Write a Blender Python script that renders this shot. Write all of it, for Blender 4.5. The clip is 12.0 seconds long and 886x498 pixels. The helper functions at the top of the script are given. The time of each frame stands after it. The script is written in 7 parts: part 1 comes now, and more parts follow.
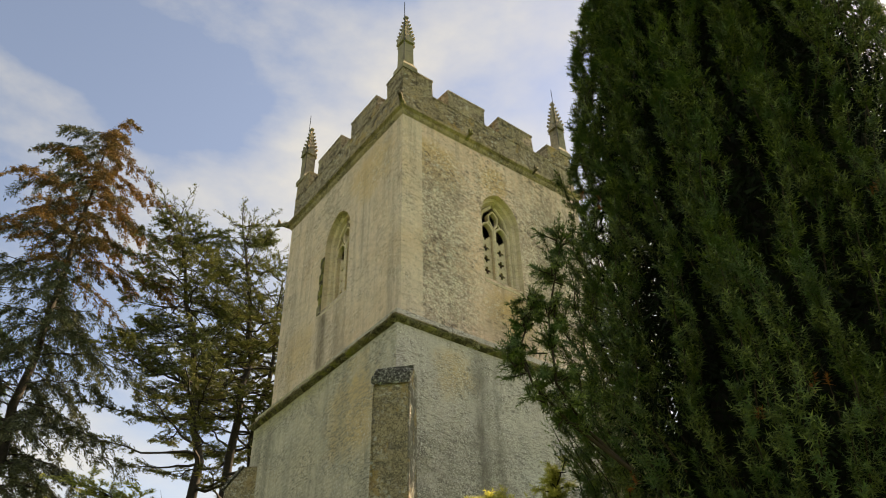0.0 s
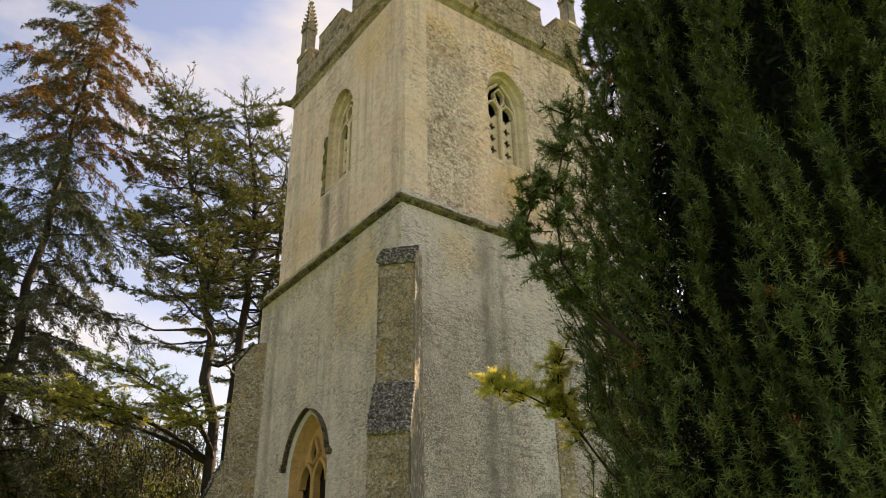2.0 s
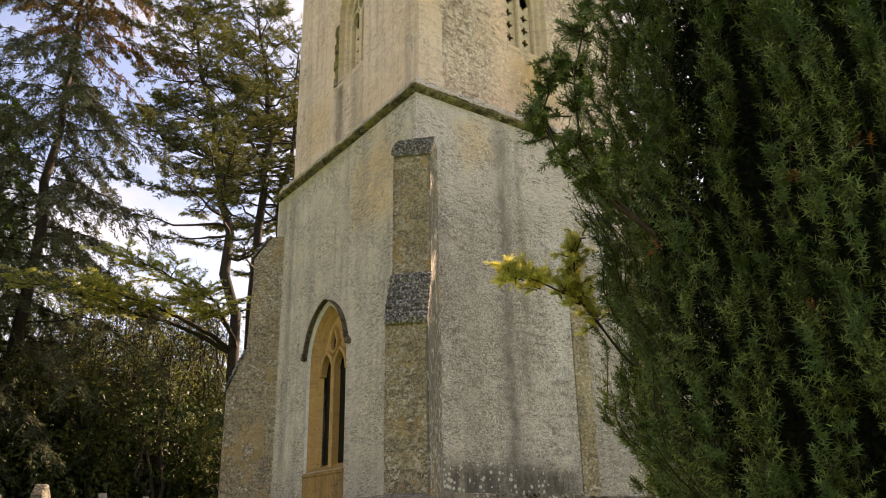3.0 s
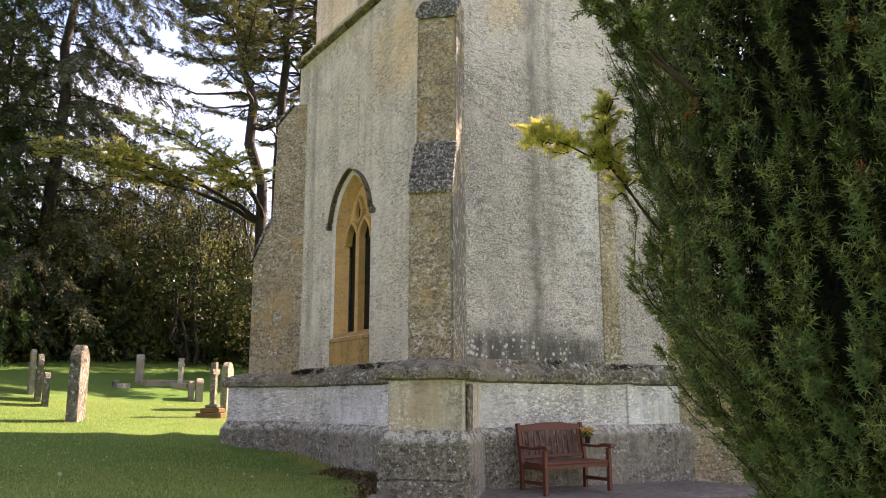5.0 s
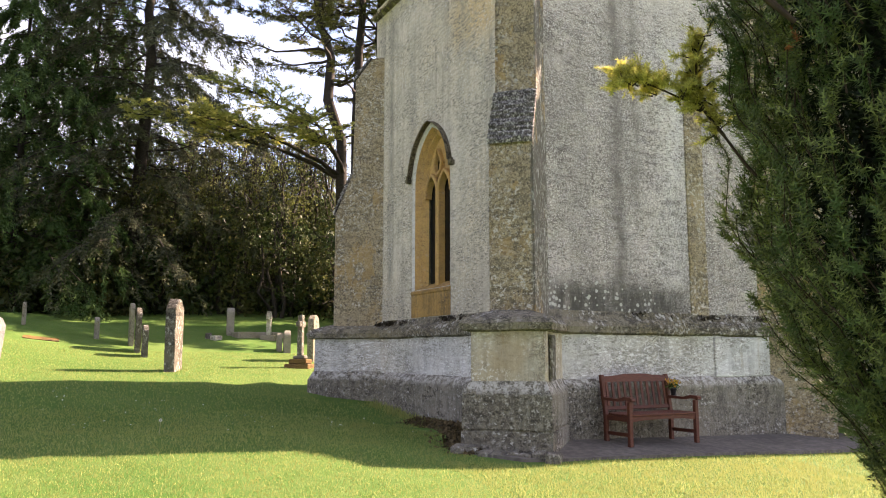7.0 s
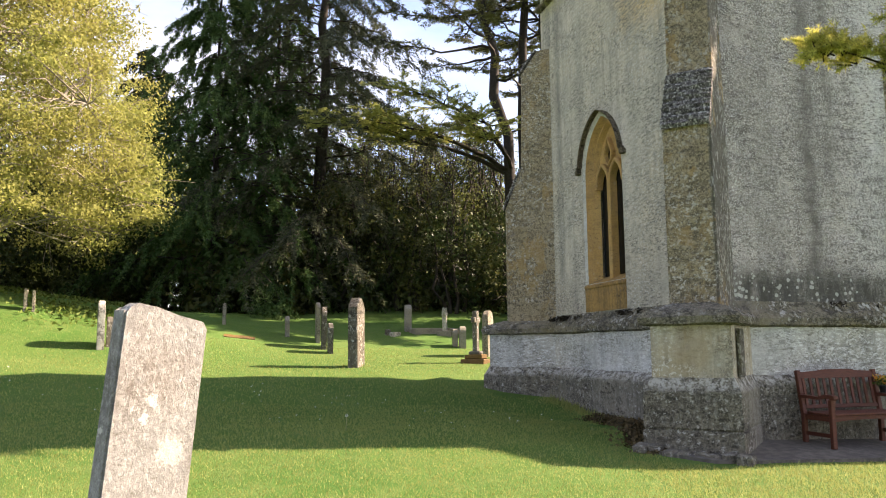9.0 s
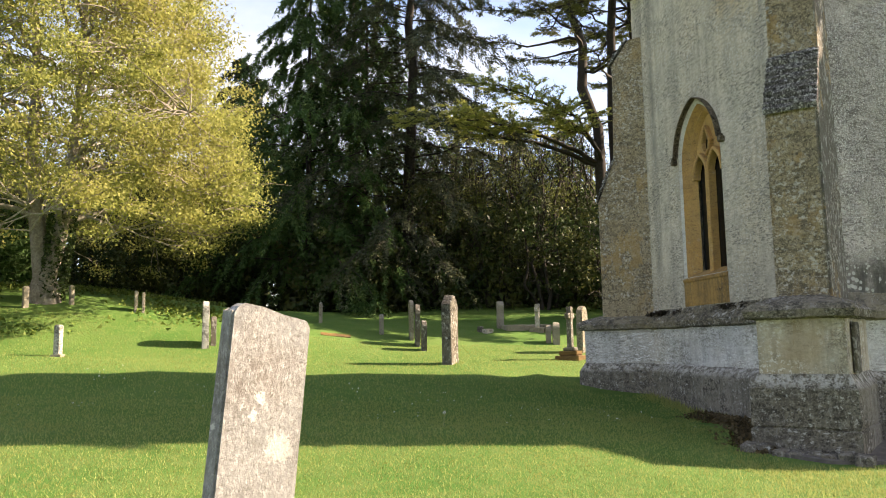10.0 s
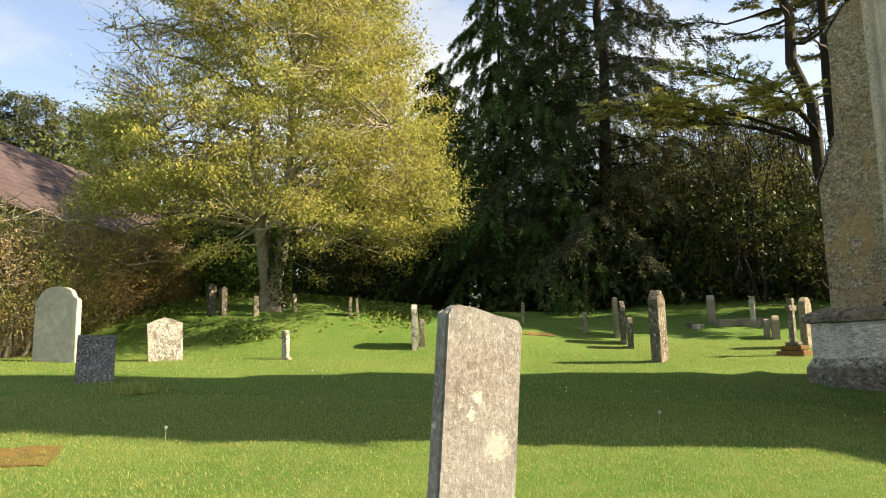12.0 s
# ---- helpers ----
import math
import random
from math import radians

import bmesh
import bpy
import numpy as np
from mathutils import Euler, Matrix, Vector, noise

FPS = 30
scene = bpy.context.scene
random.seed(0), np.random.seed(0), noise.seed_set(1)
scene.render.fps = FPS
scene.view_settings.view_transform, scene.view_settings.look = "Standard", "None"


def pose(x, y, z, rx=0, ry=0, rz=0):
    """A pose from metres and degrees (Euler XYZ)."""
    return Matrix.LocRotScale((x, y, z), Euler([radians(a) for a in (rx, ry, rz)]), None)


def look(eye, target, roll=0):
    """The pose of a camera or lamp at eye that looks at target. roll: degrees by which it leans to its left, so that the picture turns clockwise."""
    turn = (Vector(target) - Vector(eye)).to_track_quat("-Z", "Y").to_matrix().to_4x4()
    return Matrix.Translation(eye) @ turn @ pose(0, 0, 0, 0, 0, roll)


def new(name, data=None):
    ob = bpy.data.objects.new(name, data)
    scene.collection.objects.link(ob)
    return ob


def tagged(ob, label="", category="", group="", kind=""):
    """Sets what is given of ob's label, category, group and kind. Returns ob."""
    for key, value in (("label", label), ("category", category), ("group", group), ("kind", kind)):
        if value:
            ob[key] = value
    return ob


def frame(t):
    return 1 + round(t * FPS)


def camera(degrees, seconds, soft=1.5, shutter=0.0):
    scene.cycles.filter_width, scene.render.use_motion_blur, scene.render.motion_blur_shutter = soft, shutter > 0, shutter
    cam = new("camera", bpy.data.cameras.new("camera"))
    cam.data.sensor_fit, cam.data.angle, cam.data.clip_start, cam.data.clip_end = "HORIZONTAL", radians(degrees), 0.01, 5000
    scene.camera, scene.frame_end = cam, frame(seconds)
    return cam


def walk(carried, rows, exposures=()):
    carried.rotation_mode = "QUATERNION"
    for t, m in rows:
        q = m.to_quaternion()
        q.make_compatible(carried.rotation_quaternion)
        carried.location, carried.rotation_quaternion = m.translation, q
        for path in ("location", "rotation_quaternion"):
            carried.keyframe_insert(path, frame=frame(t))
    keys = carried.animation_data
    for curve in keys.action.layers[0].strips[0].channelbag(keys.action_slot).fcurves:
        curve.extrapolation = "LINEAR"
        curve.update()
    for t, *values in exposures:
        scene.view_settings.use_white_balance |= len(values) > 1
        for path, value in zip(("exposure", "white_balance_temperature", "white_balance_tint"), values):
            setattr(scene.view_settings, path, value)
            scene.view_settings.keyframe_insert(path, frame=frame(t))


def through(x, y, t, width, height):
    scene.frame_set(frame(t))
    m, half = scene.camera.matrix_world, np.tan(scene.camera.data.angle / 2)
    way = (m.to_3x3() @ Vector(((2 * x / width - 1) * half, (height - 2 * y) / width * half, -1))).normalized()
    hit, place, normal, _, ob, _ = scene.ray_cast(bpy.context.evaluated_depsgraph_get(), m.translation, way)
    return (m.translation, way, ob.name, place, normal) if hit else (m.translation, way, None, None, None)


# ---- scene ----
cam = camera(58.94, 12.0, 1.0)
# seconds, eye x y z, turn about x y z in degrees
PATH = [
    (0.0, 9.626, -6.379, 1.200, 126.64, 1.25, 53.28),
    (0.5, 9.610, -6.364, 1.214, 125.50, 1.25, 53.33),
    (1.0, 9.586, -6.341, 1.224, 123.15, 1.23, 53.40),
    (1.5, 9.560, -6.312, 1.238, 120.90, 1.00, 53.41),
    (2.0, 9.537, -6.292, 1.258, 117.95, 1.13, 53.71),
    (2.5, 9.518, -6.278, 1.260, 113.92, 1.34, 54.36),
    (3.0, 9.494, -6.262, 1.245, 110.26, 1.01, 54.91),
    (5.0, 9.365, -6.151, 1.238, 101.02, 0.06, 56.62),
    (5.5, 9.343, -6.136, 1.230, 99.59, -0.07, 57.22),
    (6.0, 9.349, -6.145, 1.222, 98.87, -0.25, 58.95),
    (6.5, 9.337, -6.150, 1.221, 98.13, -0.11, 60.50),
    (8.5, 9.220, -6.112, 1.270, 97.23, 0.21, 71.50),
    (9.0, 9.225, -6.124, 1.265, 97.18, 0.47, 75.02),
    (9.5, 9.201, -6.148, 1.266, 97.07, 0.56, 77.98),
    (10.0, 9.174, -6.174, 1.268, 97.02, 0.87, 81.61),
    (10.5, 9.166, -6.198, 1.269, 97.09, 1.32, 85.05),
    (11.0, 9.160, -6.220, 1.268, 97.20, 1.59, 88.89),
    (11.5, 9.148, -6.234, 1.270, 97.26, 1.69, 92.74),
    (12.0, 9.133, -6.247, 1.270, 97.31, 1.90, 96.15),
]
EXPOSURES = [(0.0, 1.45, 8700, 18), (2.5, 1.79, 8500, 30), (5.0, 2.38, 7250, 36), (6.5, 2.40, 7200, 35), (8.5, 2.12, 6850, 29), (10.5, 1.93, 7150, 22), (12.0, 1.73, 7600, 17)]
walk(cam, [(t, pose(x, y, z, a, b, c)) for t, x, y, z, a, b, c in PATH], EXPOSURES)

# ---- sky and sun ----
SUN_AZ, SUN_EL = radians(1.0), radians(33.5)   # azimuth is measured from +y towards -x
to_sun = Vector((-math.sin(SUN_AZ) * math.cos(SUN_EL), math.cos(SUN_AZ) * math.cos(SUN_EL), math.sin(SUN_EL)))
world = bpy.data.worlds.new("sky")
scene.world = world
world.use_nodes = True
wn = world.node_tree
wn.nodes.clear()
w_out = wn.nodes.new("ShaderNodeOutputWorld")
w_bg = wn.nodes.new("ShaderNodeBackground")
w_sky = wn.nodes.new("ShaderNodeTexSky")
w_sky.sky_type, w_sky.sun_disc = "NISHITA", False
w_sky.sun_elevation, w_sky.sun_rotation = SUN_EL, -SUN_AZ
w_sky.air_density, w_sky.dust_density = 1.0, 0.6
w_co = wn.nodes.new("ShaderNodeTexCoord")
w_map = wn.nodes.new("ShaderNodeMapping")
w_map.inputs["Scale"].default_value = (1.0, 1.0, 2.2)
w_map.inputs["Location"].default_value = (3.1, 0.4, 0.0)
w_noise = wn.nodes.new("ShaderNodeTexNoise")
w_noise.inputs["Scale"].default_value, w_noise.inputs["Detail"].default_value, w_noise.inputs["Roughness"].default_value = 2.3, 9.0, 0.55
w_ramp = wn.nodes.new("ShaderNodeValToRGB")
w_ramp.color_ramp.elements[0].position, w_ramp.color_ramp.elements[1].position = 0.41, 0.68
w_mix = wn.nodes.new("ShaderNodeMix")
w_mix.data_type = "RGBA"
w_mix.inputs[7].default_value = (3.4, 3.75, 3.65, 1)
wn.links.new(w_co.outputs["Generated"], w_map.inputs[0])
wn.links.new(w_map.outputs[0], w_noise.inputs["Vector"])
wn.links.new(w_noise.outputs[0], w_ramp.inputs[0])
wn.links.new(w_ramp.outputs[0], w_mix.inputs[0])
wn.links.new(w_sky.outputs[0], w_mix.inputs[6])
wn.links.new(w_mix.outputs[2], w_bg.inputs[0])
wn.links.new(w_bg.outputs[0], w_out.inputs[0])
w_bg.inputs[1].default_value = 0.09
sun = new("sun", bpy.data.lights.new("sun", "SUN"))
sun.data.energy, sun.data.angle, sun.data.color = 5.0, radians(0.55), (1.0, 0.89, 0.68)
sun.matrix_basis = look(to_sun * 60, (0, 0, 0))

# ---- node helpers ----
class Nodes:
    """A material with short ways to add nodes."""
    def __init__(self, name, rough=0.9, metal=0.0, spec=0.3):
        self.m = bpy.data.materials.new(name)
        self.m.use_nodes = True
        self.t = self.m.node_tree
        self.b = self.t.nodes["Principled BSDF"]
        self.b.inputs["Roughness"].default_value = rough
        self.b.inputs["Metallic"].default_value = metal
        self.b.inputs["Specular IOR Level"].default_value = spec
        self.pos = self.t.nodes.new("ShaderNodeNewGeometry").outputs["Position"]

    def put(self, socket, value):
        if isinstance(value, bpy.types.NodeSocket):
            self.t.links.new(value, socket)
        elif isinstance(value, tuple) and len(value) == 3 and socket.type == "RGBA":
            socket.default_value = (*value, 1)
        else:
            socket.default_value = value

    def scaled(self, s, vec=None):
        n = self.t.nodes.new("ShaderNodeMapping")
        self.put(n.inputs["Vector"], vec or self.pos)
        n.inputs["Scale"].default_value = s
        return n.outputs[0]

    def noise(self, scale, detail=4.0, rough=0.6, vec=None):
        n = self.t.nodes.new("ShaderNodeTexNoise")
        self.put(n.inputs["Vector"], vec or self.pos)
        n.inputs["Scale"].default_value, n.inputs["Detail"].default_value, n.inputs["Roughness"].default_value = scale, detail, rough
        return n.outputs[0]

    def cells(self, scale, vec=None, out="Distance", feature="F1", rand=1.0):
        n = self.t.nodes.new("ShaderNodeTexVoronoi")
        n.feature = feature
        self.put(n.inputs["Vector"], vec or self.pos)
        n.inputs["Scale"].default_value = scale
        n.inputs["Randomness"].default_value = rand
        return n.outputs[out]

    def ramp(self, fac, *stops):
        n = self.t.nodes.new("ShaderNodeValToRGB")
        self.put(n.inputs[0], fac)
        e = n.color_ramp.elements
        while len(e) < len(stops):
            e.new(0.5)
        for el, (p, c) in zip(e, stops):
            el.position, el.color = p, (c, c, c, 1) if not isinstance(c, tuple) else (*c, 1)
        return n.outputs[0]

    def mix(self, fac, a, b, mode="MIX"):
        n = self.t.nodes.new("ShaderNodeMix")
        n.data_type, n.blend_type = "RGBA", mode
        self.put(n.inputs[0], fac), self.put(n.inputs[6], a), self.put(n.inputs[7], b)
        return n.outputs[2]

    def math(self, op, a, b=0.0):
        n = self.t.nodes.new("ShaderNodeMath")
        n.operation, n.use_clamp = op, False
        self.put(n.inputs[0], a), self.put(n.inputs[1], b)
        return n.outputs[0]

    def axes(self):
        n = self.t.nodes.new("ShaderNodeSeparateXYZ")
        self.put(n.inputs[0], self.pos)
        return n.outputs

    def random(self):
        return self.t.nodes.new("ShaderNodeObjectInfo").outputs["Random"]

    def island(self):
        return self.t.nodes.new("ShaderNodeNewGeometry").outputs["Random Per Island"]

    def bump(self, height, strength=0.5, dist=0.02, below=None):
        n = self.t.nodes.new("ShaderNodeBump")
        n.inputs["Strength"].default_value, n.inputs["Distance"].default_value = strength, dist
        self.put(n.inputs["Height"], height)
        if below is not None:
            self.put(n.inputs["Normal"], below)
        return n.outputs[0]

    def done(self, colour, normal=None, rough=None):
        self.put(self.b.inputs["Base Color"], colour)
        if normal is not None:
            self.put(self.b.inputs["Normal"], normal)
        if rough is not None:
            self.put(self.b.inputs["Roughness"], rough)
        return self.m


def band(n, v, lo, hi, soft):
    """1 where lo < v < hi, with soft ends."""
    a = n.ramp(n.math("DIVIDE", n.math("SUBTRACT", v, lo - soft), 2 * soft), (0, 0.0), (1, 1.0))
    b = n.ramp(n.math("DIVIDE", n.math("SUBTRACT", v, hi - soft), 2 * soft), (0, 1.0), (1, 0.0))
    return n.math("MULTIPLY", a, b)


def roughcast(name, base, warm, grey, speck_amount, streaks=True, marks=(), coarse=0.5, bare=(), late=(), smooth_above=None, flecky=0.75):
    """Old lime render over rubble: smooth limewash, coarse pitted areas, ochre patches, grey growth and lichen spots."""
    n = Nodes(name, 0.95, 0, 0.12)
    big = n.noise(0.55, 5, 0.6)
    mid = n.noise(1.7, 7, 0.7)
    col = n.mix(n.ramp(big, (0.42, 0.0), (0.66, 1.0)), base, warm)
    col = n.mix(n.ramp(mid, (0.46, 0.0), (0.66, 0.36)), col, grey)
    if streaks:
        st = n.noise(1.0, 5, 0.65, n.scaled((3.2, 3.2, 0.14)))
        col = n.mix(n.ramp(st, (0.52, 0.0), (0.66, 0.5)), col, tuple(c * 0.5 for c in grey))
        run = n.noise(1.0, 4, 0.6, n.scaled((5.5, 5.5, 0.30)))
        col = n.mix(n.ramp(run, (0.51, 0.0), (0.66, 0.36)), col, tuple(c * 0.55 for c in grey))
    blot = n.noise(6.5, 6, 0.75)
    col = n.mix(n.ramp(blot, (0.50, 0.0), (0.60, 0.28)), col, tuple(c * 0.72 for c in grey))
    for colour, mask in [f(n) for f in marks]:
        col = n.mix(mask, col, colour)
    # where the finish has gone the wall is coarse and pitted
    rough = n.ramp(n.noise(0.75, 7, 0.68), (0.66 - 0.34 * coarse, 0.22), (0.76 - 0.34 * coarse, 1.0))
    if smooth_above:
        rough = n.math("MULTIPLY", rough, n.ramp(n.math("SUBTRACT", n.axes()[2], n.math("SUBTRACT", smooth_above, n.math("MULTIPLY", mid, 1.2))), (0.0, 1.0), (1.0, 0.12)))
    for lo, hi, zlo, zhi in bare:
        # a stretch of the south face that has lost its finish
        ax = n.axes()
        wob = n.math("ADD", ax[1], n.math("MULTIPLY", n.math("SUBTRACT", n.noise(1.1, 5, 0.7), 0.5), 1.1))
        k = n.math("MULTIPLY", n.math("MULTIPLY", band(n, wob, lo, hi, 0.5), band(n, ax[2], zlo, zhi, 0.8)), band(n, ax[0], -0.26, 9.0, 0.01))
        rough = n.math("MAXIMUM", rough, k)
        col = n.mix(n.math("MULTIPLY", k, 0.35), col, grey)
        rb = n.noise(7.5, 6, 0.8)
        col = n.mix(n.math("MULTIPLY", n.ramp(rb, (0.42, 0.95), (0.49, 0.0)), k), col, tuple(c * 0.45 for c in grey))
        col = n.mix(n.math("MULTIPLY", n.ramp(rb, (0.52, 0.0), (0.57, 0.9)), k), col, tuple(min(0.82, c * 1.18) for c in base))
    # level ripples, their short shadows painted in and repeated in the bump
    rub = n.noise(1.0, 5, 0.65, n.scaled((2.6, 2.6, 9.5)))
    col = n.mix(n.math("MULTIPLY", n.ramp(rub, (0.40, 0.8), (0.49, 0.0)), rough), col, tuple(c * 0.55 for c in grey))
    lump = n.noise(14, 6, 0.8)
    col = n.mix(n.math("MULTIPLY", n.ramp(lump, (0.40, 0.6), (0.48, 0.0)), rough), col, tuple(c * 0.42 for c in grey))
    col = n.mix(n.math("MULTIPLY", n.ramp(lump, (0.53, 0.0), (0.60, 0.6)), rough), col, tuple(min(0.8, c * 1.15) for c in base))
    grain = n.noise(26, 7, 0.85)
    col = n.mix(n.math("MULTIPLY", n.ramp(grain, (0.42, 0.95), (0.52, 0.0)), rough), col, tuple(c * 0.26 for c in grey))
    pale = n.noise(44, 5, 0.8)
    col = n.mix(n.math("MULTIPLY", n.ramp(pale, (0.55, 0.0), (0.61, 0.85)), rough), col, tuple(min(0.8, c * 1.25) for c in base))
    # short dark dashes where the finish is lifting
    dash = n.noise(1.0, 6, 0.8, n.scaled((8, 8, 24)))
    col = n.mix(n.math("MULTIPLY", n.ramp(dash, (0.37, 0.9), (0.43, 0.0)), n.ramp(mid, (0.40, 0.35), (0.60, 1.0))), col, tuple(c * 0.45 for c in grey))
    flake = n.noise(46, 6, 0.9)
    col = n.mix(n.ramp(flake, (0.56, 0.0), (0.62, 0.9 * flecky)), col, tuple(min(0.82, c * 1.30) for c in base))
    col = n.mix(n.ramp(flake, (0.38, 0.75 * flecky), (0.44, 0.0)), col, tuple(c * 0.55 for c in grey))
    # lichen: pale ragged spots in loose groups
    spot = n.cells(7.5, None, "Distance")
    group = n.ramp(n.noise(0.9, 3, 0.6), (0.5 if speck_amount < 0.95 else 0.2, 0.0), (0.62 if speck_amount < 0.95 else 0.4, 1.0))
    ragged = n.math("ADD", spot, n.math("MULTIPLY", n.noise(22, 4, 0.7), 0.34))
    col = n.mix(n.math("MULTIPLY", n.math("MULTIPLY", n.ramp(ragged, (0.36, 1.0), (0.41, 0.0)), group), speck_amount), col, (0.60, 0.60, 0.56))
    for colour, mask in [f(n) for f in late]:
        col = n.mix(mask, col, colour)
    h = n.math("ADD", n.math("MULTIPLY", mid, 0.9), n.math("MULTIPLY", n.math("ADD", grain, n.math("MULTIPLY", rub, 0.9)), rough))
    nm = n.bump(n.math("ADD", h, n.math("MULTIPLY", flake, 0.3 + 0.3 * coarse)), 0.3 + 0.6 * coarse, 0.04)
    nm = n.bump(n.noise(90, 4, 0.75), 0.35, 0.008, nm)
    return n.done(col, nm)


def stain(colour, axis, lo, hi, zlo, zhi, strength=0.8, soft=0.12, zsoft=0.5):
    """A run of colour down the wall between two limits."""
    def make(n):
        ax = n.axes()
        wob = n.math("ADD", ax[axis], n.math("MULTIPLY", n.math("SUBTRACT", n.noise(1.6, 4, 0.7), 0.5), 0.35))
        k = n.math("MULTIPLY", band(n, wob, lo, hi, soft), band(n, ax[2], zlo, zhi, zsoft))
        k = n.math("MULTIPLY", k, n.ramp(n.noise(5, 5, 0.7, n.scaled((1, 1, 0.35))), (0.3, 0.25), (0.62, 1.0)))
        return colour, n.math("MULTIPLY", k, strength)
    return make


def discs(axis, lo, hi, zlo, zhi, scale=4.5, size=0.30):
    """Round white lichens, thickest at the foot of a stretch of wall."""
    def make(n):
        ax = n.axes()
        d = n.math("ADD", n.cells(scale), n.math("MULTIPLY", n.noise(22, 5, 0.8), 0.34))
        k = n.math("MULTIPLY", band(n, ax[axis], lo, hi, 0.25), band(n, ax[2], zlo, zhi, 0.3))
        k = n.math("MULTIPLY", k, n.ramp(n.noise(2.6, 4, 0.7), (0.34, 0.45), (0.54, 1.0)))
        edge = n.math("MULTIPLY", k, size + 0.08)
        return (0.62, 0.61, 0.57), n.math("MULTIPLY", n.ramp(n.math("SUBTRACT", edge, d), (0.0, 0.0), (0.05, 1.0)), 0.72)
    return make


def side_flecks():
    """The near buttress's right side, coloured darker than its front and flecked with white."""
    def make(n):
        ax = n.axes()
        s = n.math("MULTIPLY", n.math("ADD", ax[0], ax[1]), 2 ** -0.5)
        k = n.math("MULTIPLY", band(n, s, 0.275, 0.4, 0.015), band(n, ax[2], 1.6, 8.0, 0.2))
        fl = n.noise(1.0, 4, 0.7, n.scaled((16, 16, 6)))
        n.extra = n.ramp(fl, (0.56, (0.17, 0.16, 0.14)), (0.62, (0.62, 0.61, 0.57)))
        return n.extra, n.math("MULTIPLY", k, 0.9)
    return make


def top_edge():
    """Pale growth along the weathered upper edge of the plinth."""
    def make(n):
        k = n.math("MULTIPLY", band(n, n.axes()[2], 0.74, 0.90, 0.05), n.ramp(n.noise(11, 5, 0.8), (0.46, 0.0), (0.56, 0.85)))
        return (0.50, 0.48, 0.44), k
    return make


def specks(scale, level, colour, strength=0.9, stretch=(1, 1, 1)):
    """Small ragged flecks all over."""
    def make(n):
        return colour, n.ramp(n.noise(scale, 6, 0.85, n.scaled(stretch)), (level, 0.0), (level + 0.05, strength))
    return make


def clusters(level, colour, strength, stretch, size=1.3, start=0.46):
    """Flecks that gather in loose groups, as where a finish is wearing off."""
    def make(n):
        k = n.ramp(n.noise(1.0, 6, 0.8, n.scaled(stretch)), (level, 0.0), (level + 0.04, strength))
        return colour, n.math("MULTIPLY", k, n.ramp(n.noise(size, 4, 0.65), (start, 0.06), (start + 0.12, 1.0)))
    return make


def patch(colour, centre, radius, strength=0.8):
    """A roundish discoloured patch on a wall."""
    def make(n):
        d = n.t.nodes.new("ShaderNodeVectorMath")
        d.operation = "DISTANCE"
        n.put(d.inputs[0], n.pos)
        d.inputs[1].default_value = centre
        r = n.math("ADD", d.outputs["Value"], n.math("MULTIPLY", n.math("SUBTRACT", n.noise(1.7, 5, 0.7), 0.5), radius * 1.6))
        return colour, n.math("MULTIPLY", n.ramp(n.math("DIVIDE", r, radius), (0.5, 1.0), (1.0, 0.0)), strength)
    return make


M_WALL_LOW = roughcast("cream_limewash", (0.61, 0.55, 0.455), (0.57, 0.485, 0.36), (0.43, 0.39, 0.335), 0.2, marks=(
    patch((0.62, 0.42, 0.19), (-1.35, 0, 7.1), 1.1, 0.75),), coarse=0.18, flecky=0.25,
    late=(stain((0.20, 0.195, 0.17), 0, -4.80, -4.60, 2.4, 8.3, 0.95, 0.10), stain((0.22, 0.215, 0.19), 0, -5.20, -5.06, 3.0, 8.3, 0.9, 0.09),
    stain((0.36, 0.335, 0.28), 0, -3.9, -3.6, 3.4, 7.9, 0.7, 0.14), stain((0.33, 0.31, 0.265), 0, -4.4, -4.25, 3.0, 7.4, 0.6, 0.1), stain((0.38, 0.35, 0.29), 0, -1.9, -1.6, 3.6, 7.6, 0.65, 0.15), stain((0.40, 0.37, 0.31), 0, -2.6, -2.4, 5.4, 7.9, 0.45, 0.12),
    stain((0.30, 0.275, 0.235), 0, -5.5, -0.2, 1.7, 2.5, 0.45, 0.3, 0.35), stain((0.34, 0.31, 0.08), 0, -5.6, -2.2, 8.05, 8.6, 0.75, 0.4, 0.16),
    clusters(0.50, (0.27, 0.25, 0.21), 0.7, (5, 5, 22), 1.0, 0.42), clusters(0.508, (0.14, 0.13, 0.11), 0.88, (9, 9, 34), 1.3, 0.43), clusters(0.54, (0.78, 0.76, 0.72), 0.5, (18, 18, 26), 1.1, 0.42)))
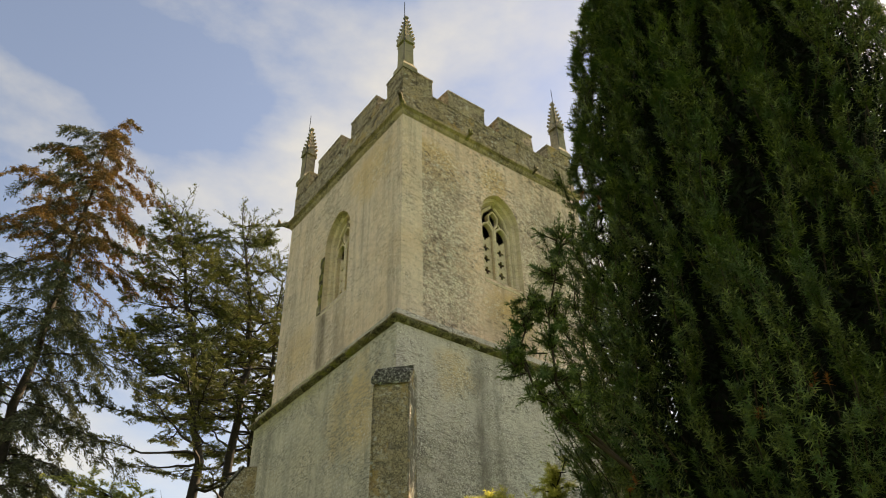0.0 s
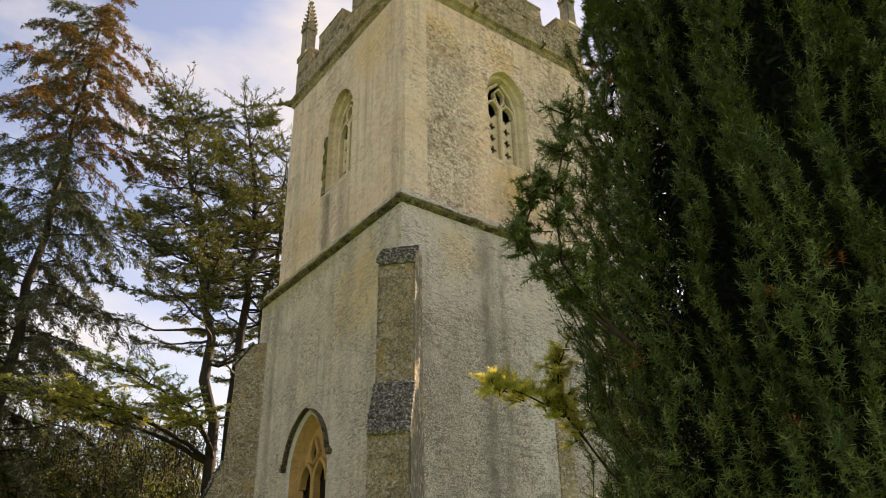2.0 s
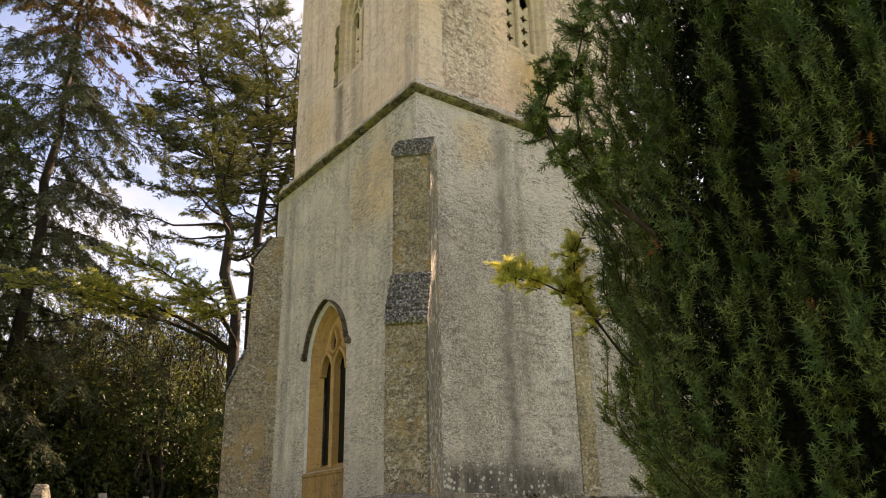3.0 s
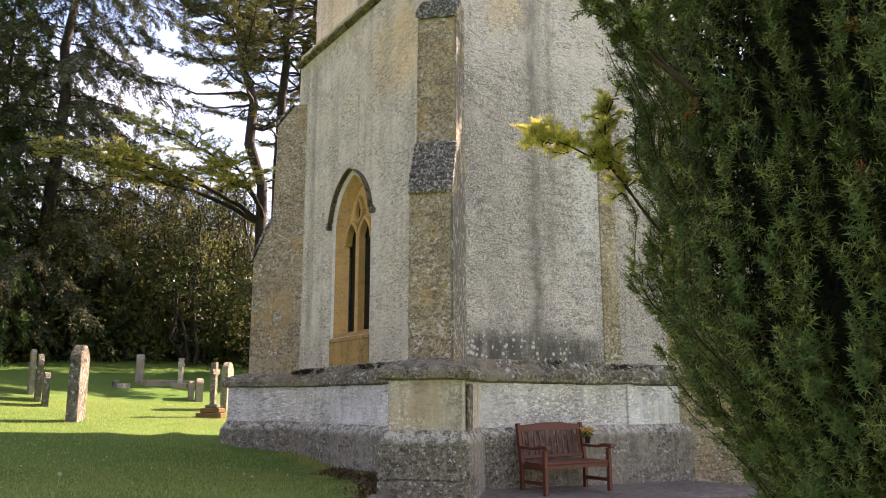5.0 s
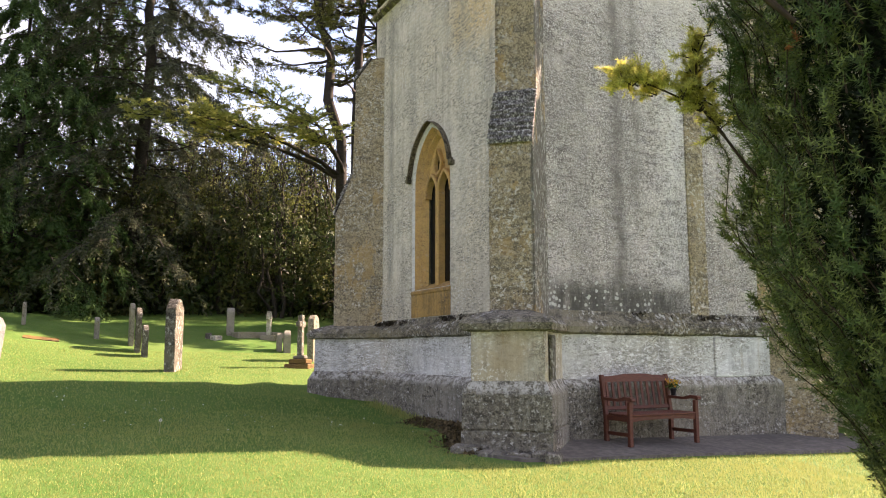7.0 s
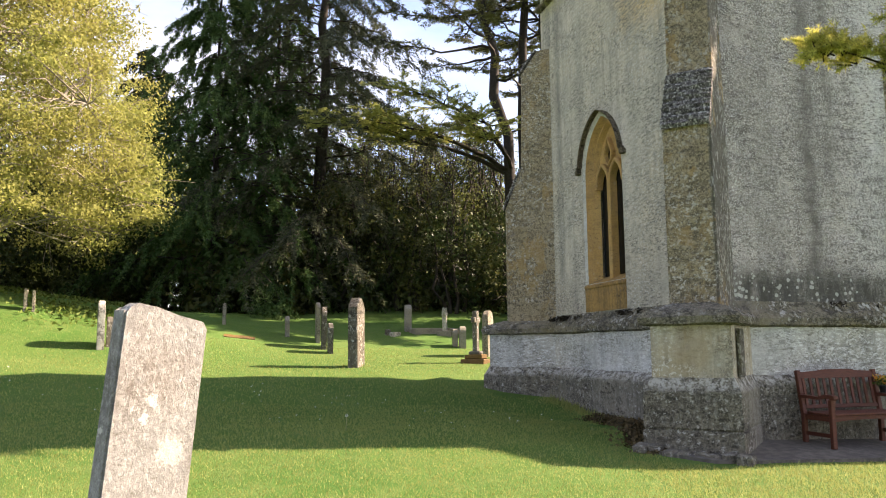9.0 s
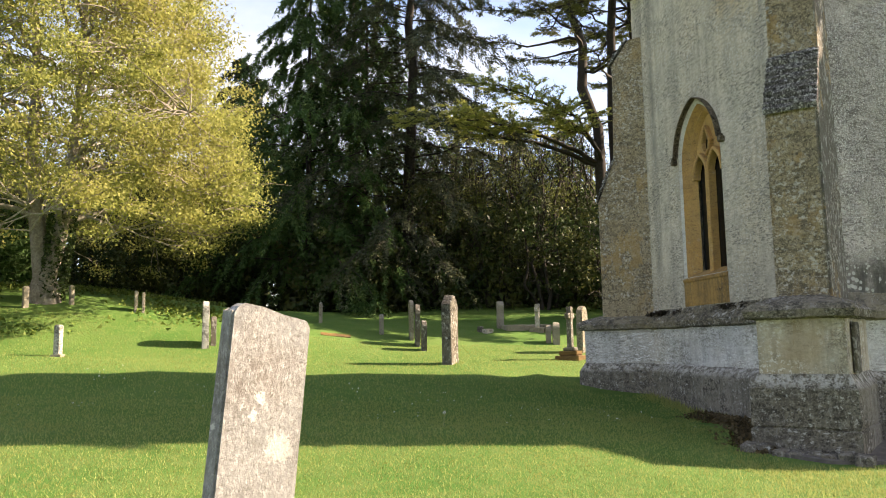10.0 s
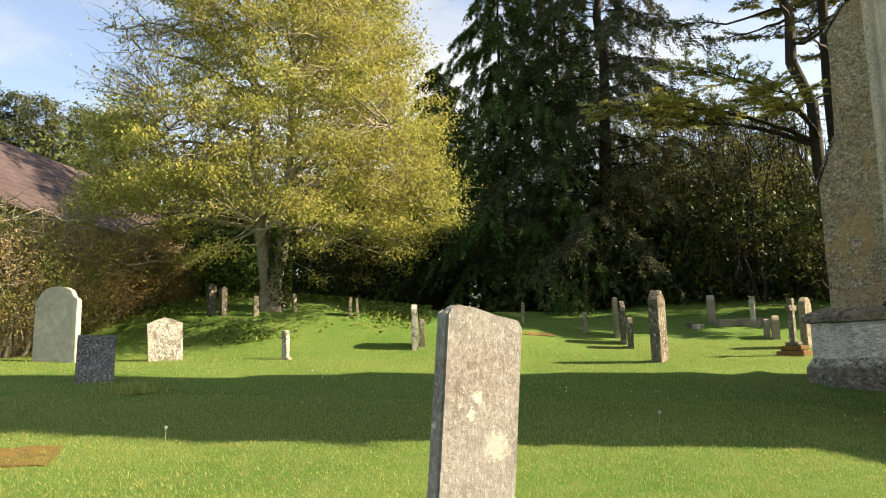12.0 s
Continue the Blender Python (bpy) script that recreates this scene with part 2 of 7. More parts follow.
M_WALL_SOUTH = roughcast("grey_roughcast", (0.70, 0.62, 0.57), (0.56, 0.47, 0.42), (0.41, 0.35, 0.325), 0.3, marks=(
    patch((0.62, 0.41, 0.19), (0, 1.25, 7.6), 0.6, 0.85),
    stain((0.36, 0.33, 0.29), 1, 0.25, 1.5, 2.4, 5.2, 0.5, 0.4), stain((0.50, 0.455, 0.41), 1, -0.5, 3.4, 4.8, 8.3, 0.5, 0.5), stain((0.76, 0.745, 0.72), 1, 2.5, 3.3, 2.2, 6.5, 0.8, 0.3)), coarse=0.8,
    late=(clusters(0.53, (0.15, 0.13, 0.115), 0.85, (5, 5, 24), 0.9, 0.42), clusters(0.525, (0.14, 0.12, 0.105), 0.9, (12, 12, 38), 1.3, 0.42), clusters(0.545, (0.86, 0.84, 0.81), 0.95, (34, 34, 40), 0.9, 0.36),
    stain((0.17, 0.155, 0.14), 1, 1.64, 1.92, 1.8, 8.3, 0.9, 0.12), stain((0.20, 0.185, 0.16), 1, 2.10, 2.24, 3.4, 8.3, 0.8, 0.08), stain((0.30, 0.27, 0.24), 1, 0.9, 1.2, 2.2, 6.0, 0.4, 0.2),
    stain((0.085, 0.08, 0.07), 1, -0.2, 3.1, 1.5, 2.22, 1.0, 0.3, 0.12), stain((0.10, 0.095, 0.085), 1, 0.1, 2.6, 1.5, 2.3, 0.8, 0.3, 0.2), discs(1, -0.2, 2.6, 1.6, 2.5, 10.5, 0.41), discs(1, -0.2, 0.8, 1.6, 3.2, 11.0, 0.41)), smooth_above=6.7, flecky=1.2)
M_WALL_UP = roughcast("weathered_roughcast", (0.87, 0.63, 0.50), (0.84, 0.55, 0.37), (0.55, 0.40, 0.32), 0.4, marks=(
    patch((0.64, 0.39, 0.15), (-0.23, 1.1, 12.7), 0.85, 0.8), patch((0.66, 0.40, 0.15), (-0.23, 3.0, 9.6), 0.7, 0.8),
    patch((0.62, 0.38, 0.15), (-0.23, 2.7, 13.0), 0.5, 0.7), patch((0.62, 0.40, 0.17), (-1.4, 0.23, 12.9), 0.9, 0.5)), coarse=0.26, flecky=0.6, bare=((-0.4, 1.9, 8.4, 12.6), (3.5, 9.0, 9.0, 13.2)),
    late=(clusters(0.53, (0.19, 0.14, 0.10), 0.75, (5, 5, 15), 0.8, 0.47), clusters(0.53, (0.10, 0.075, 0.06), 0.85, (11, 11, 18), 0.9, 0.45), clusters(0.535, (0.86, 0.74, 0.62), 0.8, (16, 16, 22), 1.0, 0.42),
    stain((0.17, 0.135, 0.10), 0, -3.28, -3.02, 8.4, 10.5, 0.8, 0.12), stain((0.27, 0.215, 0.16), 0, -2.65, -2.3, 8.4, 10.2, 0.6, 0.15), stain((0.26, 0.205, 0.15), 1, 2.2, 3.4, 8.4, 9.9, 0.5, 0.2)))
M_WALL_UP_WEST = roughcast("smoother_weathered_roughcast", (0.76, 0.60, 0.48), (0.72, 0.52, 0.36), (0.50, 0.40, 0.32), 0.3, marks=(
    patch((0.62, 0.40, 0.17), (-1.4, 0.23, 12.9), 0.9, 0.6), patch((0.60, 0.40, 0.18), (-4.2, 0.23, 9.6), 0.9, 0.5)), coarse=0.3, flecky=0.6,
    late=(clusters(0.54, (0.24, 0.18, 0.13), 0.7, (5, 5, 13), 0.7, 0.50), clusters(0.55, (0.13, 0.10, 0.08), 0.7, (11, 11, 18), 0.9, 0.50), clusters(0.55, (0.86, 0.74, 0.62), 0.6, (16, 16, 22), 1.0, 0.44),
    stain((0.15, 0.12, 0.09), 0, -3.36, -3.02, 8.4, 10.5, 0.9, 0.14), stain((0.25, 0.20, 0.15), 0, -2.65, -2.3, 8.4, 10.2, 0.65, 0.15)))
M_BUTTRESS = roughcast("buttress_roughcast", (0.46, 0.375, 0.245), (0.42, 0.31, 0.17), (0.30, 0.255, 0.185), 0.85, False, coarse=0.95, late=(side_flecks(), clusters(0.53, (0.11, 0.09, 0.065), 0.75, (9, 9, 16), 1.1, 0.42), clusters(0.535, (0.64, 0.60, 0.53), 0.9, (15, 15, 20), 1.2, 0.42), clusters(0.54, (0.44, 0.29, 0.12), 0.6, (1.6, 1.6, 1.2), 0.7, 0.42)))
M_PLINTH_UP = roughcast("plinth_limewash", (0.62, 0.62, 0.61), (0.53, 0.49, 0.42), (0.43, 0.42, 0.40), 0.4, coarse=0.25, flecky=0.35, late=(specks(1.0, 0.55, (0.36, 0.335, 0.30), 0.55, (4, 4, 24)), specks(1.0, 0.58, (0.36, 0.32, 0.25), 0.5, (2.5, 2.5, 0.4)), clusters(0.52, (0.22, 0.205, 0.18), 0.75, (6, 6, 22), 1.4, 0.42), clusters(0.53, (0.74, 0.74, 0.73), 0.85, (10, 10, 26), 1.2, 0.40), clusters(0.53, (0.16, 0.15, 0.13), 0.8, (22, 22, 36), 1.4, 0.42)))
M_PLINTH_LOW = roughcast("plinth_mossy_stone", (0.26, 0.24, 0.20), (0.23, 0.20, 0.145), (0.15, 0.135, 0.11), 0.15, coarse=0.6, flecky=0.8, late=(specks(1.0, 0.53, (0.10, 0.09, 0.075), 0.6, (7, 7, 1.6)), specks(1.0, 0.57, (0.44, 0.42, 0.38), 0.6, (22, 22, 9)), clusters(0.54, (0.045, 0.04, 0.033), 0.85, (7, 7, 12), 1.1, 0.46), clusters(0.57, (0.58, 0.57, 0.53), 0.8, (14, 14, 18), 1.6, 0.46), top_edge()))
M_PLINTH_BUT = roughcast("buttress_plinth_render", (0.50, 0.455, 0.365), (0.42, 0.34, 0.22), (0.33, 0.30, 0.245), 0.3, coarse=0.4, flecky=0.35, late=(specks(1.0, 0.56, (0.27, 0.205, 0.125), 0.6, (3.5, 3.5, 0.6)), specks(1.0, 0.60, (0.62, 0.60, 0.54), 0.5, (13, 13, 4)), clusters(0.52, (0.20, 0.165, 0.11), 0.75, (9, 9, 18), 1.4, 0.42), clusters(0.53, (0.66, 0.64, 0.58), 0.85, (18, 18, 24), 1.2, 0.40), patch((0.36, 0.24, 0.11), (0.83, -0.83, 1.2), 0.35, 0.3)))
M_MOULD = roughcast("lichened_moulding", (0.29, 0.26, 0.205), (0.27, 0.225, 0.125), (0.12, 0.11, 0.09), 0.8, coarse=0.8, late=(clusters(0.52, (0.055, 0.05, 0.04), 0.85, (5, 5, 9), 1.3, 0.44), clusters(0.54, (0.56, 0.54, 0.50), 0.85, (12, 12, 12), 1.6, 0.44)))
M_STRING = roughcast("dark_string_course", (0.31, 0.265, 0.19), (0.28, 0.25, 0.09), (0.12, 0.10, 0.075), 0.3, coarse=0.9, late=(clusters(0.50, (0.27, 0.26, 0.06), 0.8, (3, 3, 4), 0.8, 0.44), clusters(0.50, (0.05, 0.042, 0.032), 0.9, (4, 4, 9), 1.2, 0.40), clusters(0.57, (0.55, 0.50, 0.42), 0.7, (9, 9, 14), 1.6, 0.46)))
M_HOOD = roughcast("dark_hood_stone", (0.23, 0.19, 0.135), (0.24, 0.18, 0.10), (0.09, 0.075, 0.055), 0.4, coarse=0.8)
M_PARAPET = roughcast("parapet_stone", (0.52, 0.425, 0.295), (0.50, 0.375, 0.21), (0.22, 0.175, 0.13), 0.8, coarse=0.9, flecky=1.0, late=(clusters(0.52, (0.07, 0.055, 0.04), 0.85, (4, 4, 5), 0.9, 0.42), clusters(0.55, (0.66, 0.60, 0.50), 0.8, (9, 9, 11), 1.2, 0.44), clusters(0.56, (0.50, 0.33, 0.13), 0.7, (2, 2, 2), 0.8, 0.45)))
M_CORNICE = roughcast("stained_cornice", (0.47, 0.38, 0.25), (0.46, 0.34, 0.17), (0.17, 0.14, 0.10), 0.3, coarse=0.7)
M_SLATE = roughcast("stone_slate", (0.20, 0.185, 0.175), (0.19, 0.17, 0.15), (0.085, 0.08, 0.078), 0.5, False, coarse=1.0, late=(specks(1.0, 0.525, (0.66, 0.64, 0.61), 0.95, (22, 22, 18)), specks(1.0, 0.56, (0.04, 0.036, 0.034), 0.8, (17, 17, 13))))
M_ASHLAR = roughcast("ochre_ashlar", (0.48, 0.295, 0.11), (0.46, 0.26, 0.085), (0.29, 0.20, 0.11), 0.1, False, coarse=0.15, late=(specks(1.0, 0.56, (0.24, 0.16, 0.09), 0.6, (9, 9, 0.7)),))
M_SILL = roughcast("stained_sill", (0.40, 0.25, 0.095), (0.43, 0.24, 0.07), (0.18, 0.135, 0.085), 0.2, True, coarse=0.5, flecky=0.5, late=(specks(1.0, 0.55, (0.16, 0.115, 0.065), 0.7, (7, 7, 0.8)),))
M_PALE = roughcast("pale_ashlar", (0.68, 0.56, 0.41), (0.66, 0.50, 0.32), (0.42, 0.34, 0.26), 0.2, False, coarse=0.2)
M_PALE_WASH = roughcast("pale_limewashed_edge", (0.60, 0.59, 0.55), (0.55, 0.51, 0.42), (0.42, 0.40, 0.36), 0.1, False, coarse=0.2)
M_SPIRE = roughcast("pinnacle_stone", (0.33, 0.29, 0.22), (0.36, 0.30, 0.19), (0.15, 0.135, 0.115), 0.4, False)


def simple(name, colour, rough=0.8, scale=12.0, depth=0.35, metal=0.0, spec=0.3, bump=0.3, vary=0.0):
    """A plain surface with grain at two scales, and a tint of its own for each object."""
    n = Nodes(name, rough, metal, spec)
    a, b = n.noise(scale * 0.15, 4, 0.6), n.noise(scale, 5, 0.7)
    dark = tuple(c * (1 - depth) for c in colour)
    col = n.mix(n.ramp(a, (0.35, 0.0), (0.7, 0.8)), colour, dark)
    col = n.mix(n.ramp(b, (0.42, 0.6), (0.6, 0.0)), col, tuple(c * (1 - 0.8 * depth) for c in dark))
    if vary:
        col = n.mix(n.math("MULTIPLY", n.random(), vary), col, dark)
    return n.done(col, n.bump(b, bump, 0.01))


def leafy(name, light, dark, rough=0.65, through=0.25, other=None, k=0.5):
    """Foliage with a colour of its own for each leaf or spray."""
    n = Nodes(name, rough, 0, 0.12)
    col = n.mix(n.island(), dark, light)
    if other:
        col = n.mix(n.ramp(n.noise(k, 4, 0.6), (0.45, 0.0), (0.62, 1.0)), col, other)
    n.put(n.b.inputs["Base Color"], col)
    tr = n.t.nodes.new("ShaderNodeBsdfTranslucent")
    n.put(tr.inputs[0], col)
    ms = n.t.nodes.new("ShaderNodeMixShader")
    ms.inputs[0].default_value = through
    out = n.t.nodes["Material Output"]
    n.t.links.new(n.b.outputs[0], ms.inputs[1])
    n.t.links.new(tr.outputs[0], ms.inputs[2])
    n.t.links.new(ms.outputs[0], out.inputs[0])
    return n.m

# ---- mesh helpers ----
def part(name, bm, material, parent=None, label="", smooth=False):
    """Links a bmesh as one mesh object under its thing."""
    bmesh.ops.recalc_face_normals(bm, faces=bm.faces)
    me = bpy.data.meshes.new(name)
    bm.to_mesh(me)
    bm.free()
    if smooth:
        me.shade_smooth()
    me.materials.append(material)
    ob = new(name, me)
    if parent is not None:
        ob.parent = parent
    return tagged(ob, label)


def thing(name, label, category, group="", kind="", at=(0, 0, 0)):
    ob = new(name)
    ob.location = at
    return tagged(ob, label, category, group, kind)


def box(bm, lo, hi, m=None, bevel=0.0):
    r = bmesh.ops.create_cube(bm, size=1.0)["verts"]
    c = [(a + b) / 2 for a, b in zip(lo, hi)]
    s = [b - a for a, b in zip(lo, hi)]
    for v in r:
        v.co = Vector((c[i] + v.co[i] * s[i] for i in range(3)))
    if bevel:
        es = list({e for v in r for e in v.link_edges})
        r = bmesh.ops.bevel(bm, geom=es, offset=bevel, segments=1, affect="EDGES")["verts"]
        r = list({w for v in r for f in v.link_faces for w in f.verts})
    if m is not None:
        for v in r:
            v.co = m @ v.co
    return r


def prism(bm, outline, a, b, place):
    """A closed 2D outline (u, v) pulled from depth a to b; place(u, v, d) gives the point."""
    lo = [bm.verts.new(place(u, v, a)) for u, v in outline]
    hi = [bm.verts.new(place(u, v, b)) for u, v in outline]
    bm.faces.new(lo)
    bm.faces.new(hi[::-1])
    for i in range(len(outline)):
        j = (i + 1) % len(outline)
        bm.faces.new((lo[j], lo[i], hi[i], hi[j]))


def loft(bm, rings, close=True, cap=True):
    """Skins a row of rings with the same number of points."""
    rs = [[bm.verts.new(p) for p in r] for r in rings]
    n = len(rs[0])
    for a, b in zip(rs, rs[1:]):
        for i in range(n if close else n - 1):
            j = (i + 1) % n
            bm.faces.new((a[i], a[j], b[j], b[i]))
    if cap:
        bm.faces.new(rs[0][::-1])
        bm.faces.new(rs[-1])
    return rs


def bar(bm, pts, w, d, place, shut=False):
    """A square bar, w wide and d deep, along a line of (u, v) points in a plane."""
    rings = []
    for i, (u, v) in enumerate(pts):
        p, q = Vector(pts[i - 1 if i else 0]), Vector(pts[min(i + 1, len(pts) - 1)])
        if shut:
            p, q = Vector(pts[i - 1]), Vector(pts[(i + 1) % len(pts)])
        t = (q - p).normalized()
        nx, ny = -t.y * w / 2, t.x * w / 2
        rings.append([place(u + nx, v + ny, -d / 2), place(u + nx * 0.5, v + ny * 0.5, -d / 2 - 0.02), place(u - nx * 0.5, v - ny * 0.5, -d / 2 - 0.02), place(u - nx, v - ny, -d / 2), place(u - nx, v - ny, d / 2), place(u + nx, v + ny, d / 2)])
    if shut:
        rings.append(rings[0])
    loft(bm, rings, True, not shut)


def arch(c, w, spring, rise, n=10):
    """Points of a two-centred arch from its left foot over the apex to its right foot."""
    r = (rise * rise + w * w) / (2 * w)
    us = [-w * math.cos(math.pi / 2 * i / n) for i in range(n + 1)]
    left = [(c + u, spring + math.sqrt(max(0.0, r * r - (abs(u) + r - w) ** 2))) for u in us]
    return left + [(2 * c - u, v) for u, v in left[-2::-1]]


def face_left(y):
    return lambda u, v, d: (u, y + d, v)


def face_right(x):
    return lambda u, v, d: (x - d, u, v)


def wall_with_arch(bm, place, u0, u1, z0, z1, opening, sill, thick):
    """A wall with an arched opening that goes through it; opening is a line of arch points."""
    cols = [opening[0][0]] + [p[0] for p in opening[1:-1]] + [opening[-1][0]]
    def quad(pts):
        for d in (0.0, thick):
            bm.faces.new([bm.verts.new(place(u, v, d)) for u, v in pts])
    quad([(u0, z0), (cols[0], z0), (cols[0], z1), (u0, z1)])
    quad([(cols[-1], z0), (u1, z0), (u1, z1), (cols[-1], z1)])
    quad([(cols[0], z0), (cols[-1], z0), (cols[-1], sill), (cols[0], sill)])
    for (a, za), (b, zb) in zip(opening, opening[1:]):
        quad([(a, za), (b, zb), (b, z1), (a, z1)])
    ring = [(opening[0][0], sill)] + list(opening) + [(opening[-1][0], sill)]
    for p, q in zip(ring, ring[1:] + ring[:1]):
        bm.faces.new([bm.verts.new(place(*r)) for r in ((*p, 0), (*q, 0), (*q, thick), (*p, thick))])
    for p, q in zip([(u0, z0), (u1, z0), (u1, z1), (u0, z1)], [(u1, z0), (u1, z1), (u0, z1), (u0, z0)]):
        bm.faces.new([bm.verts.new(place(*r)) for r in ((*p, 0), (*q, 0), (*q, thick), (*p, thick))])
    bmesh.ops.remove_doubles(bm, verts=bm.verts, dist=0.0005)


def moulding(bm, rect, profile, m=None, wob=0.0):
    """A course round a rectangle (x0, y0, x1, y1); profile gives (out, z) from the wall and back."""
    x0, y0, x1, y1 = rect
    cs = [(x0, y0, -1, -1), (x1, y0, 1, -1), (x1, y1, 1, 1), (x0, y1, -1, 1)]
    es = [(0, -1), (1, 0), (0, 1), (-1, 0)]
    rings = []
    for i in range(4):
        p, q, e = cs[i], cs[(i + 1) % 4], es[i]
        steps = max(2, int(math.dist(p[:2], q[:2]) / 0.11)) if wob else 1
        for k in range(steps):
            t, pts = k / steps, []
            for o, z in profile:
                c = Vector((p[0] + p[2] * o, p[1] + p[3] * o)).lerp(Vector((q[0] + q[2] * o, q[1] + q[3] * o)), t)
                dz = wob * (noise.noise((c.x * 2.3, c.y * 2.3, z * 3)) + 0.6 * noise.noise((c.x * 9, c.y * 9, z * 7))) if k and o > 0 else 0
                do = wob * noise.noise((c.x * 5 + 9, c.y * 5, z)) if k and o > 0 else 0
                pts.append((c.x + e[0] * do, c.y + e[1] * do, z + dz))
            rings.append(pts)
    vs = [[bm.verts.new(c) for c in r] for r in rings]
    for a, b in zip(vs, vs[1:] + vs[:1]):
        for i in range(len(profile)):
            j = (i + 1) % len(profile)
            bm.faces.new((a[i], a[j], b[j], b[i]))
    if m is not None:
        for v in bm.verts:
            v.co = m @ v.co


# ---- the tower: west face on y = 0, south face on x = 0 ----
W, D, SET = 5.5, 5.7, 0.23
Z_STRING, Z_CORNICE, Z_CRENEL, Z_MERLON = 8.33, 13.78, 14.72, 15.30
tower = thing("church_tower", "square stone church tower with battlements, pinnacles and diagonal buttresses", "church tower")
H = 2 ** -0.5

# lower stage
bm = bmesh.new()
WEST = arch(-2.94, 0.74, 4.30, 1.02, 9)
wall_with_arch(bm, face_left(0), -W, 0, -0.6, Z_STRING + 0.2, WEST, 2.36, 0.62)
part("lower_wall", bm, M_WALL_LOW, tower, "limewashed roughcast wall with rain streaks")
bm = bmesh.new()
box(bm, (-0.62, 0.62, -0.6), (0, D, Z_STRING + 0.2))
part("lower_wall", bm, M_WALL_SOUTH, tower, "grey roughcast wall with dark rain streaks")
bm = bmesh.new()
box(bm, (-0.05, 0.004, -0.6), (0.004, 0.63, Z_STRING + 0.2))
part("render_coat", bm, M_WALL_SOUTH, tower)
for lo, hi in (((-W, 0.62, -0.6), (-W + 0.62, D, Z_STRING + 0.2)), ((-W + 0.62, D - 0.62, -0.6), (-0.62, D, Z_STRING + 0.2))):
    bm = bmesh.new()
    box(bm, lo, hi)
    part("lower_wall", bm, M_WALL_LOW, tower)

# upper stage, set back, with a belfry opening in each face in view
BELL_W, BELL_S = arch(-2.77, 0.53, 11.92, 0.70, 9), arch(2.82, 0.53, 11.92, 0.70, 9)
bm = bmesh.new()
wall_with_arch(bm, face_left(SET), -W + SET, -SET, Z_STRING + 0.2, Z_CORNICE + 0.2, BELL_W, 10.22, 0.5)
part("upper_wall", bm, M_WALL_UP_WEST, tower, "weathered cream roughcast wall")
bm = bmesh.new()
wall_with_arch(bm, face_right(-SET), SET + 0.5, D - SET, Z_STRING + 0.2, Z_CORNICE + 0.2, BELL_S, 10.22, 0.5)
part("upper_wall", bm, M_WALL_UP, tower, "weathered cream roughcast wall with bare rubble showing")
for lo, hi in (((-W + SET, SET + 0.5, Z_STRING + 0.2), (-W + SET + 0.5, D - SET, Z_CORNICE + 0.2)), ((-W + SET + 0.5, D - SET - 0.5, Z_STRING + 0.2), (-SET - 0.5, D - SET, Z_CORNICE + 0.2))):
    bm = bmesh.new()
    box(bm, lo, hi)
    part("upper_wall", bm, M_WALL_UP, tower)
bm = bmesh.new()
box(bm, (-W + 0.4, 0.4, 13.3), (-0.4, D - 0.4, 13.6))
part("roof", bm, M_SLATE, tower, "flat lead roof behind the battlements")

# courses
bm = bmesh.new()
moulding(bm, (-W, 0, 0, D), [(-0.4, Z_STRING - 0.09), (0.0, Z_STRING - 0.09), (0.05, Z_STRING - 0.07), (0.10, Z_STRING - 0.04), (0.10, Z_STRING - 0.012), (-0.4, Z_STRING - 0.012)], None, 0.016)
part("string_course", bm, M_STRING, tower, "dark lichened stone string course")
bm = bmesh.new()
moulding(bm, (-W, 0, 0, D), [(-0.4, Z_STRING - 0.010), (0.11, Z_STRING - 0.010), (0.115, Z_STRING + 0.012), (0.09, Z_STRING + 0.03), (-SET + 0.02, Z_STRING + 0.22), (-0.4, Z_STRING + 0.22)], None, 0.022)
part("weathering", bm, M_PARAPET, tower, "sloped stone weathering over the string course")
bm = bmesh.new()
U = (-W + SET, SET, -SET, D - SET)
moulding(bm, U, [(-0.3, Z_CORNICE - 0.10), (0.0, Z_CORNICE - 0.10), (0.04, Z_CORNICE - 0.05), (0.06, Z_CORNICE + 0.02), (0.13, Z_CORNICE + 0.06), (0.13, Z_CORNICE + 0.13), (0.03, Z_CORNICE + 0.24), (-0.3, Z_CORNICE + 0.24)], None, 0.008)
part("cornice", bm, M_CORNICE, tower, "moulded stone cornice under the battlements")
bm = bmesh.new()
moulding(bm, (-W, 0, 0, D), [(-0.3, 1.52), (0.10, 1.50), (0.17, 1.53), (0.18, 1.62), (0.13, 1.70), (0.07, 1.74), (0.01, 1.86), (-0.3, 1.86)], None, 0.016)
part("plinth_moulding", bm, M_MOULD, tower, "lichened stone moulding over the plinth")
bm = bmesh.new()
moulding(bm, (-W, 0, 0, D), [(-0.3, 0.86), (0.10, 0.86), (0.10, 1.55), (-0.3, 1.55)])
part("plinth_band", bm, M_PLINTH_UP, tower, "limewashed band of the plinth")
bm = bmesh.new()
moulding(bm, (-W, 0, 0, D), [(-0.3, -0.7), (0.24, -0.7), (0.235, 0.74), (0.20, 0.80), (0.11, 0.87), (-0.3, 0.87)], None, 0.012)
part("plinth_base", bm, M_PLINTH_LOW, tower, "damp grey stone base of the plinth")


def diagonal(corner, out, shift=0.0):
    """A frame at a tower corner: x to the side, y outwards along the diagonal."""
    o = Vector((out[0] * H, out[1] * H, 0))
    return Matrix(((-o.y, o.x, 0, corner[0]), (o.x, o.y, 0, corner[1]), (0, 0, 1, 0), (0, 0, 0, 1))) @ Matrix.Translation((shift, 0, 0))


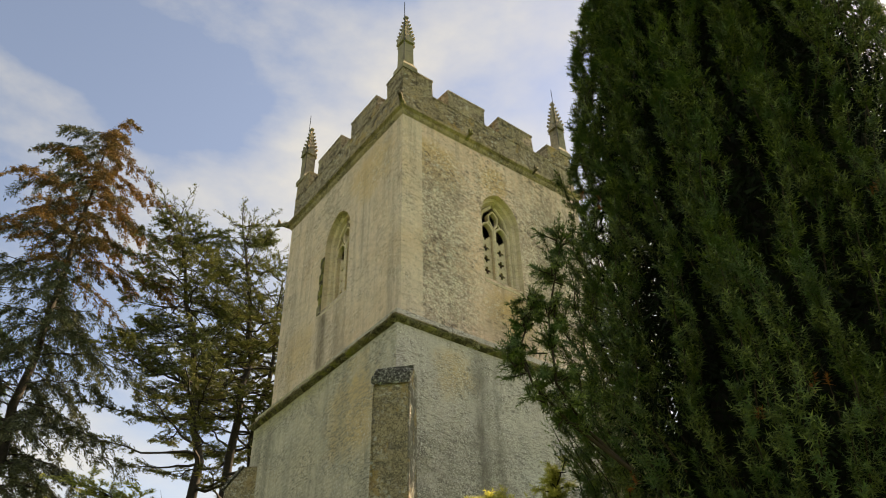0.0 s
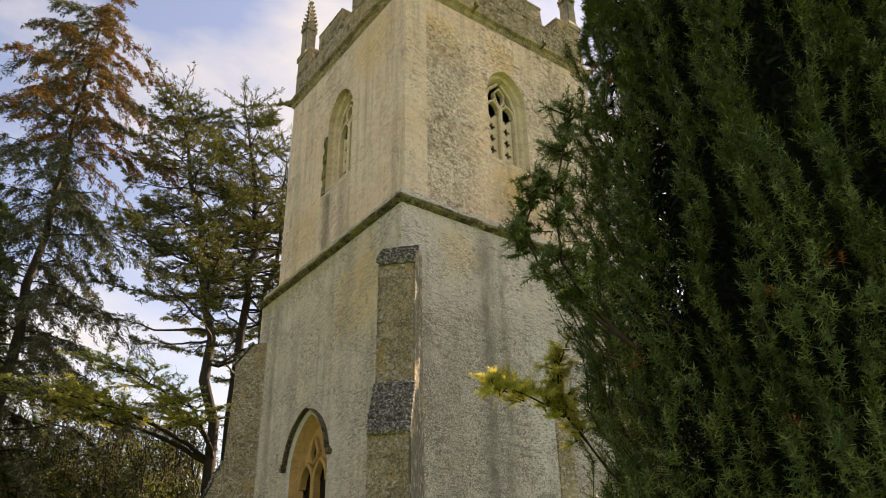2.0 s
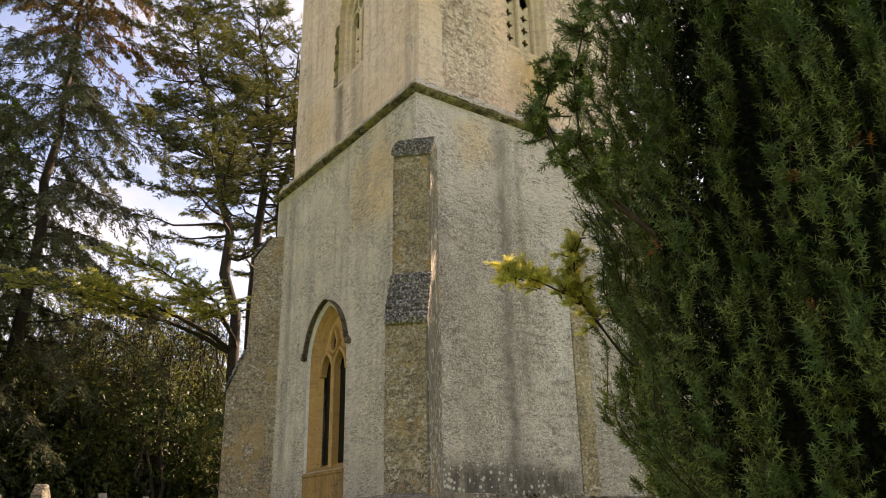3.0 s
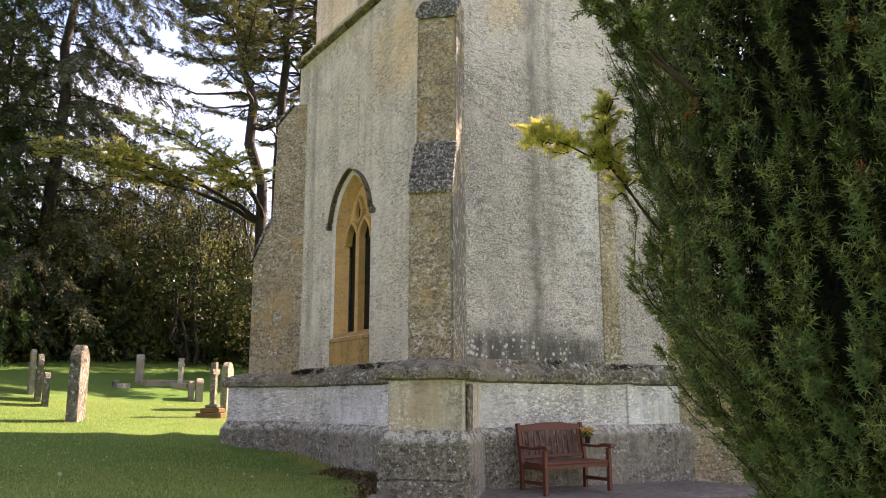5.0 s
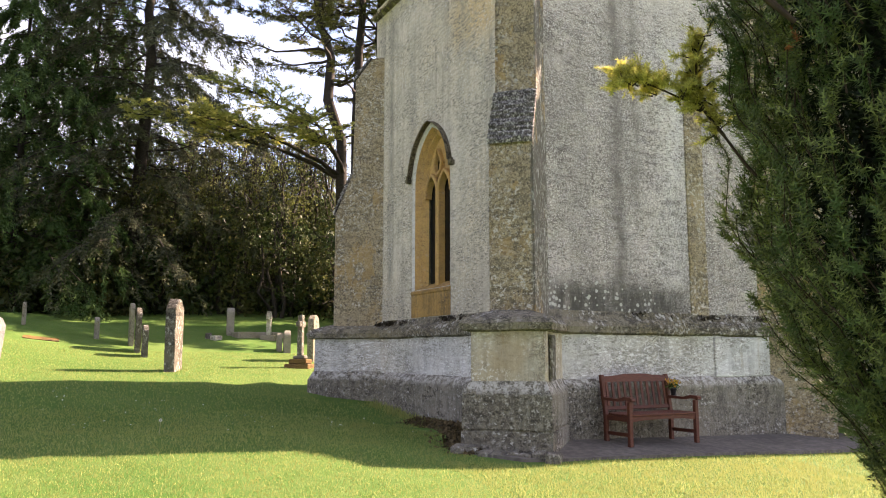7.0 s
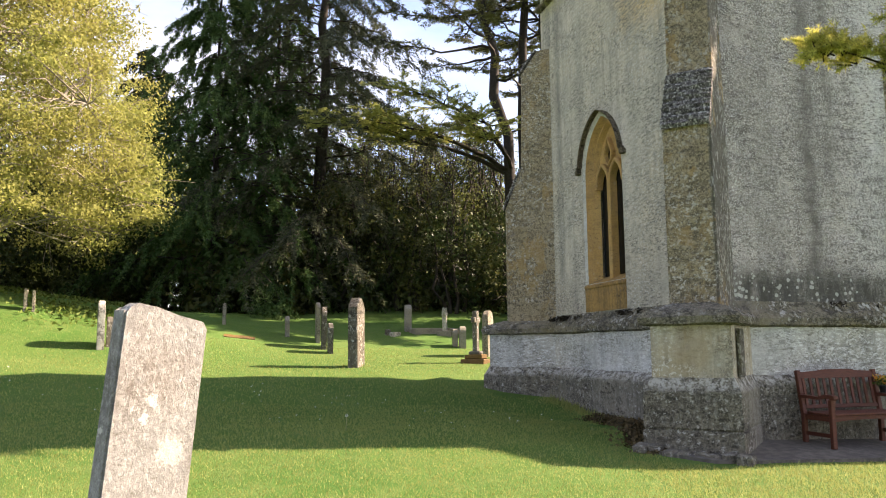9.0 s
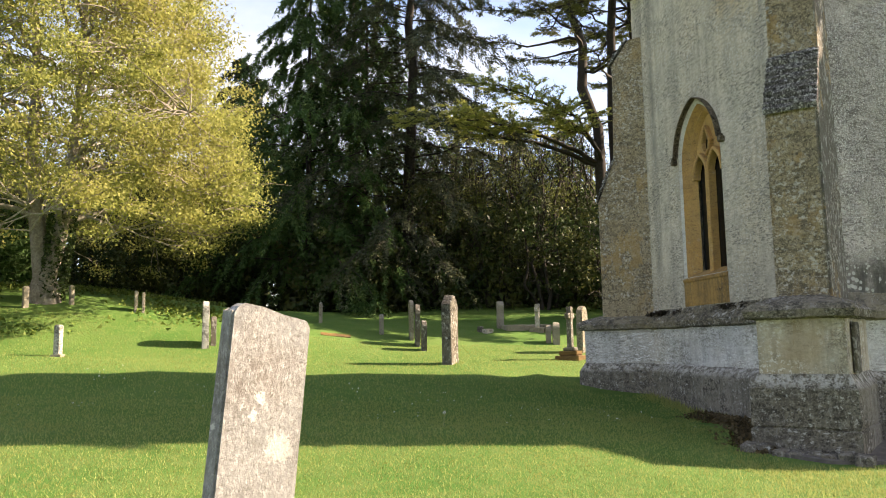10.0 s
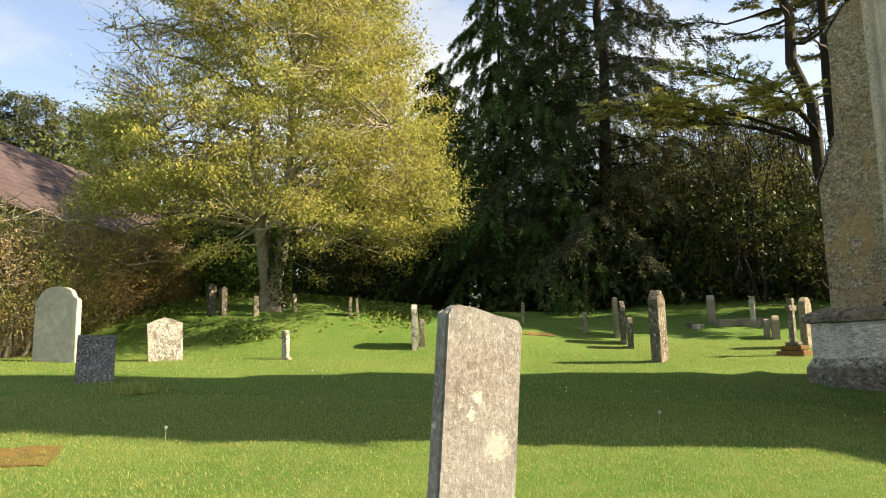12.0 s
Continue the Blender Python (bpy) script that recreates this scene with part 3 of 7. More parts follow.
def slates(parent, m, half, q0, z0, q1, z1, rows):
    """A weathering of lapped stone slates from its foot (q0, z0) up to (q1, z1), each a piece of its own."""
    rng = random.Random(int(q0 * 100 + z0 * 10))
    for r in range(rows):
        a, b = r / rows, (r + 1.25) / rows
        x = -half - 0.03
        while x < half + 0.02:
            w = rng.uniform(0.09, 0.22)
            w = min(w, half + 0.03 - x)
            if half + 0.03 - x - w < 0.08:
                w = half + 0.03 - x
            t = rng.uniform(0.025, 0.06)
            e = rng.uniform(-0.015, 0.025)
            pts = []
            for k, lift in ((a, t), (b, 0.005)):
                q, z = q0 + (q1 - q0) * k + (e if k == a else 0), z0 + (z1 - z0) * k
                pts += [(x + 0.004, q, z - 0.03), (x + w - 0.004, q, z - 0.03), (x + w - 0.004, q + lift * 0.7, z + lift), (x + 0.004, q + lift * 0.7, z + lift + rng.uniform(-0.012, 0.012))]
            bm = bmesh.new()
            loft(bm, [[m @ Vector(p) for p in pts[:4]], [m @ Vector(p) for p in pts[4:]]])
            part("slate", bm, M_SLATE, parent)
            x += w


def plain_buttress(corner, out):
    """The broad buttress at the nave corner, which goes down to the paving with no plinth."""
    m = diagonal(corner, out)
    bm = bmesh.new()
    # the hidden top is built up to shade the near buttress
    prism(bm, [(-0.75, -0.7), (0.43, -0.7), (0.43, 7.5), (0.05, 8.1), (-0.75, 8.1)], -0.686, 0.30, lambda q, z, s: m @ Vector((s, q, z)))
    bmesh.ops.bevel(bm, geom=[e for e in bm.edges if abs(e.verts[0].co.z - e.verts[1].co.z) > 0.3], offset=0.03, segments=2, affect="EDGES")
    part("buttress", bm, M_BUTTRESS, tower, "plain rough brown buttress standing on the paving")


def buttress(corner, out, lift):
    m = diagonal(corner, out)
    wob = 0.012
    bm = bmesh.new()
    # side outline of the two upper stages with their sloped tops, in (outwards, z)
    prism(bm, [(-0.5, 1.6), (0.76, 1.6), (0.76, 4.08), (0.36, 4.90), (0.36, 6.88), (0.0, 7.32), (-0.5, 7.32)], -0.295, 0.295, lambda q, z, s: m @ Vector((s * (1.05 if z < 4.5 else 1.0), q, z)))
    bmesh.ops.bevel(bm, geom=[e for e in bm.edges if abs(e.verts[0].co.z - e.verts[1].co.z) > 0.3], offset=0.03, segments=2, affect="EDGES")
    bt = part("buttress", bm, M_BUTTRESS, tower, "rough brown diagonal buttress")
    slates(bt, m, 0.285, 0.80, 4.09, 0.37, 4.92, 11)
    slates(bt, m, 0.285, 0.39, 6.90, 0.02, 7.34, 6)
    bm = bmesh.new()
    moulding(bm, (-0.45, -0.6, 0.45, 1.04), [(-0.3, 0.865 + lift), (0.03, 0.865 + lift), (0.03, 1.52 + lift), (-0.3, 1.52 + lift)], m)
    part("plinth_band", bm, M_PLINTH_BUT if corner == (0, 0) else M_PLINTH_UP, bt, "stained rendered band of the plinth")
    bm = bmesh.new()
    moulding(bm, (-0.45, -0.6, 0.45, 1.04), [(-0.2, 1.505 + lift), (0.04, 1.50 + lift), (0.14, 1.525 + lift), (0.16, 1.61 + lift), (0.10, 1.68 + lift), (0.0, 1.72 + lift), (-0.20, 1.79 + lift), (-0.44, 1.79 + lift)], m, 0.014)
    part("plinth_moulding", bm, M_MOULD, bt)
    bm = bmesh.new()
    moulding(bm, (-0.45, -0.6, 0.45, 1.04), [(-0.3, -0.72), (0.14, -0.72), (0.135, 0.25), (0.112, 0.262), (0.112, 0.275), (0.13, 0.29), (0.125, 0.72), (0.09, 0.78), (0.04, 0.875 + lift), (-0.3, 0.875 + lift)], m, 0.012)
    part("plinth_base", bm, M_PLINTH_LOW, bt, "damp grey stone base of the plinth")
    return bt


for corner, out, lift in (((0, 0), (1, -1), 0.006), ((-W, 0), (-1, -1), 0.009), ((-W, D), (-1, 1), 0.015)):
    buttress(corner, out, lift)
plain_buttress((0, D), (1, 1))

# battlements
bm = bmesh.new()
moulding(bm, U, [(-0.36, Z_CORNICE + 0.2), (0.0, Z_CORNICE + 0.2), (0.0, Z_CRENEL - 0.06), (0.012, Z_CRENEL - 0.05), (0.012, Z_CRENEL), (-0.17, Z_CRENEL + 0.06), (-0.36, Z_CRENEL)], None, 0.006)
part("parapet", bm, M_PARAPET, tower, "lichened stone parapet wall")


def merlon(lo, hi):
    """One battlement with a sloped coping on all its edges."""
    bm = bmesh.new()
    x0, y0, x1, y1 = lo[0], lo[1], hi[0], hi[1]
    box(bm, (x0, y0, Z_CRENEL - 0.03), (x1, y1, Z_MERLON - 0.09), None, 0.012)
    o, i = 0.010, 0.10
    loft(bm, [[(x0 - o, y0 - o, Z_MERLON - 0.10), (x1 + o, y0 - o, Z_MERLON - 0.10), (x1 + o, y1 + o, Z_MERLON - 0.10), (x0 - o, y1 + o, Z_MERLON - 0.10)],
              [(x0 - o, y0 - o, Z_MERLON - 0.04), (x1 + o, y0 - o, Z_MERLON - 0.04), (x1 + o, y1 + o, Z_MERLON - 0.04), (x0 - o, y1 + o, Z_MERLON - 0.04)],
              [(x0 + i, y0 + i, Z_MERLON + 0.03), (x1 - i, y0 + i, Z_MERLON + 0.03), (x1 - i, y1 - i, Z_MERLON + 0.03), (x0 + i, y1 - i, Z_MERLON + 0.03)]])
    for v in bm.verts:
        v.co += Vector((noise.noise(v.co * 3), noise.noise(v.co * 3 + Vector((7, 0, 0))), noise.noise(v.co * 2))) * 0.02
    return part("merlon", bm, M_PARAPET, tower)


ux0, uy0, ux1, uy1 = U
T = 0.36
for a, b in ((1.49, 2.60), (3.04, 4.15)):
    merlon((ux1 - T, a), (ux1, b))
    merlon((ux0, a), (ux0 + T, b))
for a, b in ((-2.50, -1.36), (-4.12, -2.98)):
    merlon((a, uy0), (b, uy0 + T))
    merlon((a, uy1 - T), (b, uy1))
for cx, sx in ((ux0, 1), (ux1, -1)):
    for cy, sy in ((uy0, 1), (uy1, -1)):
        x0, x1 = sorted((cx, cx + sx * T))
        y0, y1 = sorted((cy + sy * (T + 0.005), cy + sy * 0.82))
        merlon((x0, y0), (x1, y1))
        x0, x1 = sorted((cx, cx + sx * 0.68))
        y0, y1 = sorted((cy, cy + sy * T))
        merlon((x0, y0), (x1, y1))


bm = bmesh.new()
loft(bm, [[(-0.05, -0.035, -0.03), (-0.05, 0.035, -0.03), (-0.05, 0.035, 0.03), (-0.05, -0.035, 0.03)], [(0.03, -0.03, -0.025), (0.03, 0.03, -0.025), (0.03, 0.03, 0.03), (0.03, -0.03, 0.03)], [(0.07, -0.022, 0.0), (0.07, 0.022, 0.0), (0.06, 0.022, 0.05), (0.06, -0.022, 0.05)]])
CROCKET = bpy.data.meshes.new("crocket")
bm.to_mesh(CROCKET)
bm.free()
CROCKET.materials.append(M_SPIRE)


def pinnacle(x, y):
    """A square shaft with a crocketed spirelet and a finial."""
    bm = bmesh.new()
    def ring(r, z):
        return [(x + r * a, y + r * b, z) for a, b in ((-1, -1), (1, -1), (1, 1), (-1, 1))]
    loft(bm, [ring(0.20, Z_MERLON - 0.1), ring(0.20, Z_MERLON + 0.04), ring(0.165, Z_MERLON + 0.12), ring(0.135, Z_MERLON + 0.20), ring(0.130, 16.22), ring(0.16, 16.26), ring(0.16, 16.31), ring(0.125, 16.35), ring(0.030, 17.22), ring(0.05, 17.25), ring(0.05, 17.30), ring(0.02, 17.36)])
    # little gables on the four sides
    for a, b in ((1, 0), (-1, 0), (0, 1), (0, -1)):
        p = [Vector((x + a * 0.135 + b * s, y + b * 0.135 + a * s, z)) for s, z in ((-0.13, 16.2), (0.13, 16.2), (0, 16.52))]
        q = [v + Vector((a * 0.05, b * 0.05, 0)) for v in p]
        loft(bm, [p, q])
    ob = part("pinnacle", bm, M_SPIRE, tower, "slender crocketed stone pinnacle")
    for k in range(6):
        z = 16.44 + k * 0.135
        r = 0.122 - (z - 16.36) * 0.108
        for a, b in ((1, 1), (1, -1), (-1, 1), (-1, -1)):
            c = new("crocket", CROCKET)
            c.parent = ob
            c.matrix_basis = Matrix.Translation((x + a * (r + 0.012), y + b * (r + 0.012), z)) @ pose(0, 0, 0, 0, 0, math.degrees(math.atan2(b, a))) @ pose(0, 0, 0, 0, -25, 0) @ Matrix.Scale(0.85 - 0.06 * k, 4)
    bm = bmesh.new()
    box(bm, (x + 0.16, y - 0.16, Z_MERLON + 0.2), (x + 0.172, y - 0.148, 17.62))
    part("rod", bm, M_IRON, ob, "thin metal conductor rod")


M_IRON = simple("dark_iron", (0.06, 0.06, 0.06), 0.6, 20, 0.3, 0.6)
for x in (ux0 + 0.17, ux1 - 0.17):
    for y in (uy0 + 0.17, uy1 - 0.17):
        pinnacle(x, y)


def gargoyle(at, out, size):
    """A worn stone water spout: a crouched lump with a neck and a blunt head."""
    bm = bmesh.new()
    f = Vector((out[0], out[1], 0)).normalized()
    side = Vector((-f.y, f.x, 0))
    rings = []
    for d, w, h, z in ((-0.15, 0.13, 0.15, 0.0), (0.10, 0.15, 0.17, 0.0), (0.28, 0.11, 0.12, 0.03), (0.42, 0.07, 0.07, 0.05), (0.55, 0.10, 0.09, 0.06), (0.66, 0.09, 0.07, 0.03), (0.74, 0.04, 0.035, -0.02)):
        c = Vector(at) + f * d * size + Vector((0, 0, z * size))
        ring = []
        for k in range(8):
            a = k * math.pi / 4
            r = 1 + 0.25 * noise.noise((d * 7, k * 1.7, at[0]))
            ring.append(c + side * (w * size * r * math.cos(a)) + Vector((0, 0, h * size * r * math.sin(a))))
        rings.append(ring)
    loft(bm, rings)
    for s in (-1, 1):
        box(bm, (-0.025, -0.02, 0), (0.025, 0.02, 0.10), Matrix.Translation(Vector(at) + f * 0.55 * size + side * s * 0.07 * size + Vector((0, 0, 0.12 * size))))
    part("gargoyle", bm, M_STRING, tower, "worn dark stone water spout", True)


gargoyle((ux1 + 0.02, uy0 - 0.02, Z_CORNICE + 0.12), (1, -1), 0.55)
gargoyle((ux0 - 0.02, uy0 - 0.02, Z_CORNICE + 0.10), (-1, -1), 0.62)
gargoyle((ux1, 1.93, Z_CORNICE + 0.06), (1, 0), 0.42)
gargoyle((ux1, 3.95, Z_CORNICE + 0.06), (1, 0), 0.36)

# the west window: hood, splayed jambs, two lights with tracery, sloping sill
M_GLASS = Nodes("dark_leaded_glass", 0.25, 0, 0.2)
M_GLASS = M_GLASS.done(M_GLASS.mix(M_GLASS.ramp(M_GLASS.noise(6, 3), (0.4, 0.0), (0.6, 1.0)), (0.004, 0.004, 0.004), (0.011, 0.012, 0.011)), M_GLASS.bump(M_GLASS.noise(9, 2), 0.25, 0.02))
FL = face_left(0)
bm = bmesh.new()
outer, inner = arch(-2.94, 0.74, 4.30, 1.02, 9), arch(-2.95, 0.50, 4.30, 0.80, 9)
steps = [(1.0, -0.004), (0.86, 0.03), (0.80, 0.03), (0.62, 0.09), (0.55, 0.075), (0.38, 0.13), (0.30, 0.13), (0.0, 0.23)]
def between(k, low):
    o = [(-3.68, low)] + outer + [(-2.20, low)]
    i = [(-3.45, low)] + inner + [(-2.45, low)]
    return [(a[0] * k + b[0] * (1 - k), a[1] * k + b[1] * (1 - k)) for a, b in zip(o, i)]
loft(bm, [[FL(u, v, d) for u, v in between(k, 2.34)] for k, d in steps[2:]], False, False)
window = part("window", bm, M_ASHLAR, tower, "tall pointed two-light window in ochre stone")
bm = bmesh.new()
loft(bm, [[FL(u, v, d) for u, v in between(k, 2.34)] for k, d in steps[:3]], False, False)
part("outer_order", bm, M_PALE_WASH, window, "limewashed outer edge of the window")
bm = bmesh.new()
FT = face_left(0.20)
half = 0.50
bar(bm, [(-2.95, 2.34), (-2.95, 3.3), (-2.95, 4.12)], 0.12, 0.13, FT)
for c in (-3.20, -2.70):
    bar(bm, arch(c, 0.245, 4.05, 0.40, 6), 0.07, 0.12, FT)
bar(bm, [(-3.05, 4.48), (-3.08, 4.62), (-2.95, 4.88), (-2.82, 4.62), (-2.85, 4.48), (-2.95, 4.40)], 0.05, 0.11, FT, True)
part("tracery", bm, M_ASHLAR, window)
bm = bmesh.new()
heads = arch(-3.20, 0.25, 4.05, 0.40, 6)[:-1] + arch(-2.70, 0.25, 4.05, 0.40, 6)
prism(bm, heads + arch(-2.95, 0.50, 4.30, 0.80, 9)[::-1], 0.0, 0.05, face_left(0.215))
part("tympanum", bm, M_ASHLAR, window, "ochre stone filling above the two lights")
for name, pts in (("pane", [(-3.45, 2.35)] + arch(-3.20, 0.25, 4.05, 0.42, 6) + [(-2.95, 2.35)]), ("pane", [(-2.95, 2.35)] + arch(-2.70, 0.25, 4.05, 0.42, 6) + [(-2.45, 2.35)])):
    bm = bmesh.new()
    prism(bm, pts, 0.0, 0.012, face_left(0.27))
    part(name, bm, M_GLASS, window, "dark leaded glass")
bm = bmesh.new()
prism(bm, [(-3.05, 4.48), (-3.08, 4.62), (-2.95, 4.88), (-2.82, 4.62), (-2.85, 4.48), (-2.95, 4.40)], 0.0, 0.008, face_left(0.203))
part("pane", bm, M_GLASS, window, "small dark tracery light")
bm = bmesh.new()
prism(bm, [(-0.014, 1.87), (0.30, 1.87), (0.30, 2.50), (0.04, 2.38), (-0.03, 2.33), (-0.03, 2.29), (-0.014, 2.27)], -3.69, -2.19, lambda d, z, u: (u, d, z))
part("sill", bm, M_SILL, window, "ochre-stained sloping stone sill")
bm = bmesh.new()
bar(bm, [(-3.77, 4.46), (-3.77, 4.52)] + arch(-2.94, 0.80, 4.34, 1.03, 9)[1:-1] + [(-2.11, 4.52), (-2.11, 4.46)], 0.024, 0.09, face_left(-0.03))
for u in (-3.79, -2.09):
    box(bm, (u - 0.05, -0.09, 4.39), (u + 0.05, 0.02, 4.48), None, 0.015)
part("hood_mould", bm, M_HOOD, window, "dark hood mould with block stops")


def belfry(c, place, label):
    """An arched opening with two lights closed by pierced stone panels, and tracery above."""
    bm = bmesh.new()
    o, i = arch(c, 0.53, 11.92, 0.70, 9), arch(c, 0.40, 11.92, 0.54, 9)
    def between(k):
        a = [(c - 0.53, 10.2)] + o + [(c + 0.53, 10.2)]
        b = [(c - 0.40, 10.2)] + i + [(c + 0.40, 10.2)]
        return [(p[0] * k + q[0] * (1 - k), p[1] * k + q[1] * (1 - k)) for p, q in zip(a, b)]
    loft(bm, [[place(u, v, d) for u, v in between(k)] for k, d in ((1.0, -0.004), (0.92, 0.12), (0.62, 0.15), (0.50, 0.15), (0.0, 0.30))], False, False)
    win = part("window", bm, M_PALE, tower, label)
    bm = bmesh.new()
    at = lambda u, v, d: place(u, v, d + 0.28)
    bar(bm, [(c, 10.2), (c, 11.0), (c, 11.80)], 0.10, 0.12, at)
    for s in (-1, 1):
        bar(bm, arch(c + s * 0.2, 0.175, 11.66, 0.24, 5), 0.05, 0.10, at)
        bar(bm, [(c + s * 0.38, 11.92), (c + s * 0.30, 12.18), (c + s * 0.05, 12.42)], 0.07, 0.10, at)
        bar(bm, [(c + s * 0.2, 11.88), (c + s * 0.12, 12.00), (c + s * 0.13, 12.16), (c, 12.30)], 0.045, 0.09, at)
        bar(bm, [(c, 11.80), (c + s * 0.07, 11.90), (c + s * 0.12, 12.0)], 0.05, 0.09, at)
        bar(bm, [(c + s * 0.4, 10.2), (c + s * 0.4, 11.0), (c + s * 0.4, 11.92)], 0.07, 0.12, at)
    part("tracery", bm, M_PALE, win)
    for s in (-1, 1):
        bm = bmesh.new()
        u0, z0, cell = c + s * 0.2 - 0.15, 10.22, 0.06
        for r in range(23):
            for k in range(5):
                if (r % 5 == 2 and k in (1, 2, 3)) or (r % 5 in (1, 3) and k == 2):
                    continue
                prism(bm, [(u0 + k * cell, z0 + r * cell), (u0 + (k + 1) * cell, z0 + r * cell), (u0 + (k + 1) * cell, z0 + (r + 1) * cell), (u0 + k * cell, z0 + (r + 1) * cell)], 0.30, 0.34, place)
        bmesh.ops.remove_doubles(bm, verts=bm.verts, dist=0.001)
        part("panel", bm, M_PALE, win, "stone panel pierced with small crosses")
    bm = bmesh.new()
    prism(bm, [(0.40, 10.10), (-0.006, 10.10), (-0.006, 10.16), (0.1, 10.2), (0.40, 10.26)], c - 0.53, c + 0.53, lambda d, z, u: place(u, z, d))
    part("sill", bm, M_PALE, win)


for k, (z0, z1, w) in enumerate(((10.18, 10.40, 0.16), (10.41, 10.58, 0.11), (10.59, 10.83, 0.17), (10.84, 11.0, 0.12), (11.01, 11.25, 0.16), (11.26, 11.42, 0.10), (11.43, 11.68, 0.15))):
    bm = bmesh.new()
    box(bm, (-3.31 - w, SET - 0.022, z0), (-3.302, SET + 0.05, z1), None, 0.01)
    part("jamb_stone", bm, M_STRING, tower, "bare dark jamb stone")
belfry(-2.77, face_left(SET), "round-headed belfry window with pierced stone panels")
belfry(2.82, face_right(-SET), "round-headed belfry window with pierced stone panels and tracery")

# ---- ground ----
def ground(x, y):
    """Height of the turf: level by the bench, rising in a bank towards the graves and the wood."""
    u = 1.0 - x
    z = 0.0
    for k in (-1.2, -0.4, 0.4, 1.2):
        z += np.interp(u + k, (-40, -8, 0, 9, 12, 30, 60, 400), (-0.5, -0.36, 0.0, 0.86, 1.06, 3.9, 5.2, 9.0)) / 4
    z += 0.04 * np.clip(-4.0 - y, 0, 14)
    z -= 0.035 * np.clip(y, 0, 8) * np.clip((x + 1.5) / 2, 0, 1)
    z -= 0.27 * np.clip((y + 3.2) / 2.2, 0, 1) * np.interp(x, (-7.7, -5.5, -2.5, -0.6), (0, 1, 0.9, 0.2))
    z += 0.09 * np.exp(-((x - 0.6) / 1.6) ** 2) * np.clip((-1.6 - y) / 1.5, 0, 1)
    m = np.clip((-8.2 - x) / 5.6, 0, 1)
    z += 0.99 * m * m * (3 - 2 * m) * np.exp(-((y + 14.5) / 7.0) ** 2)
    z -= 0.165 * np.clip(-15.2 - x, 0, 14) * np.exp(-((y + 15.0) / 10.0) ** 2)
    z += 0.11 * np.exp(-((y + 4.7) / 2.0) ** 2 - ((x - 0.4) / 1.7) ** 2)
    z += 0.025 * np.sin(x * 0.9 + 0.6 * y) * np.sin(0.7 * y - 0.3 * x) * np.clip((abs(x) + abs(y)) / 6 - 0.4, 0, 1)
    return z


def grass_material(name):
    n = Nodes(name, 0.9, 0, 0.15)
    big, mid, fine = n.noise(0.35, 4, 0.6), n.noise(3.0, 5, 0.7), n.noise(60, 4, 0.8)
    col = n.mix(n.ramp(big, (0.35, 0.0), (0.65, 1.0)), (0.068, 0.158, 0.026), (0.132, 0.214, 0.047))
    col = n.mix(n.ramp(mid, (0.45, 0.0), (0.68, 0.7)), col, (0.172, 0.228, 0.068))
    col = n.mix(n.ramp(fine, (0.40, 0.75), (0.58, 0.0)), col, (0.046, 0.11, 0.016))
    return n.done(col, n.bump(n.math("ADD", fine, n.math("MULTIPLY", mid, 0.4)), 0.8, 0.03))


def grid_axis(near0, near1, step, far):
    a = list(np.arange(near0, near1 + 0.001, step))
    lo, hi, k = near0, near1, step
    while hi < far:
        k *= 1.35
        lo, hi = lo - k, hi + k
        a = [lo] + a + [hi]
    return np.array(a)


xs, ys = grid_axis(-16, 10, 0.4, 900), grid_axis(-18, 8, 0.4, 900)
gx, gy = np.meshgrid(xs, ys, indexing="ij")
gz = ground(gx, gy)
nx, ny = gx.shape
idx = np.arange(nx * ny).reshape(nx, ny)


def fast_mesh(name, verts, faces, material, parent=None, label="", smooth=False):
    """Links many alike faces (all with the same number of corners) as one mesh object."""
    verts, faces = np.asarray(verts, dtype=np.float32), np.asarray(faces, dtype=np.int32)
    me = bpy.data.meshes.new(name)
    k = faces.shape[1]
    me.vertices.add(len(verts))
    me.vertices.foreach_set("co", verts.ravel())
    me.loops.add(faces.size)
    me.loops.foreach_set("vertex_index", faces.ravel())
    me.polygons.add(len(faces))
    me.polygons.foreach_set("loop_start", np.arange(0, faces.size, k, dtype=np.int32))
    me.update(calc_edges=True)
    if smooth:
        me.shade_smooth()
    me.materials.append(material)
    ob = new(name, me)
    if parent is not None:
        ob.parent = parent
    return tagged(ob, label)


M_GRASS = grass_material("lawn_turf")
quads = np.stack([idx[:-1, :-1], idx[1:, :-1], idx[1:, 1:], idx[:-1, 1:]], -1).reshape(-1, 4)
lawn = fast_mesh("ground", np.stack([gx, gy, gz], -1).reshape(-1, 3), quads, M_GRASS, None, "", True)
tagged(lawn, "mown churchyard lawn rising in a bank to the graves", "lawn", "", "structure")

# paved strip under the bench, and the stone footing at the corner
M_PAVE = simple("grey_paving", (0.17, 0.15, 0.13), 0.9, 9, 0.45)
pave_edge = [(0.15, -0.3), (0.9, -1.15), (1.3, -0.85), (1.42, -0.3), (1.42, 0.5), (1.40, 2.0), (1.45, 3.6), (1.45, 6.2), (0.15, 6.2)]
bm = bmesh.new()
prism(bm, pave_edge, 0.0, 1.0, lambda u, v, d: (u + (0.03 * noise.noise((u * 3, v * 3, 0)) if d else 0), v, float(ground(u, v)) - 0.25 + d * 0.29))
tagged(part("pavement", bm, M_PAVE), "strip of worn grey paving along the tower wall", "pavement", "", "structure")

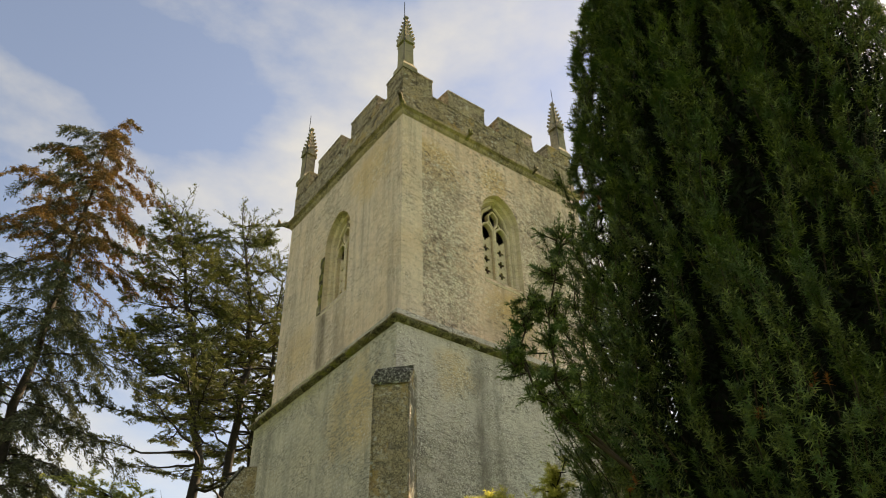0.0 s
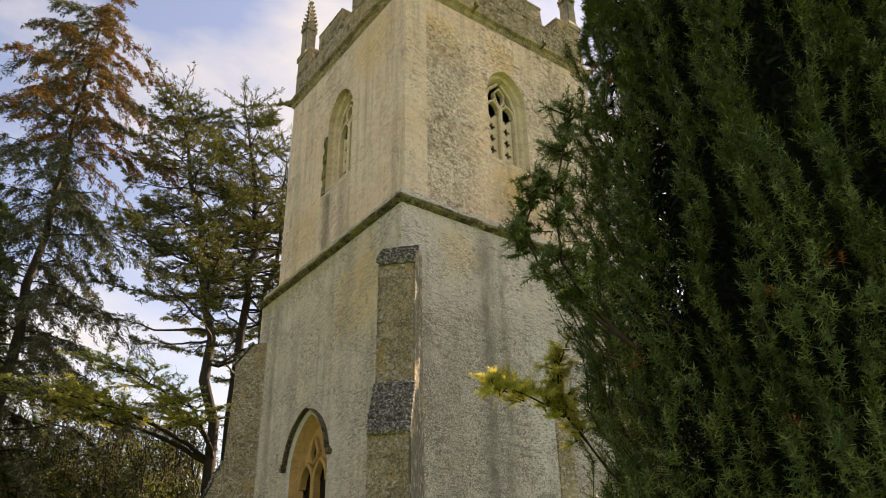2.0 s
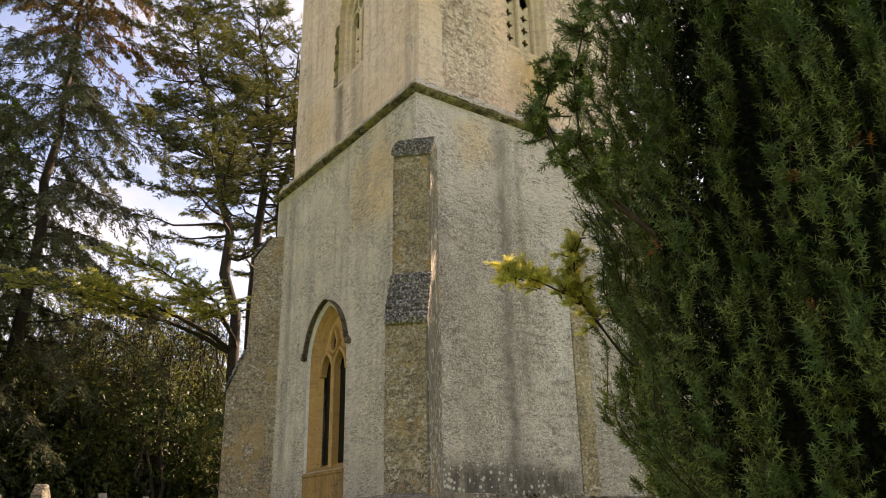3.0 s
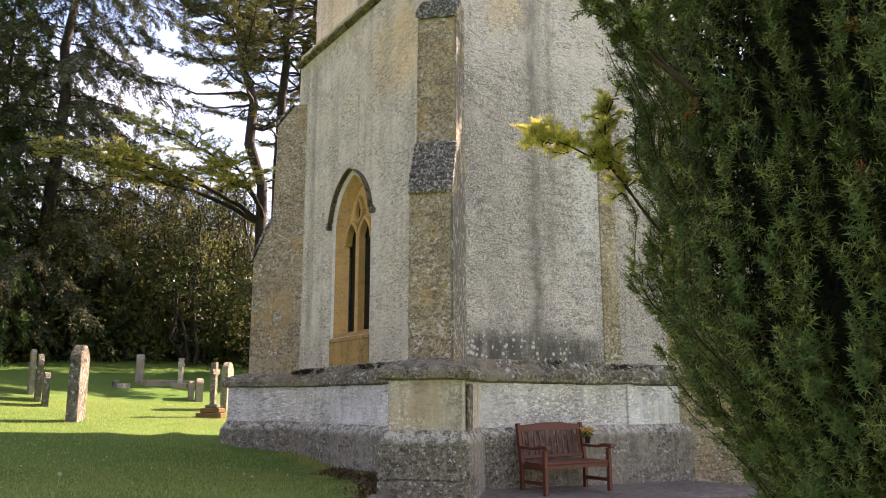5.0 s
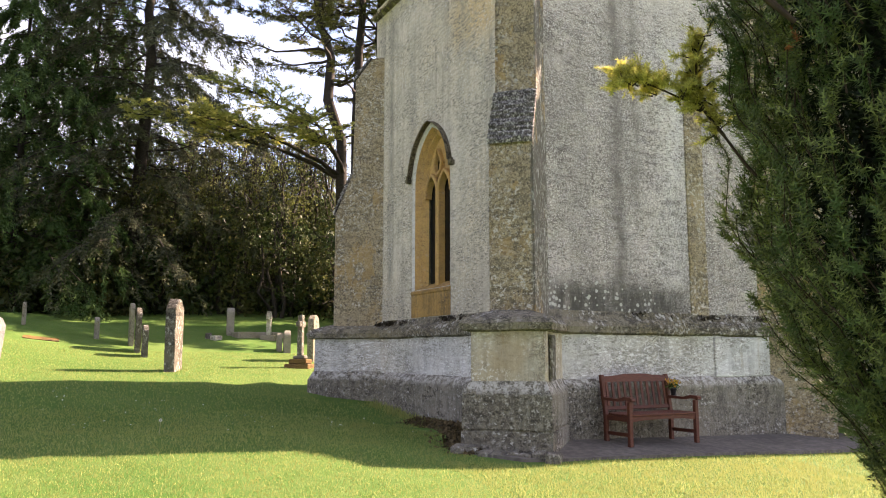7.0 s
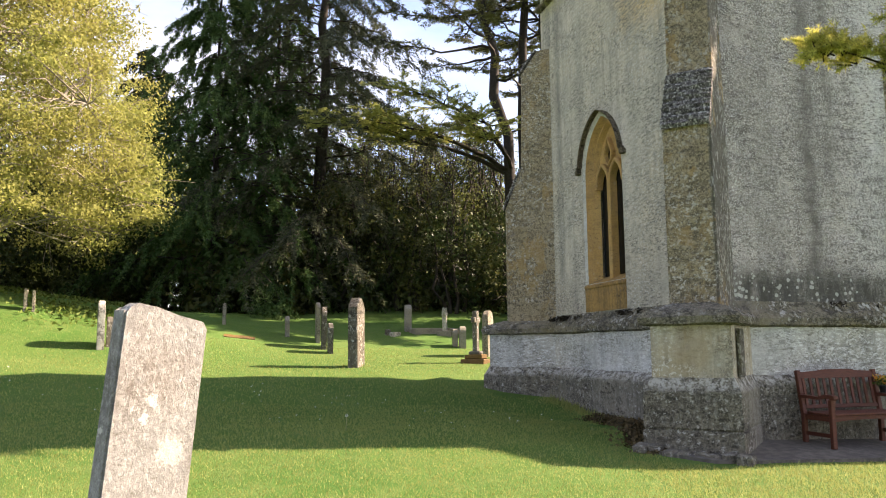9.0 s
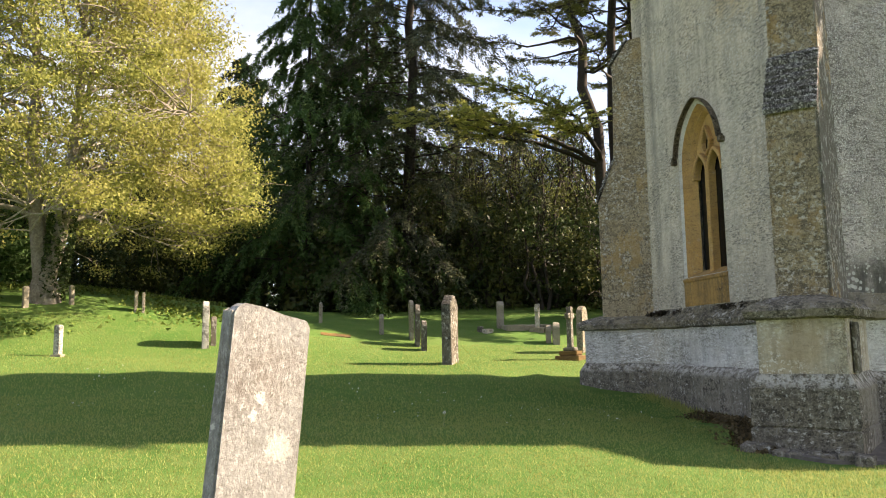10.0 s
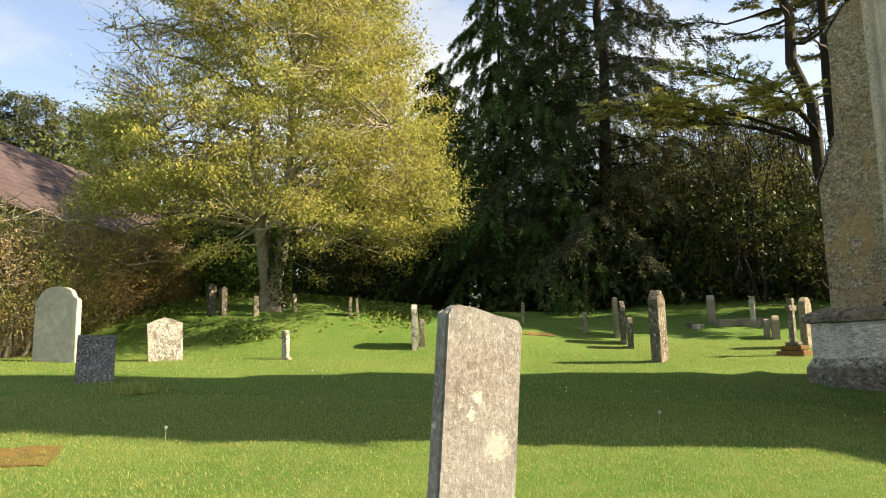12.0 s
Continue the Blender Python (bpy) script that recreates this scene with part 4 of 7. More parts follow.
footing = random.Random(5)
for k in range(8):
    u = -0.62 + 0.17 * k + footing.uniform(-0.02, 0.02)
    wide, deep, high = footing.uniform(0.14, 0.20), footing.uniform(0.16, 0.30), footing.uniform(0.05, 0.10)
    p = diagonal((0, 0), (1, -1)) @ Vector((-u, 1.19, 0))
    z = float(ground(p.x, p.y))
    bm = bmesh.new()
    box(bm, (-wide / 2, 0, -0.2), (wide / 2, deep, high), None, 0.02)
    for v in bm.verts:
        v.co += noise.noise_vector(v.co * 7 + Vector((k * 3.1, 0, 0))) * 0.02
    stone = part("footing_stone", bm, M_PLINTH_LOW)
    stone.matrix_basis = Matrix.Translation((p.x, p.y, z)) @ pose(0, 0, 0, 0, 0, -135 + footing.uniform(-5, 5))
    tagged(stone, "rough flat grey stone at the foot of the buttress", "stone", "footing stones")

# ---- the body of the church beyond the tower, mostly behind the yew ----
nave = thing("church_nave", "low limewashed church nave with a stone slate roof", "church")
bm = bmesh.new()
# hidden eaves and south edge are set to shade the paving and plinth
box(bm, (-5.6, 6.95, -0.8), (1.30, 22.0, 6.5))
prism(bm, [(-5.6, 6.5), (1.30, 6.5), (-2.15, 9.0)], 6.95, 22.0, lambda u, v, d: (u, d, v))
part("wall", bm, M_WALL_LOW, nave, "limewashed roughcast wall")
for s in (-1, 1):
    bm = bmesh.new()
    e = 1.30 if s > 0 else -5.6
    for r in range(14):
        a, b = r / 14, (r + 1.2) / 14
        p = [Vector((e + s * 0.12, 0, 6.42)).lerp(Vector((-2.15, 0, 9.15)), k) for k in (a, min(1, b))]
        loft(bm, [[(p[0].x, y, p[0].z), (p[1].x, y, p[1].z), (p[1].x, y, p[1].z + 0.02), (p[0].x, y, p[0].z + 0.09)] for y in (6.75, 22.2)])
    part("roof", bm, M_SLATE, nave, "stone slate roof slope")
bm = bmesh.new()
bmesh.ops.create_cone(bm, cap_ends=True, segments=10, radius1=0.05, radius2=0.05, depth=6.6, matrix=Matrix.Translation((0.6, 6.88, 2.9)))
part("downpipe", bm, M_IRON, nave, "dark iron rainwater pipe", True)

# ---- foliage helpers ----
RNG = np.random.default_rng(7)
EYE = np.array([9.3, -6.2])


def spot(yaw, r):
    """A place on the ground at a bearing (degrees from +y towards -x) and distance from where the visitor stands."""
    a = math.radians(yaw)
    x, y = EYE[0] - r * math.sin(a), EYE[1] + r * math.cos(a)
    return np.array([x, y, float(ground(x, y))])


def leaves(points, length, width, flat=0.0, up=None):
    """A pointed leaf at each point. flat: 0 turned any way, 1 lying level. Returns verts, faces."""
    n = len(points)
    d = RNG.normal(size=(n, 3))
    d[:, 2] *= 1 - flat
    if up is not None:
        d += up
    d /= np.linalg.norm(d, axis=1)[:, None] + 1e-9
    s = RNG.normal(size=(n, 3))
    s[:, 2] *= 1 - flat
    s -= d * (s * d).sum(1)[:, None]
    s /= np.linalg.norm(s, axis=1)[:, None] + 1e-9
    k = RNG.uniform(0.6, 1.3, n)[:, None]
    l, w = d * length * k / 2, s * width * k / 2
    v = np.stack([points - l + w, points + l, points - l - w], 1).reshape(-1, 3)
    return v, np.arange(3 * n).reshape(-1, 3)


def needles(points, ways, length, width, loose=0.35):
    """A pointed needle spray at each point, turned along its way. Returns verts, faces."""
    n = len(points)
    d = ways / (np.linalg.norm(ways, axis=1)[:, None] + 1e-9) + RNG.normal(size=(n, 3)) * loose
    d /= np.linalg.norm(d, axis=1)[:, None] + 1e-9
    s = np.cross(d, RNG.normal(size=(n, 3)) * np.array([0.45, 0.45, 1.0]))
    s /= np.linalg.norm(s, axis=1)[:, None] + 1e-9
    k = RNG.uniform(0.6, 1.3, n)[:, None]
    l, w = d * length * k, s * width * k / 2
    v = np.stack([points + w, points + l, points - w], 1).reshape(-1, 3)
    return v, np.arange(3 * n).reshape(-1, 3)


class Fans:
    """Side branchlets of conifer boughs, each a line that needles are strung along."""
    def __init__(self):
        self.p, self.d, self.n = [], [], []

    def add(self, p, d, n):
        self.p.append(p), self.d.append(d), self.n.append(n)

    def needles(self, hang, length, width, thick=0.03):
        n = np.array(self.n)
        p, d = np.repeat(np.array(self.p), n, 0), np.repeat(np.array(self.d), n, 0)
        m = len(p)
        u = RNG.uniform(0.0, 1.0, (m, 1))
        long = np.linalg.norm(d, axis=1)[:, None]
        at = p + d * u + RNG.normal(size=(m, 3)) * thick - np.array([0, 0, 1]) * hang * long * u * u
        side = np.cross(d, np.array([0, 0, 1.0])) * np.sign(RNG.normal(size=(m, 1)))
        return needles(at, d * 0.8 + side * 0.75 - np.array([0, 0, 1]) * hang * u * long * 0.8, length, width)


class Wood:
    """Tapered limbs gathered into one mesh of quads."""
    def __init__(self, sides=6):
        self.v, self.f, self.n, self.k = [], [], 0, sides

    def limb(self, pts, r0, r1, flare=1.0):
        pts = np.asarray(pts, float)
        m = len(pts)
        t = np.gradient(pts, axis=0)
        t /= np.linalg.norm(t, axis=1)[:, None] + 1e-9
        a = np.cross(t, np.where(abs(t[:, 2:3]) > 0.9, [[1.0, 0, 0]], [[0, 0, 1.0]]))
        a /= np.linalg.norm(a, axis=1)[:, None] + 1e-9
        b = np.cross(t, a)
        rad = np.linspace(r0, r1, m)
        if flare != 1.0:
            rad[0] *= flare
        ang = np.arange(self.k) * 2 * math.pi / self.k
        ring = pts[:, None] + rad[:, None, None] * (a[:, None] * np.cos(ang)[None, :, None] + b[:, None] * np.sin(ang)[None, :, None]) * RNG.uniform(0.88, 1.12, (m, self.k, 1))
        i = self.n + np.arange(m * self.k).reshape(m, self.k)
        j = np.roll(i, -1, 1)
        self.v.append(ring.reshape(-1, 3))
        self.f.append(np.stack([i[:-1], j[:-1], j[1:], i[1:]], -1).reshape(-1, 4))
        self.n += m * self.k

    def mesh(self, name, material, parent, label=""):
        return fast_mesh(name, np.concatenate(self.v), np.concatenate(self.f), material, parent, label, True)


def curve(a, b, sag, n=6, wander=0.06):
    """A wandering line from a to b that sags (or, below 0, arches) in the middle."""
    a, b = np.asarray(a, float), np.asarray(b, float)
    t = np.linspace(0, 1, n)[:, None]
    p = a + (b - a) * t
    p[:, 2] -= sag * np.sin(math.pi * t[:, 0])
    l = np.linalg.norm(b - a)
    p[1:-1] += RNG.normal(size=(n - 2, 3)) * wander * l / n * 1.5
    return p


def crown(name, soup, material, parent=None, label=""):
    v, f, n = [], [], 0
    for a, b in soup:
        v.append(a), f.append(b + n)
        n += len(a)
    return fast_mesh(name, np.concatenate(v), np.concatenate(f), material, parent, label)


M_BARK = simple("grey_bark", (0.34, 0.30, 0.235), 0.95, 14, 0.5, bump=0.8)
M_BARK_DARK = simple("dark_bark", (0.055, 0.046, 0.037), 0.95, 14, 0.5, bump=0.8)
M_GOLD = leafy("spring_leaves", (0.43, 0.43, 0.120), (0.15, 0.175, 0.045), 0.7, 0.48, (0.29, 0.28, 0.08), 0.45)
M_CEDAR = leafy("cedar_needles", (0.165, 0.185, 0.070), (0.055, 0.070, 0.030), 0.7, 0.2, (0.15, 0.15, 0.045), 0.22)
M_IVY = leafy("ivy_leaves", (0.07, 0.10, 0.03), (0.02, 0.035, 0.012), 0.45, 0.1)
# lighter copy of the cedar needles: sunlight painted into the low boughs
M_CEDAR_SUN = leafy("sun_toned_cedar_needles", (0.50, 0.50, 0.135), (0.22, 0.25, 0.07), 0.7, 0.45)
M_FIR_GREEN = leafy("green_fir_needles", (0.125, 0.195, 0.062), (0.028, 0.058, 0.022), 0.95, 0.25, (0.065, 0.125, 0.038), 0.5)
M_FIR = leafy("dark_fir_needles", (0.055, 0.074, 0.028), (0.016, 0.025, 0.011), 0.95, 0.12)
M_BROWN = leafy("browned_fir_needles", (0.24, 0.135, 0.04), (0.10, 0.055, 0.022), 0.75, 0.2, (0.085, 0.075, 0.04), 0.3)
M_GREYFIR = leafy("grey_green_needles", (0.135, 0.145, 0.085), (0.042, 0.052, 0.034), 0.95, 0.25, (0.075, 0.088, 0.045), 0.2)
M_LAUREL = leafy("dark_laurel_leaves", (0.058, 0.092, 0.028), (0.011, 0.019, 0.009), 0.45, 0.2, (0.095, 0.10, 0.03), 0.6)
M_SAPLING = leafy("sapling_leaves", (0.22, 0.24, 0.065), (0.06, 0.085, 0.025), 0.6, 0.4)
M_FARWOOD = leafy("distant_wood_leaves", (0.085, 0.115, 0.036), (0.027, 0.042, 0.016), 0.7, 0.2, (0.095, 0.105, 0.038), 0.12)
M_BEECH_SUN = leafy("turning_beech_leaves", (0.46, 0.33, 0.16), (0.20, 0.17, 0.06), 0.9, 0.35, (0.17, 0.21, 0.055), 0.8)
M_BEECH = leafy("dry_beech_leaves", (0.56, 0.38, 0.18), (0.30, 0.19, 0.09), 0.95, 0.35, (0.22, 0.20, 0.07), 0.35)


# ---- broadleaved tree coming into leaf ----
def broadleaf(name, label, base, leaf_mat, count, leaf, bark):
    """A domed crown on a forked stem: boughs to the outline, twigs to clumps of leaves, the windward top still bare."""
    tree = thing(name, label, "tree", "churchyard trees", "", base)
    stem, limbs = Wood(8), Wood(5)

    def dome(z, a):
        """Reach of the crown at a height and bearing."""
        r = np.interp(z, (0.9, 1.5, 2.4, 4.3, 6.8, 9.3, 11.5, 13.2, 14.2), (3.9, 4.9, 5.4, 5.15, 4.55, 3.95, 3.0, 1.8, 0.4))
        return r * (1 + 0.06 * np.sin(5 * a + 0.8 * z) + 0.05 * np.sin(9 * a - 1.3 * z) + 0.04 * np.sin(4.1 * z + 2 * a))

    stems = []
    for s, r, lift in ((-1, 0.33, 13.4), (1, 0.26, 12.6)):
        line = np.array([(s * 0.05, s * 0.10, -0.3), (s * 0.05, s * 0.14, 0.6), (s * 0.06, s * 0.26, 1.7), (s * 0.10, s * 0.50, 3.6), (s * 0.15, s * 0.62, 6.2), (s * 0.1, s * 0.75, 9.2), (s * 0.3, s * 0.9, lift)])
        line[1:, :2] += RNG.normal(size=(6, 2)) * 0.06
        stem.limb(line, r, 0.03, 1.55)
        stems.append(line)
    stem.mesh("trunk", bark, tree, "pale grey forked trunk")

    boughs = []
    for i in range(104):
        k = (i + 0.5) / 104
        z0 = 1.9 + 10.6 * k
        a = i * 2.399 + RNG.uniform(-0.3, 0.3)
        line = stems[1 if math.sin(a) > 0 else 0]
        st = np.array([np.interp(z0, line[:, 2], line[:, c]) for c in range(3)])
        z1 = max(1.3, z0 + 1.9 * k - 0.5 + RNG.uniform(-0.7, 0.9))
        reach = float(dome(z1, a)) * RNG.uniform(0.72, 0.97)
        bough = curve(st, (math.cos(a) * reach, math.sin(a) * reach, z1), -0.12 * reach, 10, 0.13)
        limbs.limb(bough, 0.085 * (1.1 - 0.6 * k), 0.014)
        boughs.append(bough)
    knots = np.concatenate([b[3:] for b in boughs])

    n = 1900
    z = 1.0 + 13.0 * RNG.random(n) ** 1.12
    a = RNG.uniform(0, 2 * math.pi, n)
    r = dome(z, a) * (1 - 0.62 * RNG.random(n) ** 1.9)
    c = np.stack([r * np.cos(a), r * np.sin(a), z], 1)
    sunny = np.sin(a)
    c = c[(z > 1.75 + 0.70 * (sunny < 0.2) + 0.9 * np.clip(3.6 - r, 0, 1)) | ((RNG.random(n) < 0.10) & (r > 3.2))]
    pts = []
    per = count // len(c)
    for p in c:
        q = knots[np.argmin(((knots - p) ** 2).sum(1) + 4.0 * (knots[:, 2] > p[2] + 0.6))]
        twig = curve(q, p, RNG.uniform(-0.15, 0.1), 5, 0.16)
        limbs.limb(twig, 0.024, 0.006)
        edge = math.hypot(p[0], p[1]) / float(dome(p[2], math.atan2(p[1], p[0])))
        bare = p[2] > 5.6 + 0.5 * math.sin(p[0]) and p[1] < -1.4
        m = int(per * (0.10 if bare else 1.0) * RNG.uniform(0.6, 1.4))
        way = p - q
        flat = np.array([0.27, 0.27, 0.11])
        pts.append(p + RNG.normal(size=(m, 3)) * flat + way / (np.linalg.norm(way) + 1e-6) * RNG.normal(size=(m, 1)) * 0.16)
        for j in range(5 if bare else 2):
            e = p + RNG.normal(size=3) * np.array([0.42, 0.42, 0.28]) * (0.7 + 0.4 * edge)
            limbs.limb(np.stack([twig[2], (p + e) / 2 + RNG.normal(size=3) * 0.04, e]), 0.008, 0.003)
    tagged(limbs.mesh("branchwork", bark, tree, "pale grey branches and twigs"), kind="stuff")
    pts = np.concatenate(pts)
    crown("crown", [leaves(pts, leaf, leaf * 0.66)], leaf_mat, tree)
    z, a = RNG.uniform(0, 3.2, 1900), RNG.uniform(0, 2 * math.pi, 1900)
    rad = 0.30 + 0.06 * RNG.random(1900)
    ivy = np.stack([0.05 + rad * np.cos(a), 0.13 + 0.10 * z + rad * np.sin(a), z], 1)
    crown("ivy", [leaves(ivy, 0.10, 0.08)], M_IVY, tree, "dark ivy climbing one stem")
    return tree


broadleaf("leafing_tree", "broad tree with yellow-green spring leaves and an ivied double trunk", np.array([-12.85, -13.50, float(ground(-12.85, -13.50))]), M_GOLD, 290000, 0.084, M_BARK)


# ---- layered cedar ----
def fan(fans, wood, bough, first, density, side_reach, rise=0.0):
    """Flat side branchlets on both sides of a bough, each with smaller ones."""
    long = np.linalg.norm(bough[-1] - bough[0])
    n = max(5, int(long * 3.4))
    for j in range(n):
        t = first + (1 - first) * (j + RNG.random()) / n
        i = min(len(bough) - 2, int(t * (len(bough) - 1)))
        p = bough[i] + (bough[i + 1] - bough[i]) * (t * (len(bough) - 1) - i)
        f = bough[i + 1] - bough[i]
        f = f / (np.linalg.norm(f) + 1e-9)
        s = np.array([-f[1], f[0], 0.0]) * (1 if j % 2 else -1)
        d = (f * RNG.uniform(0.45, 0.9) + s * RNG.uniform(0.5, 0.9) + np.array([0, 0, rise + RNG.normal() * 0.07])) * side_reach * RNG.uniform(0.55, 1.15) * (1.15 - 0.6 * t)
        wood.limb(np.stack([p, p + d * 0.5, p + d * 0.9]), 0.014, 0.004)
        fans.add(p, d, int(density * RNG.uniform(0.5, 1.2)))
        for e in (0.35, 0.65):
            g = np.array([-d[1], d[0], 0.0]) * RNG.uniform(-0.5, 0.5) + d * 0.35
            fans.add(p + d * e, g, int(density * 0.45))
    fans.add(bough[-2], (bough[-1] - bough[-2]) * 1.3, int(density * 0.7))


def cedar(name, label, r, stems, mats, boughs):
    """Stems given as (bearing, height) points at one distance, with limbs in level tiers."""
    base = spot(stems[0][0][0], r)
    tree = thing(name, label, "tree", "churchyard trees", "", base)
    stem, limbs, fans, sun = Wood(7), Wood(5), Fans(), Fans()
    for s, pts in enumerate(stems):
        line = np.array([(*offset(base, yaw, r + 1.3 * s), z) for yaw, z in pts], float)
        t = np.linspace(0, 1, 15)
        seg = np.linspace(0, 1, len(line))
        line = np.stack([np.interp(t, seg, line[:, i]) for i in range(3)], 1)
        line[1:-1, :2] += RNG.normal(size=(13, 2)) * 0.10
        stem.limb(line, 0.27, 0.04, 1.3)
        top = line[-1, 2]
        for z in np.arange(8.6, top - 0.4, 0.62):
            k = z / top
            full = z > 12.6
            for b in range(4 if full else 2):
                if not full and RNG.random() < 0.35:
                    continue
                zz = z + RNG.normal() * 0.10
                p = np.array([np.interp(zz, line[:, 2], line[:, i]) for i in range(3)])
                a = RNG.uniform(0, 2 * math.pi)
                reach = np.interp(zz / top, (0.35, 0.6, 0.8, 0.92, 1.0), (5.2, 4.6, 3.7, 2.4, 0.8)) * RNG.uniform(0.55, 1.08)
                q = p + np.array([math.cos(a) * reach, math.sin(a) * reach, reach * (RNG.uniform(0.0, 0.14) + 0.5 * max(0.0, zz / top - 0.85))])
                bough = curve(p, q, 0.05 * reach, 8, 0.10)
                limbs.limb(bough, 0.085 * (1.25 - k), 0.012)
                fan(fans, limbs, bough, 0.30 if full else 0.45, 44 if full else 30, 1.1, 0.03)
        for j in range(26):
            p = line[-1 - RNG.integers(0, 3)]
            e = p + np.array([RNG.normal() * 0.9, RNG.normal() * 0.9, RNG.uniform(0.5, 1.5)])
            tw = curve(p, e, 0.1, 5, 0.1)
            limbs.limb(tw, 0.025, 0.005)
            fan(fans, limbs, tw, 0.3, 5, 0.45, 0.35)
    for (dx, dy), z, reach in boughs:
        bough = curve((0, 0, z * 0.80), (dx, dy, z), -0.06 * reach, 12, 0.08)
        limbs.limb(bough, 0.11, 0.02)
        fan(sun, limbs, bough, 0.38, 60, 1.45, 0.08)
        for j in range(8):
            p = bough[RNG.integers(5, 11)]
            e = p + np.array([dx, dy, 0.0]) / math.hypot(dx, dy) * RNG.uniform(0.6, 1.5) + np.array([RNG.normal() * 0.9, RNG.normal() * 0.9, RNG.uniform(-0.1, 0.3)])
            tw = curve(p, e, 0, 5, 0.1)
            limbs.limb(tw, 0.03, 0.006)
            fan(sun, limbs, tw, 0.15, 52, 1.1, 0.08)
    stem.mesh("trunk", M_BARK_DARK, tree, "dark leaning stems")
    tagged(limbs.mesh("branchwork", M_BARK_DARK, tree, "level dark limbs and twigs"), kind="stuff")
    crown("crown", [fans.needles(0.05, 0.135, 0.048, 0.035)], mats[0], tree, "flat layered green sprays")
    crown("bough", [sun.needles(0.08, 0.12, 0.042, 0.022)], mats[1], tree, "low level boughs of sprays toned yellow-green as if sunlit")
    return tree


def offset(base, yaw, r):
    p = spot(yaw, r)
    return (p[0] - base[0], p[1] - base[1])


cb = spot(69.6, 32)
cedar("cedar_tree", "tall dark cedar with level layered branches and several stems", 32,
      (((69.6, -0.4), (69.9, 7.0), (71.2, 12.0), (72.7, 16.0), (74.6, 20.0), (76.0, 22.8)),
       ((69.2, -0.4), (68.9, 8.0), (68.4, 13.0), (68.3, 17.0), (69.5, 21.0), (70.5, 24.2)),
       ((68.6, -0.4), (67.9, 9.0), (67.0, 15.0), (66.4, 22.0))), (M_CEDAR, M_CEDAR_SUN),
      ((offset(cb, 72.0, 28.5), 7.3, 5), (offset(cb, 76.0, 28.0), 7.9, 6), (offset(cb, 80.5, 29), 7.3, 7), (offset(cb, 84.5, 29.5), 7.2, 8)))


# ---- tall conifers ----
def conifer(name, label, base, height, width, mat, count, droop=0.25, lowest=0.12, top_mat=None, spray=0.24, shape=0.8, top_from=0.6, lean=(0.0, 0.0), thick=0.03):
    """A straight stem with drooping boughs, each a fan of hanging branchlets."""
    tree = thing(name, label, "tree", "churchyard trees", "", base)
    stem, limbs = Wood(7), Wood(5)
    line = curve((0, 0, -0.4), (lean[0], lean[1], height), 0, 14, 0.03)
    stem.limb(line, 0.011 * height, 0.03, 1.3)
    low, high = Fans(), Fans()
    n = int(height * 5.5)
    for i in range(n):
        k = lowest + (1 - lowest) * (i + RNG.uniform(0, 1)) / n
        p = np.array([np.interp(k * height, line[:, 2], line[:, c]) for c in range(3)])
        a = i * 2.399 + RNG.normal() * 0.3
        reach = width * ((1 - k) ** shape * 0.95 + 0.10) * RNG.uniform(0.55, 1.12)
        tip = p + np.array([math.cos(a) * reach, math.sin(a) * reach, -droop * reach * RNG.uniform(0.3, 1.2)])
        b = curve(p, tip, -0.13 * reach, 8, 0.09)
        limbs.limb(b, 0.05 * (1.2 - k), 0.008)
        brown = top_mat is not None and k > top_from and math.cos(a - 0.6) > -0.25 + RNG.normal() * 0.25
        kids = max(6, int(5 + 3.4 * reach))
        share = count / n * (reach / width + 0.25) / kids
        for j in range(kids):
            t = 0.12 + 0.88 * (j + RNG.random()) / kids
            c = b[min(7, int(t * 7.99))]
            s = 1 if j % 2 else -1
            yaw = a + s * RNG.uniform(0.35, 1.1)
            d = np.array([math.cos(yaw), math.sin(yaw), -0.25 - droop * RNG.uniform(0.4, 1.6)]) * RNG.uniform(0.35, 0.8) * (0.35 + 0.22 * reach)
            (high if brown else low).add(c, d, max(2, int(share * RNG.uniform(0.5, 1.5))))
    stem.mesh("trunk", M_BARK_DARK, tree)
    tagged(limbs.mesh("branchwork", M_BARK_DARK, tree, "thin drooping boughs"), kind="stuff")
    crown("crown", [low.needles(0.25 + droop * 0.5, spray, spray * 0.34, thick)], mat, tree, "drooping dark sprays")
    if high.p:
        crown("top", [high.needles(0.2, spray, spray * 0.36, thick)], top_mat, tree, "orange-brown dying foliage")
    return tree


conifer("tall_conifer", "very tall grey-green conifer with a browning top", spot(83.9, 34), 28.3, 5.6, M_GREYFIR, 210000, 0.35, 0.05, M_BROWN, 0.155, 0.24, 0.66, tuple(offset(spot(83.9, 34), 83.2, 34)), 0.06)
conifer("dark_fir", "dense dark drooping conifer at the edge of the wood", spot(91.2, 34.5), 15.8, 5.6, M_FIR_GREEN, 200000, 0.55, 0.11, None, 0.15, 0.62, 0.6, (0, 0), 0.05)
conifer("dark_fir", "dense dark drooping conifer at the edge of the wood", spot(87.0, 36.5), 17.5, 5.2, M_FIR_GREEN, 140000, 0.5, 0.04, None, 0.15, 0.6, 0.6, (0, 0), 0.05)
for yaw, r, h, wide in ((79.6, 42, 10.5, 3.6), (75.8, 43, 9.6, 3.6), (72.4, 42, 9.0, 3.2)):
    conifer("young_fir", "young dark conifer standing back in the wood", spot(yaw, r), h, wide, M_FIR, 26000, 0.3, 0.05, None, 0.19, 0.5, 0.6, (0, 0), 0.12)
